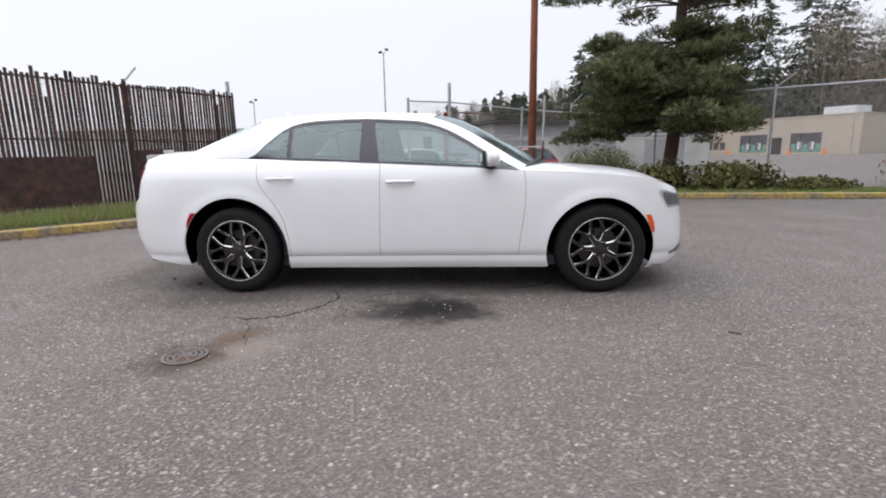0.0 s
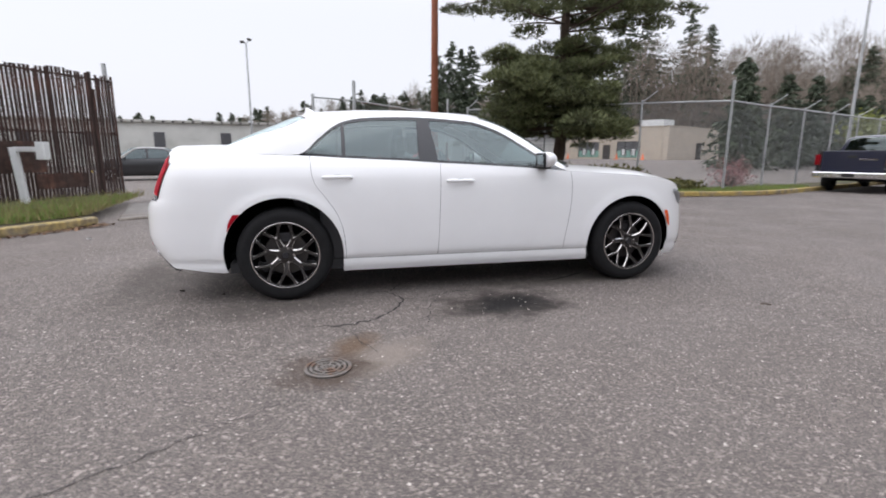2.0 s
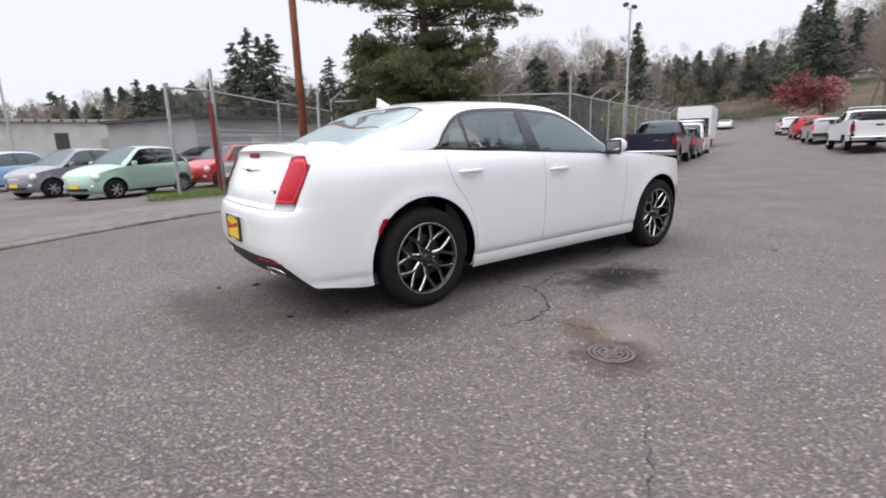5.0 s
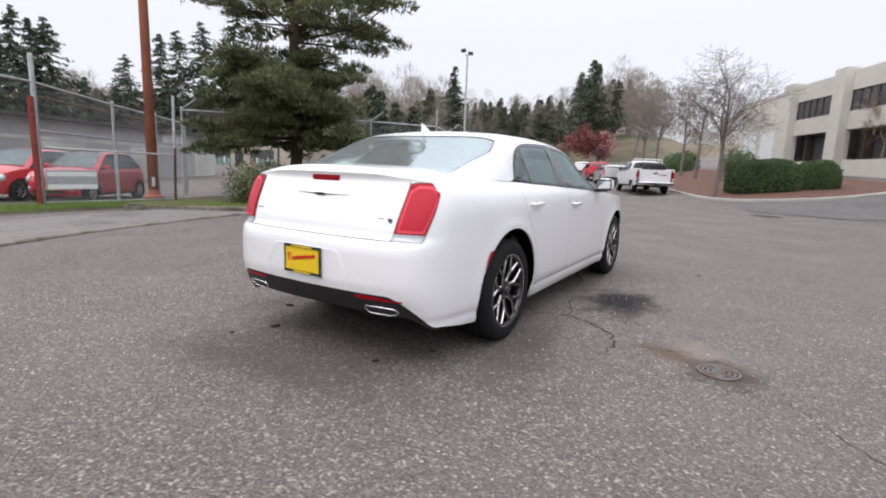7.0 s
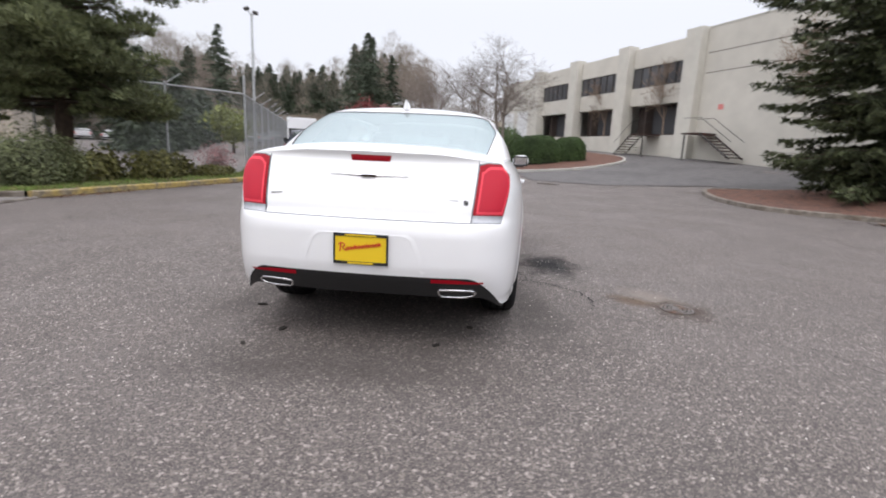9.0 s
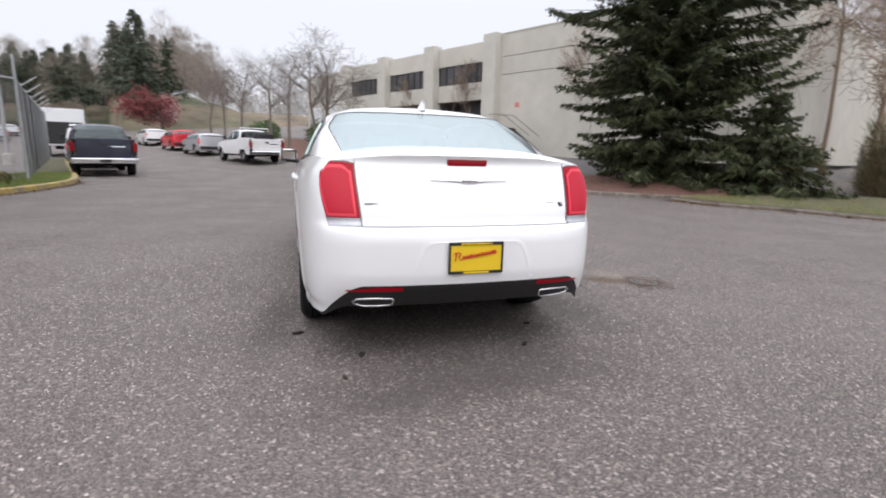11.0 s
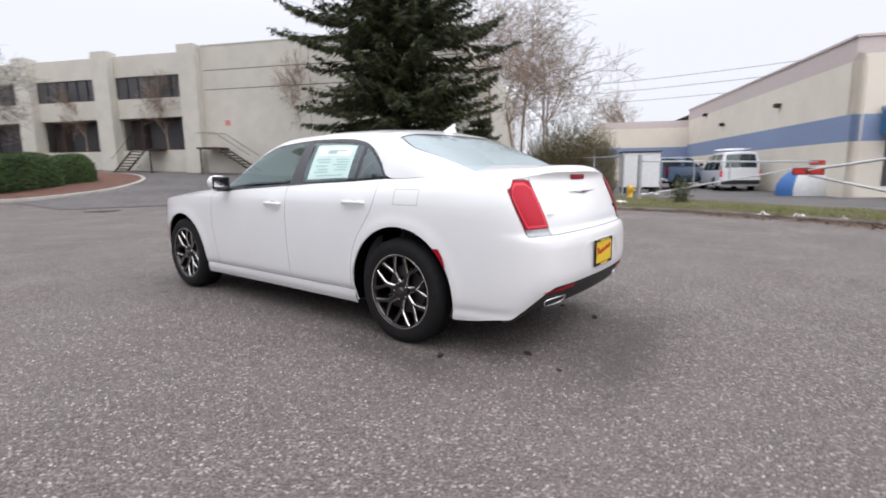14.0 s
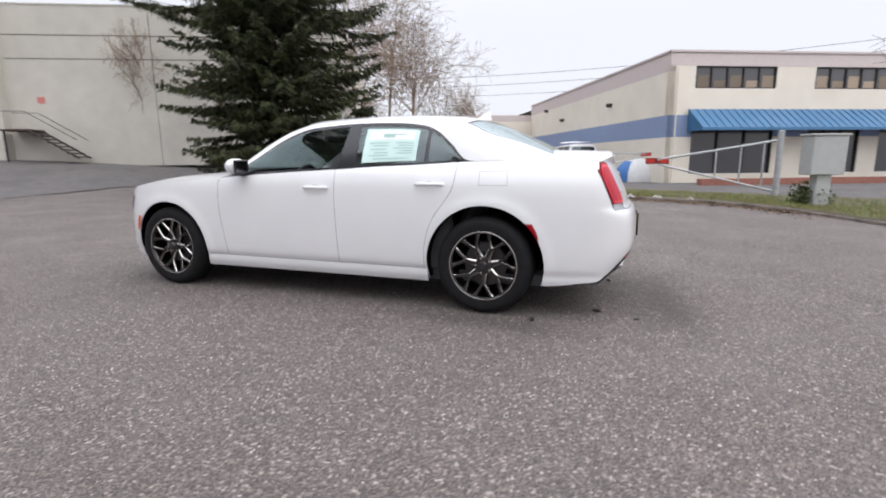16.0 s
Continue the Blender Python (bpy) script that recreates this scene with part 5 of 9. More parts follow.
def build_van(name, paint_mat, label, height=1.95, length=4.9, rack=False, category="van"):
    """A boxy van or estate with windows all round; its front looks to +x."""
    car = empty(name, None, label, category)
    h = length / 2
    out = [(-h, 0.0), (-h + 0.01, 0.5), (-h + 0.06, 0.82), (-h + 0.2, 0.92), (-h * 0.6, 0.94), (h * 0.55, 0.94), (h - 0.3, 0.86), (h - 0.08, 0.55), (h, 0.0)]
    side = [(0.25, 0.05), (0.4, 0.01), (0.6, 0.0), (0.9, 0.005), (1.05, 0.03), (1.15, 0.06)]
    ax = length * 0.29
    sh = Shell(out, side, [(0.25, 0.06), (0.45, 0.0), (0.9, 0.02), (1.15, 0.04)], [(0.25, 0.08), (0.45, 0.0), (0.8, 0.06), (1.0, 0.2)], [(0, 1)], [(-ax, 0.34, 0.39), (ax + 0.05, 0.34, 0.39)], 0.02)
    S, L = sh.s_of, sh.length
    sh.top = [(0, 1.06), (S(-h * 0.5), 1.05), (S(h * 0.35), 1.02), (S(h * 0.7), 0.95), (L, 0.80)]
    top = sh.top_z
    part("body", sh.both(0, L, 0.26, top, ds=0.07, dz=0.06), paint_mat, car, smooth=True)
    part("hood", sh.top_patch(L, S(h * 0.42), lambda s: 0.07 * smooth01(L, S(h * 0.8), s), 10, 10, 3), paint_mat, car, smooth=True)
    belt = lambda x: (0.935 - curve_at(side, top(S(x))), top(S(x)))
    r = h * 0.9
    cab = Cabin([(h * 0.56, 1.06, h * 0.48, 0.86, 1.0), (h * 0.36, 0.5 * (1.06 + height), h * 0.34, 0.80, 0.48 * (1.0 + height)), (h * 0.16, height - 0.06, h * 0.15, 0.74, height - 0.16), (h * 0.02, height - 0.01, h * 0.02, 0.72, height - 0.1), (-h * 0.4, height, -h * 0.4, 0.72, height - 0.09), (-r + 0.12, height - 0.03, -r + 0.14, 0.72, height - 0.11), (-r - 0.02, height - 0.16, -r + 0.03, 0.75, height - 0.22), (-h + 0.08, 1.3, -h + 0.14, 0.82, 1.25), (-h + 0.04, 1.06, -h + 0.12, 0.86, 1.05)], belt)
    W = 0.86
    part("roof", outer_sheet(lambda u, f: cab.at(u, f), steps(3.0, 6.0, 8), steps(-1, 1, 14)), paint_mat, car, smooth=True)
    for lo, hi in ((-1, -W), (W, 1)):
        part("pillar", outer_sheet(lambda u, f: cab.at(u, f), steps(0, 3.0, 8), steps(lo, hi, 2)), paint_mat, car, smooth=True)
        part("pillar", outer_sheet(lambda u, f: cab.at(u, f), steps(6.0, 8, 8), steps(lo, hi, 2)), paint_mat, car, smooth=True)
    part("windscreen", outer_sheet(lambda u, f: cab.at(u, f), steps(0, 3.0, 8), steps(-W, W, 8)), GLASS_DARK, car, smooth=True)
    part("rear_window", outer_sheet(lambda u, f: cab.at(u, f), steps(6.0, 7.4, 8), steps(-W, W, 8)), GLASS_DARK, car, smooth=True)
    part("rear_door", outer_sheet(lambda u, f: cab.at(u, f), steps(7.4, 8, 3), steps(-W, W, 8)), paint_mat, car, smooth=True)
    for sg in (1, -1):
        for a, b in ((-0.84, -0.42), (-0.38, 0.0), (0.04, 0.42)):
            part("window_pane", cab.band(a * h, b * h, 0.03, 0.05, sg, 0, 8), GLASS_DARK, car, smooth=True)
        part("window_frame", join(cab.band(-0.93 * h, 0.46 * h, -0.05, 0, sg, 0.002, 20, 1), *[cab.band(a * h, b * h, 0, 0, sg, 0.002, 2, 3) for a, b in ((-0.93, -0.84), (-0.42, -0.38), (0.0, 0.04))]), paint_mat, car)
        part("tail_lamp", sh.panel(S(-h + 0.055), S(-h + 0.14), 0.72, 1.04, ds=0.05, dz=0.1, sign=sg, out=0.01), TAIL_RED, car)
        for x in (-ax, ax + 0.05):
            w = empty("wheel", pose(x, sg * 0.81, 0.34))
            w.parent = car
            plain_wheel(w, sg, 0.34, 0.21, 0.2)
    part("rear_bumper", box(-h - 0.06, -h + 0.1, -0.86, 0.86, 0.36, 0.56, 0.04), BLACK_PLASTIC, car)
    part("underbody", box(-h + 0.3, h - 0.3, -0.7, 0.7, 0.25, 0.5), UNDERBODY, car)
    part("cabin_dark", box(-h + 0.4, h * 0.4, -0.78, 0.78, 0.45, 1.0), INTERIOR, car)
    if rack:
        part("roof_rack", join(*[pipe([(x, -0.62, height + 0.12), (x, 0.62, height + 0.12)], 0.02, 6) for x in steps(-1.6, 0.2, 3)], pipe([(-1.8, -0.6, height + 0.14), (0.4, -0.6, height + 0.14)], 0.02, 6), pipe([(-1.8, 0.6, height + 0.14), (0.4, 0.6, height + 0.14)], 0.02, 6), *[rod((x, y, height - 0.06), (x, y, height + 0.14), 0.015, n=6) for x in (-1.6, 0.2) for y in (-0.6, 0.6)]), CHROME, car)
    return car


def place(ob, x, y, heading, dz=0.0):
    ob.matrix_basis = pose(x, y, ground_z(x, y) + dz, 0, 0, heading)
    return ob


RED_PAINT = paint("red_paint", (0.52, 0.010, 0.022))
small_red = place(build_small_car("hatchback_car", RED_PAINT, "small red hatchback with a dealer plate"), 1.2, 16.2, 214)
b = copy_thing(small_red, pose(2.35, 14.75, ground_z(2.35, 14.75), 0, 0, 214))
tagged(b, "small red hatchback parked behind the chain-link fence")
for (x, y), rgb, lab in (((-2.05, 14.1), (0.36, 0.52, 0.42), "small mint-green hatchback with silver wheels"), ((-3.5, 16.8), (0.20, 0.20, 0.22), "small dark grey hatchback with a dealer plate"),
                         ((-5.8, 21.6), (0.30, 0.46, 0.68), "small pale blue hatchback with silver wheels"), ((-7.6, 25.0), (0.45, 0.02, 0.03), "small red hatchback at the row's end")):
    place(build_small_car("hatchback_car", paint("hatchback_paint", rgb, 0.2), lab), x, y, 214)
place(build_small_car("hatchback_car", paint("black_paint", (0.012, 0.012, 0.014)), "small black hatchback parked nose away"), -9.3, 20.6, 200)
place(build_van("estate_car", paint("silver_paint", (0.5, 0.5, 0.52), 0.5), "silver car in the lot's back row", 1.45, 4.4, category="car"), -10.8, 30.5, 214)
place(build_van("estate_car", paint("silver_paint", (0.5, 0.5, 0.52), 0.5), "grey car in the lot's back row", 1.45, 4.4, category="car"), -1.5, 27.5, 214)
b = place(build_van("estate_car", paint("dark_grey_paint", (0.04, 0.04, 0.045)), "dark grey estate car in the back row", 1.5, 4.6, category="car"), 2.2, 24.5, 214)
truck = place(build_pickup("pickup_truck", paint("dark_blue_paint", (0.007, 0.009, 0.028)), "dark blue pickup with a chrome bumper by the kerb"), 17.5, 8.2, 21)
place(build_van("estate_car", paint("dark_red_grey_paint", (0.05, 0.045, 0.05)), "dark estate car parked behind the pickup", 1.6, 4.6, category="car"), 23.0, 10.2, 21)
place(build_van("van", WHITE_PAINT, "white van with a roof rack", 1.95, 5.0, True), 28.7, 12.5, 21)
upick = place(build_pickup("pickup_truck", paint("white_truck_paint", (0.75, 0.75, 0.76)), "white service pickup with side lockers", True), 27.0, 3.5, 25)
place(build_van("estate_car", paint("silver_paint", (0.5, 0.5, 0.52), 0.5), "silver car parked along the street", 1.45, 4.5, category="car"), 34.2, 7.1, 25)
place(build_van("estate_car", RED_PAINT, "red car parked along the street", 1.55, 4.4, category="car"), 40.0, 9.8, 25)
place(build_van("estate_car", WHITE_PAINT, "white car far along the street", 1.45, 4.5, category="car"), 48.0, 13.6, 25)
place(build_van("estate_car", WHITE_PAINT, "white car standing on the far street", 1.45, 4.5, category="car"), 76.0, 31.5, 200)
place(build_van("estate_car", paint("silver_paint", (0.5, 0.5, 0.52), 0.5), "silver car by the far bend", 1.45, 4.5, category="car"), 62.0, 32.0, 25)
place(build_van("van", WHITE_PAINT, "white ladder van behind the barrier", 2.0, 5.2, True), 0.4, -27.6, 292)
place(build_pickup("pickup_truck", paint("faded_blue_paint", (0.05, 0.10, 0.20)), "faded blue pickup parked beside the storage box"), 3.2, -28.8, 255)


def build_box_trailer():
    t = empty("box_trailer", pose(38.6, 17.1, ground_z(38.6, 17.1), 0, 0, 21), "white box trailer with a dark open rear", "trailer")
    part("body", box(-3.0, 3.0, -1.2, 1.2, 0.7, 3.2, 0.04), material("trailer_white", (0.74, 0.75, 0.77), 0.4, vary=0.04), t)
    # flat panel painted black for the shaded inside of the open rear
    part("rear_door", box(-3.02, -3.0, -1.05, 1.05, 0.8, 2.3), BLACK_PLASTIC, t)
    for y in (-1.0, 1.0):
        for x in (-0.6, 0.4):
            w = empty("wheel", pose(x, y, 0.36))
            w.parent = t
            plain_wheel(w, 1 if y > 0 else -1, 0.36, 0.2, 0.22)
    part("chassis", box(-2.9, 3.2, -0.6, 0.6, 0.45, 0.7), UNDERBODY, t)


build_box_trailer()

# a far row of parked cars across the lot
far_row = build_van("estate_car", paint("far_white_paint", (0.7, 0.7, 0.72)), "white car in the lot's far row", 1.5, 4.5, category="car")
place(far_row, 60.0, 54.0, 37)
for k in (1, 2, 3.1, 4.6, 5.6, 7.0, 8.2, -1.1):
    x, y = 60.0 + 1.62 * k, 54.0 - 2.15 * k
    copy_thing(far_row, pose(x, y, ground_z(x, y), 0, 0, 37))
place(build_van("estate_car", paint("far_dark_paint", (0.03, 0.035, 0.05)), "dark car in the lot's far row", 1.5, 4.5, category="car"), 66.0, 45.0, 37)
place(build_van("estate_car", paint("far_blue_paint", (0.04, 0.08, 0.2)), "blue car in the lot's far row", 1.5, 4.5, category="car"), 70.0, 40.2, 37)

# ---------------------------------------------------------------- materials of the surroundings
CONCRETE = material("concrete", (0.42, 0.41, 0.38), 0.85, vary=0.12, scale=5, bump=0.4, bump_scale=40, second=(0.30, 0.29, 0.27), second_scale=0.7)
KERB_DIRTY = material("dirty_kerb", (0.19, 0.165, 0.14), 0.9, vary=0.3, scale=9, bump=0.5, second=(0.105, 0.085, 0.065), second_scale=1.8)
KERB_YELLOW = material("worn_yellow_kerb", (0.22, 0.185, 0.13), 0.9, vary=0.3, scale=14, bump=0.5, second=(0.36, 0.265, 0.085), second_at=(0.38, 0.60), second_scale=3.5)
TILT_WALL = material("pale_tilt_up_concrete", (0.56, 0.535, 0.475), 0.8, vary=0.06, scale=1.2, bump=0.15, second=(0.49, 0.468, 0.415), second_at=(0.42, 0.7), second_scale=0.25)
WALL_DARKER = material("pilaster_concrete", (0.54, 0.52, 0.465), 0.82, vary=0.06, scale=1.5, bump=0.15)
GLASS_BAND = material("dark_window_band", (0.075, 0.076, 0.082), 0.14, spec=0.6)
MULLION = material("dark_bronze_mullion", (0.03, 0.026, 0.024), 0.5)
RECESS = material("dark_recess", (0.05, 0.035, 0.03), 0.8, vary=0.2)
GALV = material("galvanised_steel", (0.42, 0.43, 0.44), 0.5, metal=0.55, vary=0.15, scale=10)
RUST = material("rusty_steel", (0.10, 0.048, 0.032), 0.85, vary=0.35, scale=9, bump=0.4, bump_scale=80, second=(0.20, 0.085, 0.05), second_scale=3.0, random_hue=0.3)
RUST_DARK = material("rusted_slat", (0.042, 0.024, 0.020), 0.9, vary=0.35, scale=6, second=(0.085, 0.040, 0.030), second_scale=4.0, random_hue=0.35)
RUST_SHEET = material("dark_rusty_sheet", (0.052, 0.030, 0.024), 0.9, vary=0.4, scale=7, bump=0.4, second=(0.095, 0.045, 0.032), second_scale=2.2)
POLE_BROWN = material("red_brown_painted_pole", (0.36, 0.125, 0.070), 0.7, vary=0.14, scale=5, second=(0.27, 0.10, 0.06), second_scale=1.5)
MULCH = material("bark_mulch", (0.13, 0.062, 0.042), 0.95, vary=0.4, scale=18, bump=0.9, bump_scale=45, second=(0.075, 0.042, 0.032), second_scale=5)
SOIL = material("verge_soil", (0.10, 0.085, 0.055), 0.95, vary=0.35, scale=14, bump=0.8, second=(0.075, 0.10, 0.03), second_scale=2.5)
GRASS = material("grass_blades", (0.16, 0.25, 0.05), 0.75, random_hue=0.35, island=True)
GRASS_DRY = material("dry_grass_blades", (0.22, 0.19, 0.08), 0.8, random_hue=0.35, island=True)
BLIND = material("tan_office_blind", (0.34, 0.27, 0.20), 0.8, random_hue=0.5)
CREAM = material("cream_painted_wall", (0.79, 0.73, 0.63), 0.8, vary=0.04, scale=1.0, bump=0.1, second=(0.74, 0.68, 0.58), second_at=(0.5, 0.75), second_scale=0.3)
PINKISH = material("pale_mauve_band", (0.62, 0.54, 0.52), 0.8, vary=0.04)
BLUE_BAND = material("dull_blue_band", (0.24, 0.31, 0.47), 0.8, vary=0.05)
AWNING = material("blue_metal_awning", (0.045, 0.16, 0.31), 0.45, vary=0.06, coat=0.2)
BEIGE = material("beige_block_wall", (0.44, 0.385, 0.32), 0.85, vary=0.06, scale=1.0)
POSTER = material("green_poster", (0.16, 0.33, 0.27), 0.6)
GREY_WALL = material("grey_painted_wall", (0.36, 0.355, 0.35), 0.85, vary=0.08, scale=0.8, second=(0.30, 0.295, 0.29), second_scale=0.4)
PALE_WALL = material("pale_weathered_wall", (0.52, 0.52, 0.49), 0.85, vary=0.08, scale=0.8, second=(0.43, 0.43, 0.40), second_scale=0.5)
ROOF_DARK = material("dark_roof_edge", (0.05, 0.045, 0.042), 0.8, vary=0.2)
YELLOW_PAINT = material("hydrant_yellow", (0.72, 0.42, 0.02), 0.5, vary=0.1)
WHITE_METAL = material("white_painted_metal", (0.66, 0.67, 0.67), 0.5, vary=0.06)
MAILBOX_GREY = material("pale_grey_mailbox", (0.42, 0.43, 0.42), 0.5, vary=0.05, metal=0.2)
DRIVE = material("smooth_driveway_asphalt", (0.112, 0.104, 0.102), 0.85, vary=0.18, scale=3, bump=0.5, bump_scale=120, second=(0.088, 0.082, 0.080), second_scale=0.4)
APRON = material("worn_concrete_apron", (0.172, 0.158, 0.148), 0.85, vary=0.14, scale=6, bump=0.5, second=(0.125, 0.113, 0.105), second_scale=0.9)
APRON_EDGE = material("worn_gutter_edge", (0.215, 0.190, 0.165), 0.9, vary=0.2, scale=9, bump=0.5, second=(0.12, 0.10, 0.085), second_scale=2.5)


def strip(points, width, height, base=0.0, inward=1, lip=0.02):
    """A kerb along a line of points: a raised bar with a sloped face."""
    P = [Vector((p[0], p[1], 0)) for p in points]
    v, f = [], []
    for i, p in enumerate(P):
        d = (P[min(i + 1, len(P) - 1)] - P[max(i - 1, 0)]).normalized()
        n = Vector((-d.y, d.x, 0)) * inward
        g = ground_z(p.x, p.y) + base
        for o, z in ((0, -0.05), (0.0, height - lip), (lip, height), (width - 0.005, height), (width, height - 0.005), (width, -0.05)):
            q = p + n * o
            v.append((q.x, q.y, g + z))
    m = 6
    for i in range(len(P) - 1):
        f += [(i * m + k, i * m + k + 1, (i + 1) * m + k + 1, (i + 1) * m + k) for k in range(m - 1)]
    f += [tuple(range(m)), tuple((len(P) - 1) * m + k for k in range(m - 1, -1, -1))]
    return v, f


def kerb_run(name, line, mat, label, height=0.13, width=0.16, inward=1, n=4, stone=2.2):
    """Kerb stones end to end along a smooth line, each a piece of its own."""
    pts = spline(line, 12)
    d = np.r_[0, np.cumsum(np.hypot(*np.diff(np.array(pts), axis=0).T))]
    k = max(1, round(d[-1] / stone))
    root = empty(name, None, label, "kerb", kind="structure")
    for i in range(k):
        a, b = d[-1] * i / k + 0.004, d[-1] * (i + 1) / k - 0.004
        q = [(np.interp(a + (b - a) * j / n, d, [p[0] for p in pts]), np.interp(a + (b - a) * j / n, d, [p[1] for p in pts])) for j in range(n + 1)]
        part("kerb_stone", strip(q, width, height + 0.006 * random.uniform(-1, 1), inward=inward), mat, root)
    return pts


def bank(name, edge, back, z_edge, z_back, mat, label, category, rows=5, rough=0.02):
    """A raised bed between a front line and a back line."""
    n = 40
    def along(line):
        p = spline(line, 12)
        d = np.r_[0, np.cumsum(np.hypot(*np.diff(np.array(p), axis=0).T))]
        return [(np.interp(d[-1] * i / n, d, [q[0] for q in p]), np.interp(d[-1] * i / n, d, [q[1] for q in p])) for i in range(n + 1)]
    A, B = along(edge), along(back)
    rs = random.Random(len(name))
    def at(i, j):
        k = j / rows
        x, y = A[i][0] + (B[i][0] - A[i][0]) * k, A[i][1] + (B[i][1] - A[i][1]) * k
        z = z_edge + (z_back - z_edge) * k + (rs.uniform(-1, 1) * rough if 0 < j else 0)
        return (x, y, ground_z(x, y) + z)
    ob = part(name, sheet(at, list(range(n + 1)), list(range(rows + 1))), mat, None, smooth=True)
    return tagged(ob, label, category, kind="structure")


# ---- verges, kerbs, aprons
NW_EDGE = [(-8.6, -2.6), (-7.6, -0.2), (-6.5, 1.75), (-5.6, 2.85), (-5.0, 3.6), (-4.75, 4.1)]
kerb_run("kerb_northwest", NW_EDGE, KERB_YELLOW, "worn yellow-painted concrete kerb beside grass", inward=1)
bank("verge_northwest", [(p[0] - 0.13, p[1] + 0.09) for p in NW_EDGE], [(-11.5, -1.0), (-9.9, 1.2), (-8.7, 3.2), (-7.6, 5.4), (-6.8, 6.9), (-6.1, 8.0)], 0.115, 0.22, SOIL, "grassy strip at the foot of the rusty fence", "verge")
NE_EDGE = [(2.9, 7.75), (4.6, 7.5), (8.0, 7.0), (10.6, 6.85), (12.4, 7.2), (14.6, 8.0), (19.0, 9.7), (30.0, 13.9)]
kerb_run("kerb_northeast", NE_EDGE, KERB_YELLOW, "worn yellow-painted concrete kerb by the pine", inward=1)
bank("verge_northeast", [(p[0], p[1] + 0.14) for p in NE_EDGE], [(1.0, 9.9), (4.0, 11.6), (8.2, 10.2), (10.6, 8.6), (12.0, 8.5), (14.3, 9.3), (18.6, 10.9), (29.6, 15.0)], 0.115, 0.14, SOIL, "verge with ivy and fallen leaves under the pine", "verge")
kerb_run("kerb_verge_end", [(2.82, 7.86), (2.2, 8.6), (1.6, 9.25), (1.0, 9.95)], KERB_DIRTY, "low dirty kerb at the end of the verge", 0.13, 0.12, inward=-1)
ap = bank("driveway_apron", [(-4.6, 4.55), (-2.6, 5.85), (-0.7, 6.75), (1.2, 7.35), (2.9, 7.72)], [(-5.3, 7.2), (-2.8, 8.35), (-0.9, 8.9), (0.6, 9.2), (1.8, 9.4)], 0.03, 0.05, APRON, "worn concrete driveway apron", "apron", 3, 0.0)
for k, nm in ((0.0, "apron_lip"), (0.16, "apron_lip")):
    kerb_run(nm, [(-4.6 - 0.7 * k, 4.5 + 2.6 * k), (-2.6 - 0.2 * k, 5.8 + 2.5 * k), (-0.7 - 0.2 * k, 6.7 + 2.2 * k), (1.2 - 0.6 * k, 7.3 + 1.9 * k), (2.9 - 1.1 * k, 7.66 + 1.7 * k)], APRON_EDGE, "low worn concrete gutter edge", 0.04, 0.07)
S_EDGE = [(-7.6, -3.4), (-6.7, -5.7), (-6.0, -7.7), (-4.9, -9.4), (-2.9, -10.6), (-0.9, -11.25), (1.2, -11.3), (3.2, -10.7), (5.2, -9.6), (6.4, -9.3)]
kerb_run("kerb_south", S_EDGE, KERB_DIRTY, "dirty sunken concrete kerb along the verge", 0.07, 0.13, inward=-1)
bank("verge_south", [(p[0], p[1] - 0.12) for p in S_EDGE], [(-13.5, -6.5), (-10.5, -8.6), (-8.5, -10.8), (-6.0, -12.6), (-3.5, -13.7), (-1.0, -15.2), (1.5, -16.9), (4.5, -17.4), (7.2, -15.6), (8.4, -13.8)], 0.085, 0.10, SOIL, "grassy verge with leaf litter", "verge")
ISL = [(6.3, -10.9), (6.9, -9.4), (7.7, -8.1), (8.7, -7.55), (10.6, -7.5), (12.6, -7.75), (13.35, -8.25), (13.2, -9.2), (12.6, -11.0), (13.0, -15.0)]
kerb_run("kerb_island", ISL, KERB_DIRTY, "dirty concrete kerb round the fir's bed", 0.12, 0.15, inward=-1)
bank("fir_bed", [(p[0] + 0.05, p[1] - 0.12) for p in ISL], [(7.5, -14.0), (8.2, -13.2), (8.8, -12.6), (9.4, -12.2), (10.2, -12.0), (10.8, -12.1), (11.3, -12.4), (11.4, -12.8), (11.2, -13.4), (10.6, -15.0)], 0.10, 0.22, MULCH, "bed of red-brown bark under the fir", "bed")
E_EDGE = [(46.0, 10.4), (36.0, 5.8), (30.2, 3.2), (26.0, 1.4), (22.6, -0.2), (21.1, -2.0), (21.3, -4.4), (22.8, -6.6), (25.4, -8.2), (29.0, -8.3), (36.0, -5.2)]
kerb_run("kerb_east", E_EDGE, CONCRETE, "pale concrete kerb round the hedge bed", 0.13, 0.16, inward=1)
bank("hedge_bed", [(p[0] + 0.12, p[1] - 0.02) for p in E_EDGE], [(46.0, 3.0), (40.0, 0.0), (34.0, -1.5), (30.0, -2.6), (28.5, -3.2), (28.2, -3.6), (28.2, -3.8), (28.4, -4.1), (29.0, -4.6), (31.0, -4.8), (36.0, -3.6)], 0.11, 0.45, MULCH, "bark-covered bed behind the hedge", "bed")


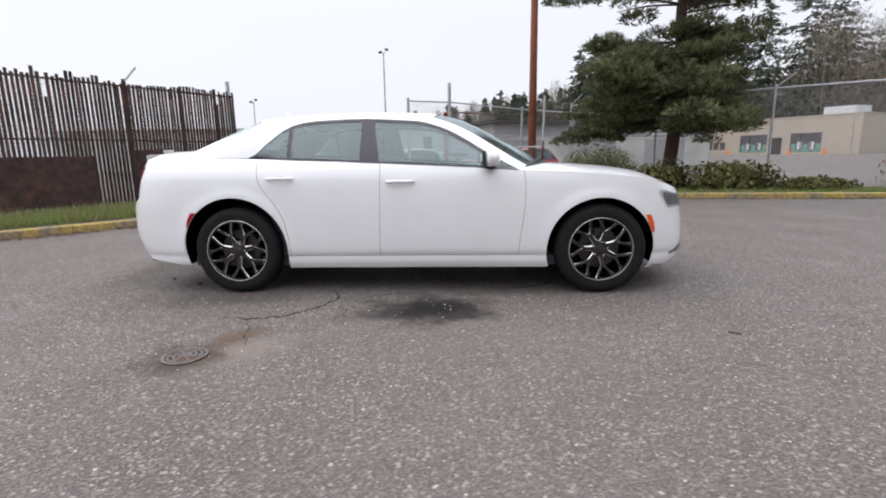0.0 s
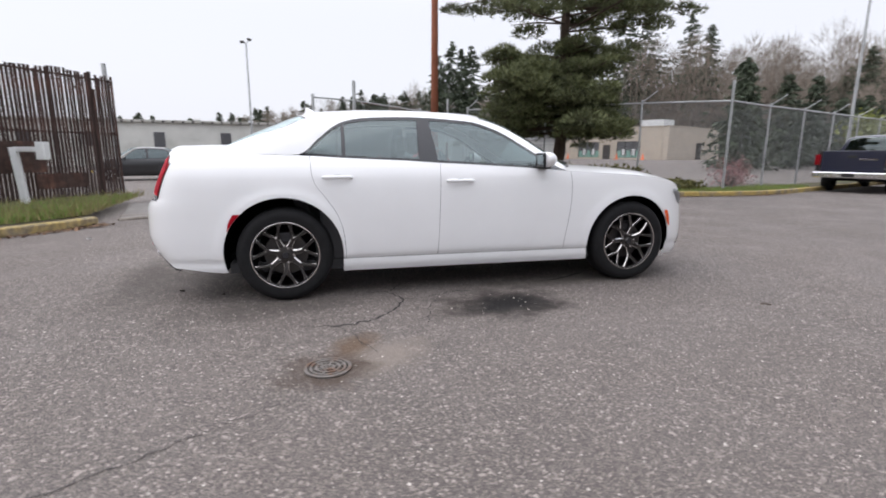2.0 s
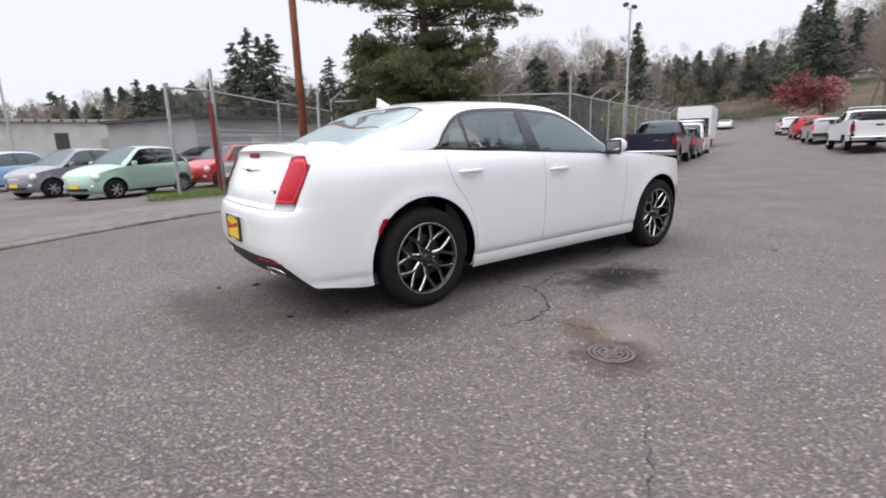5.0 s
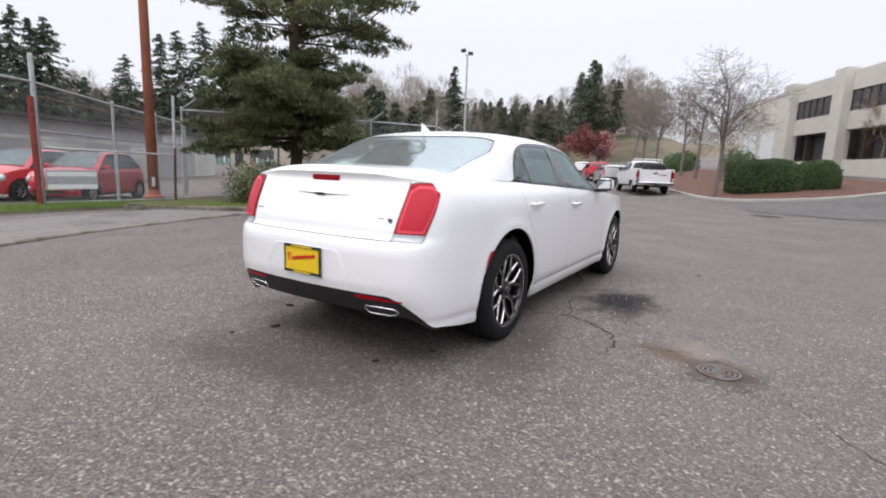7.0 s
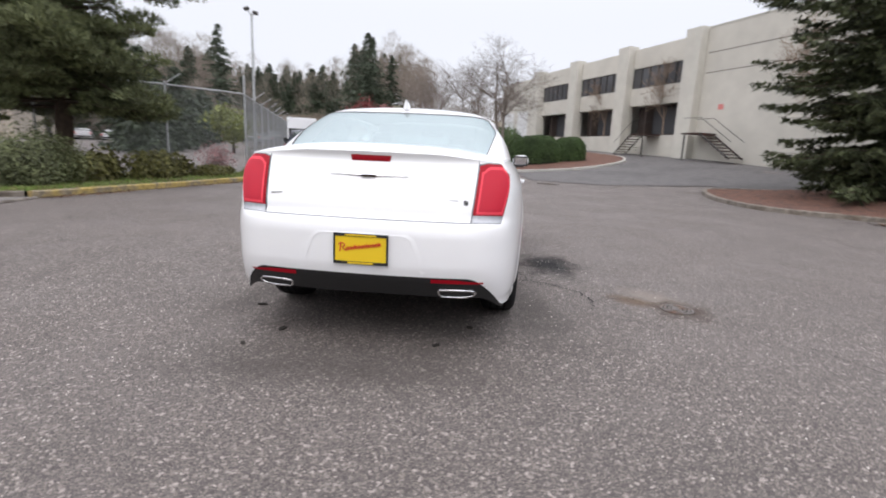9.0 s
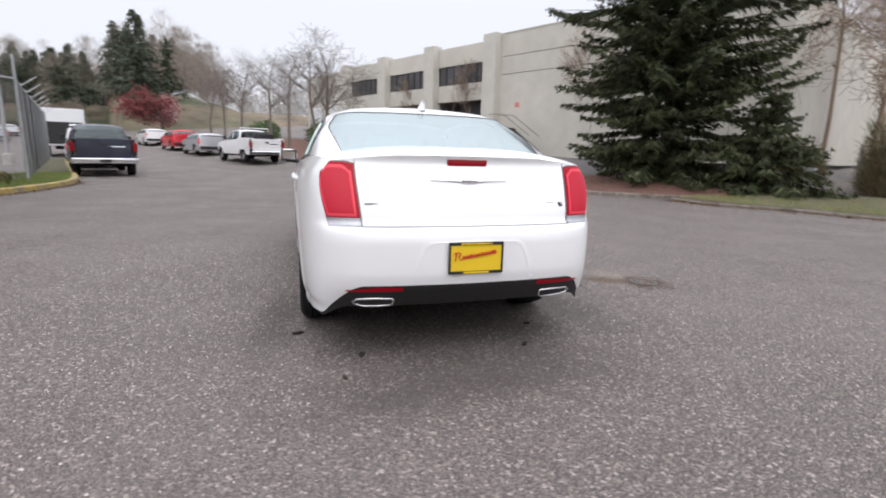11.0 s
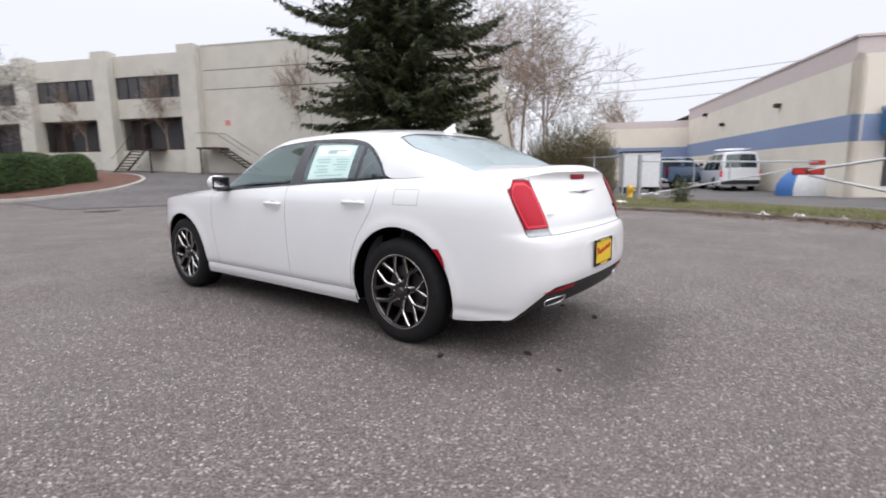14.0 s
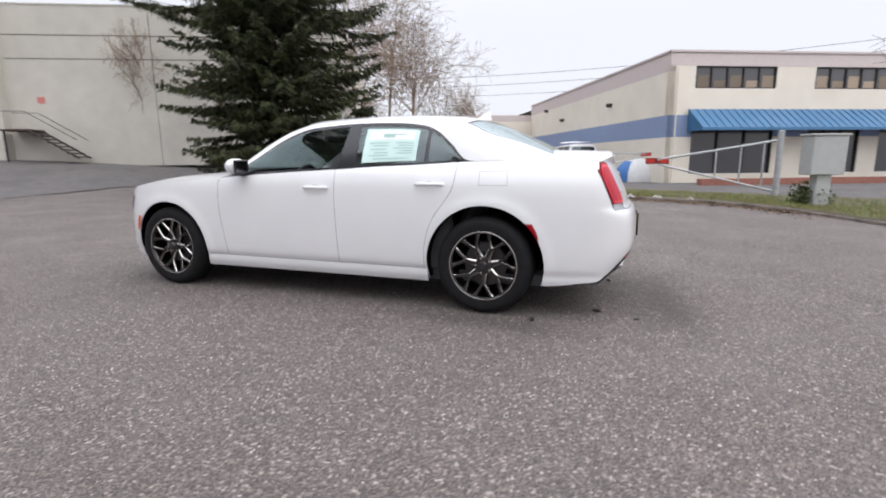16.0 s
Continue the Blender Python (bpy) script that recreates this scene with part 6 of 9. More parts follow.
def flat_patch(name, outline, mat, label, category, lift=0.004, cell=1.0):
    """A thin layer laid over the ground inside an outline."""
    P = [Vector((x, y)) for x, y in outline]
    x0, x1 = min(p.x for p in P), max(p.x for p in P)
    bm = bmesh.new()
    vs = [bm.verts.new((p.x, p.y, 0)) for p in P]
    bm.faces.new(vs)
    bmesh.ops.triangulate(bm, faces=bm.faces[:])
    n = max(1, int((x1 - x0) / cell / 3))
    for _ in range(3 if cell < 3 else 2):
        bmesh.ops.subdivide_edges(bm, edges=[e for e in bm.edges if e.calc_length() > cell], cuts=1, use_grid_fill=True)
    bmesh.ops.triangulate(bm, faces=bm.faces[:])
    for v in bm.verts:
        v.co.z = ground_z(v.co.x, v.co.y) + lift
    ob = part(name, bm, mat, None, smooth=True)
    return tagged(ob, label, category, kind="structure")


flat_patch("driveway_east", [(14.6, -8.8), (15.2, -5.0), (17.2, -2.2), (20.8, -1.6), (21.2, -4.9), (22.8, -6.8), (25.3, -8.35), (29, -8.45), (36, -5.4), (60, 6), (57, 2.5), (34.0, -8.4), (26.8, -11.8), (14.8, -17.3), (13.2, -14.8), (12.8, -11), (13.5, -9.2)], DRIVE, "smooth grey asphalt of the rising driveway", "driveway", 0.02, 2.0)
flat_patch("yard_south", [(-13, -12), (-9.5, -12.2), (-6.2, -13.0), (-3.5, -14.1), (-1, -15.6), (1.5, -17.3), (4.5, -17.8), (14, -26), (8, -40), (-6, -26), (-20, -30), (-22, -14)], DRIVE, "asphalt yard of the cream building", "yard", 0.01, 4.0)


# ---------------------------------------------------------------- buildings
def wall_box(a, along, across, m0, m1, d0, d1, z0, z1):
    """A box in a building's own frame: m along the face, d back from it."""
    v = []
    for z in (z0, z1):
        for d in (d0, d1):
            for m in (m0, m1):
                p = a + along * m + across * d
                v.append((p.x, p.y, z))
    return v, [(0, 2, 3, 1), (4, 5, 7, 6), (0, 1, 5, 4), (2, 6, 7, 3), (0, 4, 6, 2), (1, 3, 7, 5)]


def build_concrete_hall():
    """Long two-storey tilt-up building with pilasters, window bands and dark entrance bays."""
    A = Vector((27.35, -11.76, 0))
    back = -E2
    W = lambda *r: wall_box(A, E1, back, *r)
    hall = empty("concrete_hall", None, "pale concrete two-storey hall with pilasters and dark window bands", "building")
    B0, TOP = 1.0, 8.55
    part("wall", W(-17.4, -1.15, 0.0, 0.3, B0, 8.72), TILT_WALL, hall)
    part("side_wall", W(-17.4, -17.1, 0.3, 30, B0, 8.72), TILT_WALL, hall)
    part("roof", W(-17.1, 25.9, 0.3, 30, 8.0, 8.1), ROOF_DARK, hall)
    part("coping", W(-17.45, -1.25, -0.03, 0.33, 8.72, 8.78), WALL_DARKER, hall)
    for z in (7.33, 6.22):
        part("wall_joint", W(-17.3, -1.3, -0.004, 0.0, z - 0.02, z + 0.02), RECESS, hall)
    for m in (-8.2, -15.4):
        part("wall_joint", W(m - 0.012, m + 0.012, -0.003, 0.0, B0, 8.70), RECESS, hall)
    part("sign", W(-2.90, -2.55, -0.02, 0.0, 4.10, 4.40), material("faded_red_sign", (0.62, 0.22, 0.20), 0.7), hall, "small faded red wall sign")
    bays = [(0.0, 5.05), (6.2, 11.25), (12.4, 17.35), (18.5, 26.2)]
    for i, (m0, m1) in enumerate(bays):
        t = TOP - 0.0
        part("pilaster", W(m0 - 1.15, m0, -0.50, 0.3, B0, 8.80 - 0.04 * i), WALL_DARKER, hall)
        a, b, s = m0 + 0.0, m1, 0.0
        if i < 3:
            part("parapet_panel", W(a, b, s, s + 0.3, 7.25, 8.5), TILT_WALL, hall)
            part("band_panel", W(a, b, s, s + 0.3, 4.75, 5.92), TILT_WALL, hall)
            part("foot_panel", W(a, b, s, s + 0.3, B0, 2.76), TILT_WALL, hall)
            for w0, w1, z0, z1 in ((a + 0.0, a + 0.32, 2.76, 7.25), (b - 0.02, b, 2.76, 7.25)):
                part("jamb", W(w0, w1, s, s + 0.3, z0, z1), TILT_WALL, hall)
            win = part("window_band", W(a + 0.32, b - 0.02, s + 0.12, s + 0.16, 5.92, 7.25), GLASS_BAND, hall, "dark upper window band")
            for q in steps(a + 0.32, b - 0.02, 6):
                part("mullion", W(q - 0.035, q + 0.035, s + 0.06, s + 0.12, 5.92, 7.25), MULLION, win)
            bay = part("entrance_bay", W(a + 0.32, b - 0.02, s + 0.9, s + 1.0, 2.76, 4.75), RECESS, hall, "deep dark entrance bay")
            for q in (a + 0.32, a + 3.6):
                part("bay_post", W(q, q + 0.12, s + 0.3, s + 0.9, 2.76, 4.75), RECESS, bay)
            part("bay_glass", W(a + 0.5, a + 3.5, s + 0.85, s + 0.88, 2.9, 4.65), GLASS_BAND, bay)
        else:
            part("wall", W(a, b, s, s + 0.3, B0 + 0.4, 8.3), TILT_WALL, hall)
            part("side_wall", W(b - 0.3, b, 0.3, 30, B0 + 0.4, 8.3), TILT_WALL, hall)
            for q in (a + 1.6, a + 4.6):
                part("loading_door", W(q, q + 2.2, s - 0.02, s + 0.02, 1.9, 5.3), WHITE_METAL, hall, "white loading door")
    # outside stairs with railings
    for m, w, flip in ((-4.9, 2.2, 1), (3.0, 1.6, -1)):
        st = empty("outside_stairs", None, "dark steel stairs up to a landing by the wall", "stairs")
        n = 8
        for k in range(n):
            q = m + (w * k / n) if flip > 0 else m + w - (w * k / n)
            part("tread", W(min(q, q + w / n * flip), max(q, q + w / n * flip), -1.3, -0.35, 1.42 + 0.17 * k, 1.47 + 0.17 * k), RUST_DARK, st)
        def pt(mm, d, z):
            p = A + E1 * mm + back * d
            return (p.x, p.y, z)
        e0, e1 = (m, m + w) if flip > 0 else (m + w, m)
        for d in (-1.3, -0.36):
            part("handrail", pipe([pt(e0, d, 2.25), pt(e1, d, 3.6), pt(e1 + 1.2 * flip, d, 3.6)], 0.017, 6), MULLION, st)
            part("stringer", pipe([pt(e0, d, 1.38), pt(e1, d, 2.76)], 0.045, 6), MULLION, st)
        part("landing", W(min(e1, e1 + 1.3 * flip), max(e1, e1 + 1.3 * flip), -1.3, -0.02, 2.70, 2.78), RUST_DARK, st)
        part("landing_leg", rod(pt(e1 + 1.1 * flip, -1.2, 1.2), pt(e1 + 1.1 * flip, -1.2, 2.7), 0.05, n=6), MULLION, st)
    return hall


build_concrete_hall()


def build_cream_hall():
    """Two-storey cream building with a blue band, a blue metal awning and a wing behind."""
    C = Vector((-4.42, -20.5, 0))
    F = -E1       # along the front, away from the corner
    S = -E2       # along the side, away from the street
    hall = empty("cream_hall", None, "cream two-storey hall with a blue stripe and blue metal awning", "building")
    front = lambda m0, m1, d0, d1, z0, z1: wall_box(C, F, S, m0, m1, d0, d1, z0, z1)
    side = lambda m0, m1, d0, d1, z0, z1: wall_box(C, S, F, m0, m1, d0, d1, z0, z1)
    # front wall with real openings
    T = 5.75
    rows = [(0.0, 0.45), (0.45, 2.75), (2.75, 4.22), (4.22, 5.2), (5.2, T)]
    lower = [(1.2, 5.2), (6.9, 9.6), (10.6, 14.5)]
    upper = [(1.2, 5.1), (7.0, 10.95), (12.75, 16.5)]
    L = 30.0
    part("wall_foot", front(0, L, 0, 0.25, 0.0, 0.42), CREAM, hall)
    def row(name, holes, z0, z1, mat):
        e = [0.0] + [q for h in holes for q in h] + [L]
        for a, b in zip(e[::2], e[1::2]):
            part(name, front(a, b, 0, 0.25, z0, z1), mat, hall)
    row("wall", lower, 0.42, 2.08, CREAM)
    row("blue_band", [(1.2, 5.2), (6.9, 9.6), (10.6, 14.5)], 2.08, 3.05, BLUE_BAND)
    part("wall", front(0, L, 0, 0.25, 3.05, 4.22), CREAM, hall)
    row("wall", upper, 4.22, 5.18, CREAM)
    part("top_band", front(0, L, -0.004, 0.25, 5.18, T), PINKISH, hall)
    part("coping", front(-0.06, L, -0.06, 0.3, T, T + 0.09), PINKISH, hall)
    part("side_wall", side(0.0, 22.6, 0.001, 0.25, 0.0, 2.08), CREAM, hall)
    part("side_blue_band", side(0.0, 22.6, -0.002, 0.25, 2.08, 3.05), BLUE_BAND, hall)
    part("side_wall", side(0.0, 22.6, 0.0, 0.25, 3.05, 4.95), CREAM, hall)
    part("side_top_band", side(0.0, 22.6, -0.003, 0.25, 4.95, T), PINKISH, hall)
    part("coping", side(0.0, 22.6, -0.06, 0.3, T, T + 0.09), PINKISH, hall)
    part("roof", front(0.2, L, 0.25, 30, T - 0.35, T - 0.25), ROOF_DARK, hall)
    # wing at the far end of the side wall
    part("wing_wall", side(22.6, 22.9, -7.0, 0.0, 0.0, 4.45), CREAM, hall)
    part("wing_band", side(22.597, 22.9, -7.0, 0.0, 4.45, 5.0), PINKISH, hall)
    part("wing_blue", side(22.596, 22.9, -7.0, 0.0, 2.08, 2.9), BLUE_BAND, hall)
    part("wing_end", side(22.9, 40.0, -7.0, -6.75, 0.0, 5.0), CREAM, hall)
    part("pipe", pipe([tuple(C + F * 0.35 - S * 0.06 + Vector((0, 0, z))) for z in (0.1, 5.1)], 0.03, 6), CREAM, hall)
    for m, z in ((14.0, 3.9), (6.0, 4.1), (17.8, 4.9)):
        p = C + S * m - F * 0.12
        part("wall_lamp", moved(box(-0.12, 0.12, -0.15, 0.15, -0.1, 0.1, 0.03), pose(p.x, p.y, z, 0, 0, -65)), MULLION, hall)
    for a, b in upper:
        w = part("window", front(a, b, 0.12, 0.15, 4.22, 5.18), GLASS_BAND, hall, "dark office window row")
        part("frame", join(front(a, b, 0.05, 0.12, 4.22, 4.27), front(a, b, 0.05, 0.12, 5.13, 5.18)), MULLION, w)
        n = 5
        for q in steps(a + 0.03, b - 0.03, n):
            part("mullion", front(q - 0.03, q + 0.03, 0.05, 0.12, 4.27, 5.13), MULLION, w)
        for k in range(n):
            q = a + (b - a) * (k + 0.2) / n
            part("blind", front(q, q + 0.55, 0.110, 0.119, 4.28, 4.28 + (0.30 if k % 2 else 0.52)), BLIND, w)
    for a, b in lower:
        w = part("shop_window", front(a, b, 0.15, 0.18, 0.42, 2.75), GLASS_BAND, hall, "dark ground-floor glazing")
        for q in steps(a, b, 3):
            part("mullion", front(q - 0.04, q + 0.04, 0.06, 0.15, 0.42, 2.75), MULLION, w)
    # awning: sloped metal sheet with standing ribs
    def aw(m, k):
        p = C + F * m + S * (-0.05 - 1.15 * k)
        return (p.x, p.y, 3.30 - 0.86 * k)
    awn = part("awning", sheet(aw, steps(0.95, 24, 12), [0, 1]), AWNING, hall, "sloping blue standing-seam metal awning")
    for m in steps(0.95, 24, 64):
        part("seam", pipe([Vector(aw(m, 0)) + Vector((0, 0, 0.02)), Vector(aw(m, 1)) + Vector((0, 0, 0.02))], 0.022, 4), AWNING, awn)
    def cheek(m):
        return [aw(m, 0), aw(m, 1), (Vector(aw(m, 1)) - Vector((0, 0, 0.12)))[:], (Vector(aw(m, 0)) - Vector((0, 0, 0.98)))[:]]
    part("cheek", (cheek(0.95), [(0, 1, 2, 3)]), AWNING, awn)
    part("fascia", sheet(lambda m, k: (aw(m, 1)[0], aw(m, 1)[1], aw(m, 1)[2] - 0.12 * k), steps(0.95, 24, 6), [0, 1]), AWNING, awn)
    # low planter wall in front
    part("planter", front(0.3, 20, -2.4, -2.1, 0.0, 0.28), material("red_brick_planter", (0.28, 0.12, 0.09), 0.9, vary=0.2, scale=10), hall)
    return hall


build_cream_hall()


CONE_ORANGE = material("orange_cone", (0.75, 0.16, 0.05), 0.6)


def build_beige_shop():
    """Low beige block building over the lot: its near corner, a front with two posterised windows and a plain side."""
    A = Vector((38.5, 46.0, 0))
    W = lambda *r: wall_box(A, E2, E1, *r)
    z, T, far, deep = -0.1, 4.4, 27.0, 13.9
    shop = empty("beige_shop", None, "low beige block building with dark postered windows", "building")
    holes = [(3.5, 6.7), (9.3, 12.6)]
    for a, b in ((0.0, 3.5), (6.7, 9.3), (12.6, far)):
        part("wall", W(a, b, 0, 0.3, z, T), BEIGE, shop)
    for a, b in holes:
        part("wall", W(a, b, 0, 0.3, 2.75, T), BEIGE, shop)
        part("wall", W(a, b, 0, 0.3, z, 0.75), BEIGE, shop)
        w = part("shop_window", W(a, b, 0.12, 0.16, 0.75, 2.75), GLASS_BAND, shop, "dark shop window with pale and green posters")
        for k in range(5):
            q = a + (b - a) * (k + 0.15) / 5
            part("poster", W(q, q + 0.45, 0.100, 0.118, 1.05, 1.62 + 0.2 * (k % 2)), WHITE_METAL if k % 2 else POSTER, w)
        part("poster_strip", W(a + 0.15, b - 0.15, 0.100, 0.117, 0.80, 1.02), POSTER, w, "green strip along the window's foot")
        for q in steps(a, b, 3):
            part("mullion", W(q - 0.04, q + 0.04, 0.06, 0.118, 0.75, 2.75), MULLION, w)
    part("side_wall", W(0, 0.3, 0.3, deep, z, T), BEIGE, shop)
    part("end_wall", W(far - 0.3, far, 0.3, deep, z, T), BEIGE, shop)
    part("pilaster", W(0.7, 0.95, -0.06, 0.0, z, T), BEIGE, shop)
    part("coping", W(-0.06, far + 0.06, -0.06, 0.34, T, T + 0.12), BEIGE, shop)
    part("coping", W(-0.06, 0.34, 0.34, deep, T, T + 0.12), BEIGE, shop)
    part("roof_unit", W(1.6, 4.6, 1.6, 4.2, T - 0.25, T + 0.95), WHITE_METAL, shop)
    part("door", W(7.6, 8.7, -0.03, 0.0, z, 2.35), MULLION, shop, "dark grey door")
    part("door", W(17.7, 19.0, -0.03, 0.0, z, 2.2), material("teal_door", (0.04, 0.18, 0.15), 0.5), shop, "teal-green door")
    part("side_door", W(-0.03, 0.0, 7.2, 8.6, z, 2.6), MULLION, shop, "dark door in the side wall")
    part("porch_roof", W(17.3, 19.6, -0.9, 0.0, 2.5, 2.75), ROOF_DARK, shop)
    for q in (14.6, 15.5, 16.4, 20.6, 21.8):
        part("small_window", W(q, q + 0.7, -0.02, 0.0, 1.1, 2.0), GLASS_BAND, shop)
    board = part("sign", W(15.9, 19.8, -0.06, 0.0, 3.2, 4.0), WHITE_METAL, shop, "white sign board with illegible lettering")
    part("lettering", W(16.3, 19.4, -0.07, -0.06, 3.45, 3.75), MULLION, board)
    part("roof", W(0.3, far - 0.3, 0.3, deep, T - 0.3, T - 0.2), ROOF_DARK, shop)
    # orange cones on the lot before the front
    for m, d in ((2.2, -1.5), (5.4, -2.0), (13.0, -1.6), (16.6, -2.0)):
        p = A + E2 * m + E1 * d
        cone = empty("traffic_cone", pose(p.x, p.y, ground_z(p.x, p.y)), "orange traffic cone on the lot", "traffic cone", group="cones before the shop")
        part("cone", lathe([(0.17, 0.04), (0.04, 0.72), (0.0, 0.73)], 12, "z"), CONE_ORANGE, cone, smooth=True)
        part("base", box(-0.2, 0.2, -0.2, 0.2, 0.0, 0.04), CONE_ORANGE, cone)




build_beige_shop()


def build_lot_sheds():
    """Grey shed behind the fence and a long pale shed far across the lot."""
    A = Vector((1.9, 24.6, 0))
    W = lambda *r: wall_box(A, E1, E2, *r)
    shed = empty("grey_shed", None, "low grey shed with a dark roof edge across the lot", "building")
    part("wall", W(0, 17.5, 0, 0.3, -0.4, 2.85), GREY_WALL, shed)
    part("side_wall", W(0, 0.3, 0.3, 8, -0.4, 2.85), GREY_WALL, shed)
    part("roof", W(-0.4, 17.9, -0.4, 8, 2.85, 3.02), ROOF_DARK, shed)
    part("pale_band", W(0, 17.5, -0.02, 0.0, 1.9, 2.05), PALE_WALL, shed)
    for m in (3.5, 9.0, 15.0):
        part("door", W(m, m + 2.4, -0.03, 0.0, -0.3, 1.85), PALE_WALL, shed)
    part("sign", W(11.8, 14.0, -0.05, -0.02, 2.2, 2.7), WHITE_METAL, shed)
    B = Vector((-40.0, 42.5, 0))
    V = lambda *r: wall_box(B, Vector((math.cos(radians(6)), math.sin(radians(6)), 0)), Vector((-math.sin(radians(6)), math.cos(radians(6)), 0)), *r)
    sh2 = empty("pale_shed", None, "long pale weathered shed with small dark windows", "building")
    part("wall", V(0, 46, 0, 0.3, -0.4, 3.75), PALE_WALL, sh2)
    part("roof_edge", V(-0.3, 46.3, -0.25, 8, 3.75, 3.95), CONCRETE, sh2)
    for i, m in enumerate(steps(-0.2, 46.2, 58)):
        part("rafter_end", V(m - 0.08, m + 0.08, -0.34, -0.25, 3.70, 3.90), ROOF_DARK, sh2)
    for m in (14.5, 19.0, 24.5, 30.0, 36.0):
        part("window", V(m, m + 0.9, -0.03, 0.02, 1.6, 2.9), GLASS_BAND, sh2)
    part("door", V(39, 42, -0.03, 0.02, -0.3, 2.4), GREY_WALL, sh2)


build_lot_sheds()


# ---------------------------------------------------------------- fences
def chain_mesh(p, q, z0, z1, pitch=0.075, r=0.0022):
    """Woven wire between two posts: two sets of slanting wires."""
    p, q = Vector((p[0], p[1], 0)), Vector((q[0], q[1], 0))
    L, d = (q - p).length, (q - p).normalized()
    n = Vector((-d.y, d.x, 0))
    h = z1 - z0
    v, f = [], []
    for lean in (1, -1):
        k = -h
        while k < L:
            a, b = (k, k + h)
            za, zb = (z0, z1) if lean > 0 else (z1, z0)
            lo, hi = max(0.0, a), min(L, b)
            if hi - lo > 0.02:
                ta, tb = (lo - a) / h, (hi - a) / h
                A, B = p + d * lo + Vector((0, 0, za + (zb - za) * ta)), p + d * hi + Vector((0, 0, za + (zb - za) * tb))
                u = Vector((0, 0, r)) + d * (-lean * 0.0)
                i = len(v)
                v += [A + u, A - u, A + n * r * lean, B + u, B - u, B + n * r * lean]
                f += [(i, i + 1, i + 4, i + 3), (i + 1, i + 2, i + 5, i + 4), (i + 2, i, i + 3, i + 5)]
            k += pitch
    return v, f


WIRE = material("dull_fence_wire", (0.30, 0.31, 0.32), 0.6, metal=0.4, vary=0.1)


def chain_fence(name, posts, height, label, post_r=0.03, rail=True, arms=False, mid=False, pitch=0.075, wire_r=0.0022, tall=()):
    """Posts, rails and wire; posts are (x, y) places."""
    root = empty(name, None, label, "fence")
    for i, (x, y) in enumerate(posts):
        g = ground_z(x, y)
        h = height + (0.50 if i in tall else 0.0)
        po = part("post", rod((x, y, g - 0.1), (x, y, g + h + 0.06), post_r * (1.25 if i in tall else 1.0), n=8), GALV, root)
        part("post_cap", lathe([(post_r * 1.2, 0), (post_r * 1.1, 0.03), (0, 0.05)], 8, "z"), GALV, po, at=pose(x, y, g + h + 0.05))
        if arms and i not in tall:
            part("barb_arm", rod((x, y, g + height + 0.02), (x + 0.28, y - 0.32, g + height + 0.34), 0.018, n=5), GALV, po)
        if i + 1 < len(posts):
            x2, y2 = posts[i + 1]
            g2 = ground_z(x2, y2)
            if rail:
                part("top_rail", rod((x, y, g + height), (x2, y2, g2 + height), 0.024, n=6), GALV, root)
            if mid:
                part("mid_rail", rod((x, y, g + height * 0.5), (x2, y2, g2 + height * 0.5), 0.02, n=6), GALV, root)
            part("wire_mesh", chain_mesh((x, y), (x2, y2), min(g, g2) + 0.05, min(g, g2) + height, pitch, wire_r), WIRE, root)
    return root


# east fence: from behind the pine round the corner and along the street
along = [(10.75 + 0.94 * k, 7.78 + 0.342 * k) for k in (2.4, 5.0, 7.6, 10.2, 12.8, 15.4, 18.0, 20.6)]
chain_fence("chain_link_fence", [(3.9, 12.4), (6.2, 10.9), (8.52, 8.98), (10.62, 7.68)] + along, 2.72, "tall galvanised chain-link fence at the street corner", arms=True, tall=(3,), pitch=0.07, wire_r=0.0032)
# gate fence by the lot
gatef = chain_fence("chain_link_fence", [(-1.37, 10.36), (-0.15, 11.02), (2.33, 13.1), (4.55, 15.1), (6.8, 17.2)], 2.74, "galvanised chain-link lot fence", post_r=0.042, tall=(1,), pitch=0.07, wire_r=0.0026)
part("middle_rail", rod((-0.15, 11.02, 1.72), (6.8, 17.2, 1.72), 0.024, n=6), GALV, gatef)
part("rusty_rail", rod((-0.10, 11.08, 2.44), (6.8, 17.2, 2.44), 0.025, n=6), RUST, gatef)
part("rusty_post", rod((-0.27, 10.86, -0.1), (-0.27, 10.86, 2.42), 0.060, n=8), material("red_rust_post", (0.20, 0.035, 0.025), 0.8, vary=0.3, scale=12), gatef)
low = empty("low_fence", None, "low wire fence panel with a rusty end post", "fence")
part("post", rod((2.72, 10.85, 0.0), (2.76, 10.83, 1.5), 0.034, n=8), RUST, low, "thin rusty end post")
part("post", rod((2.755, 10.85, 1.3), (2.78, 10.84, 2.85), 0.038, n=8), GALV, low)
part("rail", rod((-0.13, 10.96, 1.36), (2.74, 10.85, 1.32), 0.024, n=6), GALV, low)
part("rail", rod((-0.13, 10.96, 0.16), (2.74, 10.85, 0.16), 0.018, n=6), GALV, low)
part("middle_post", rod((1.35, 10.9, 0.0), (1.35, 10.9, 1.34), 0.03, n=8), GALV, low)
part("wire_mesh", chain_mesh((-0.13, 10.96), (2.74, 10.85), 0.16, 1.34, 0.07, 0.0026), WIRE, low)
part("notice_board", moved(box(-0.50, 0.50, -0.012, 0.012, -0.22, 0.22, 0.005), pose(0.38, 10.86, 0.66, 0, 0, -2)), material("grey_notice", (0.34, 0.35, 0.35), 0.6, vary=0.1), low, "weathered grey notice on the fence")
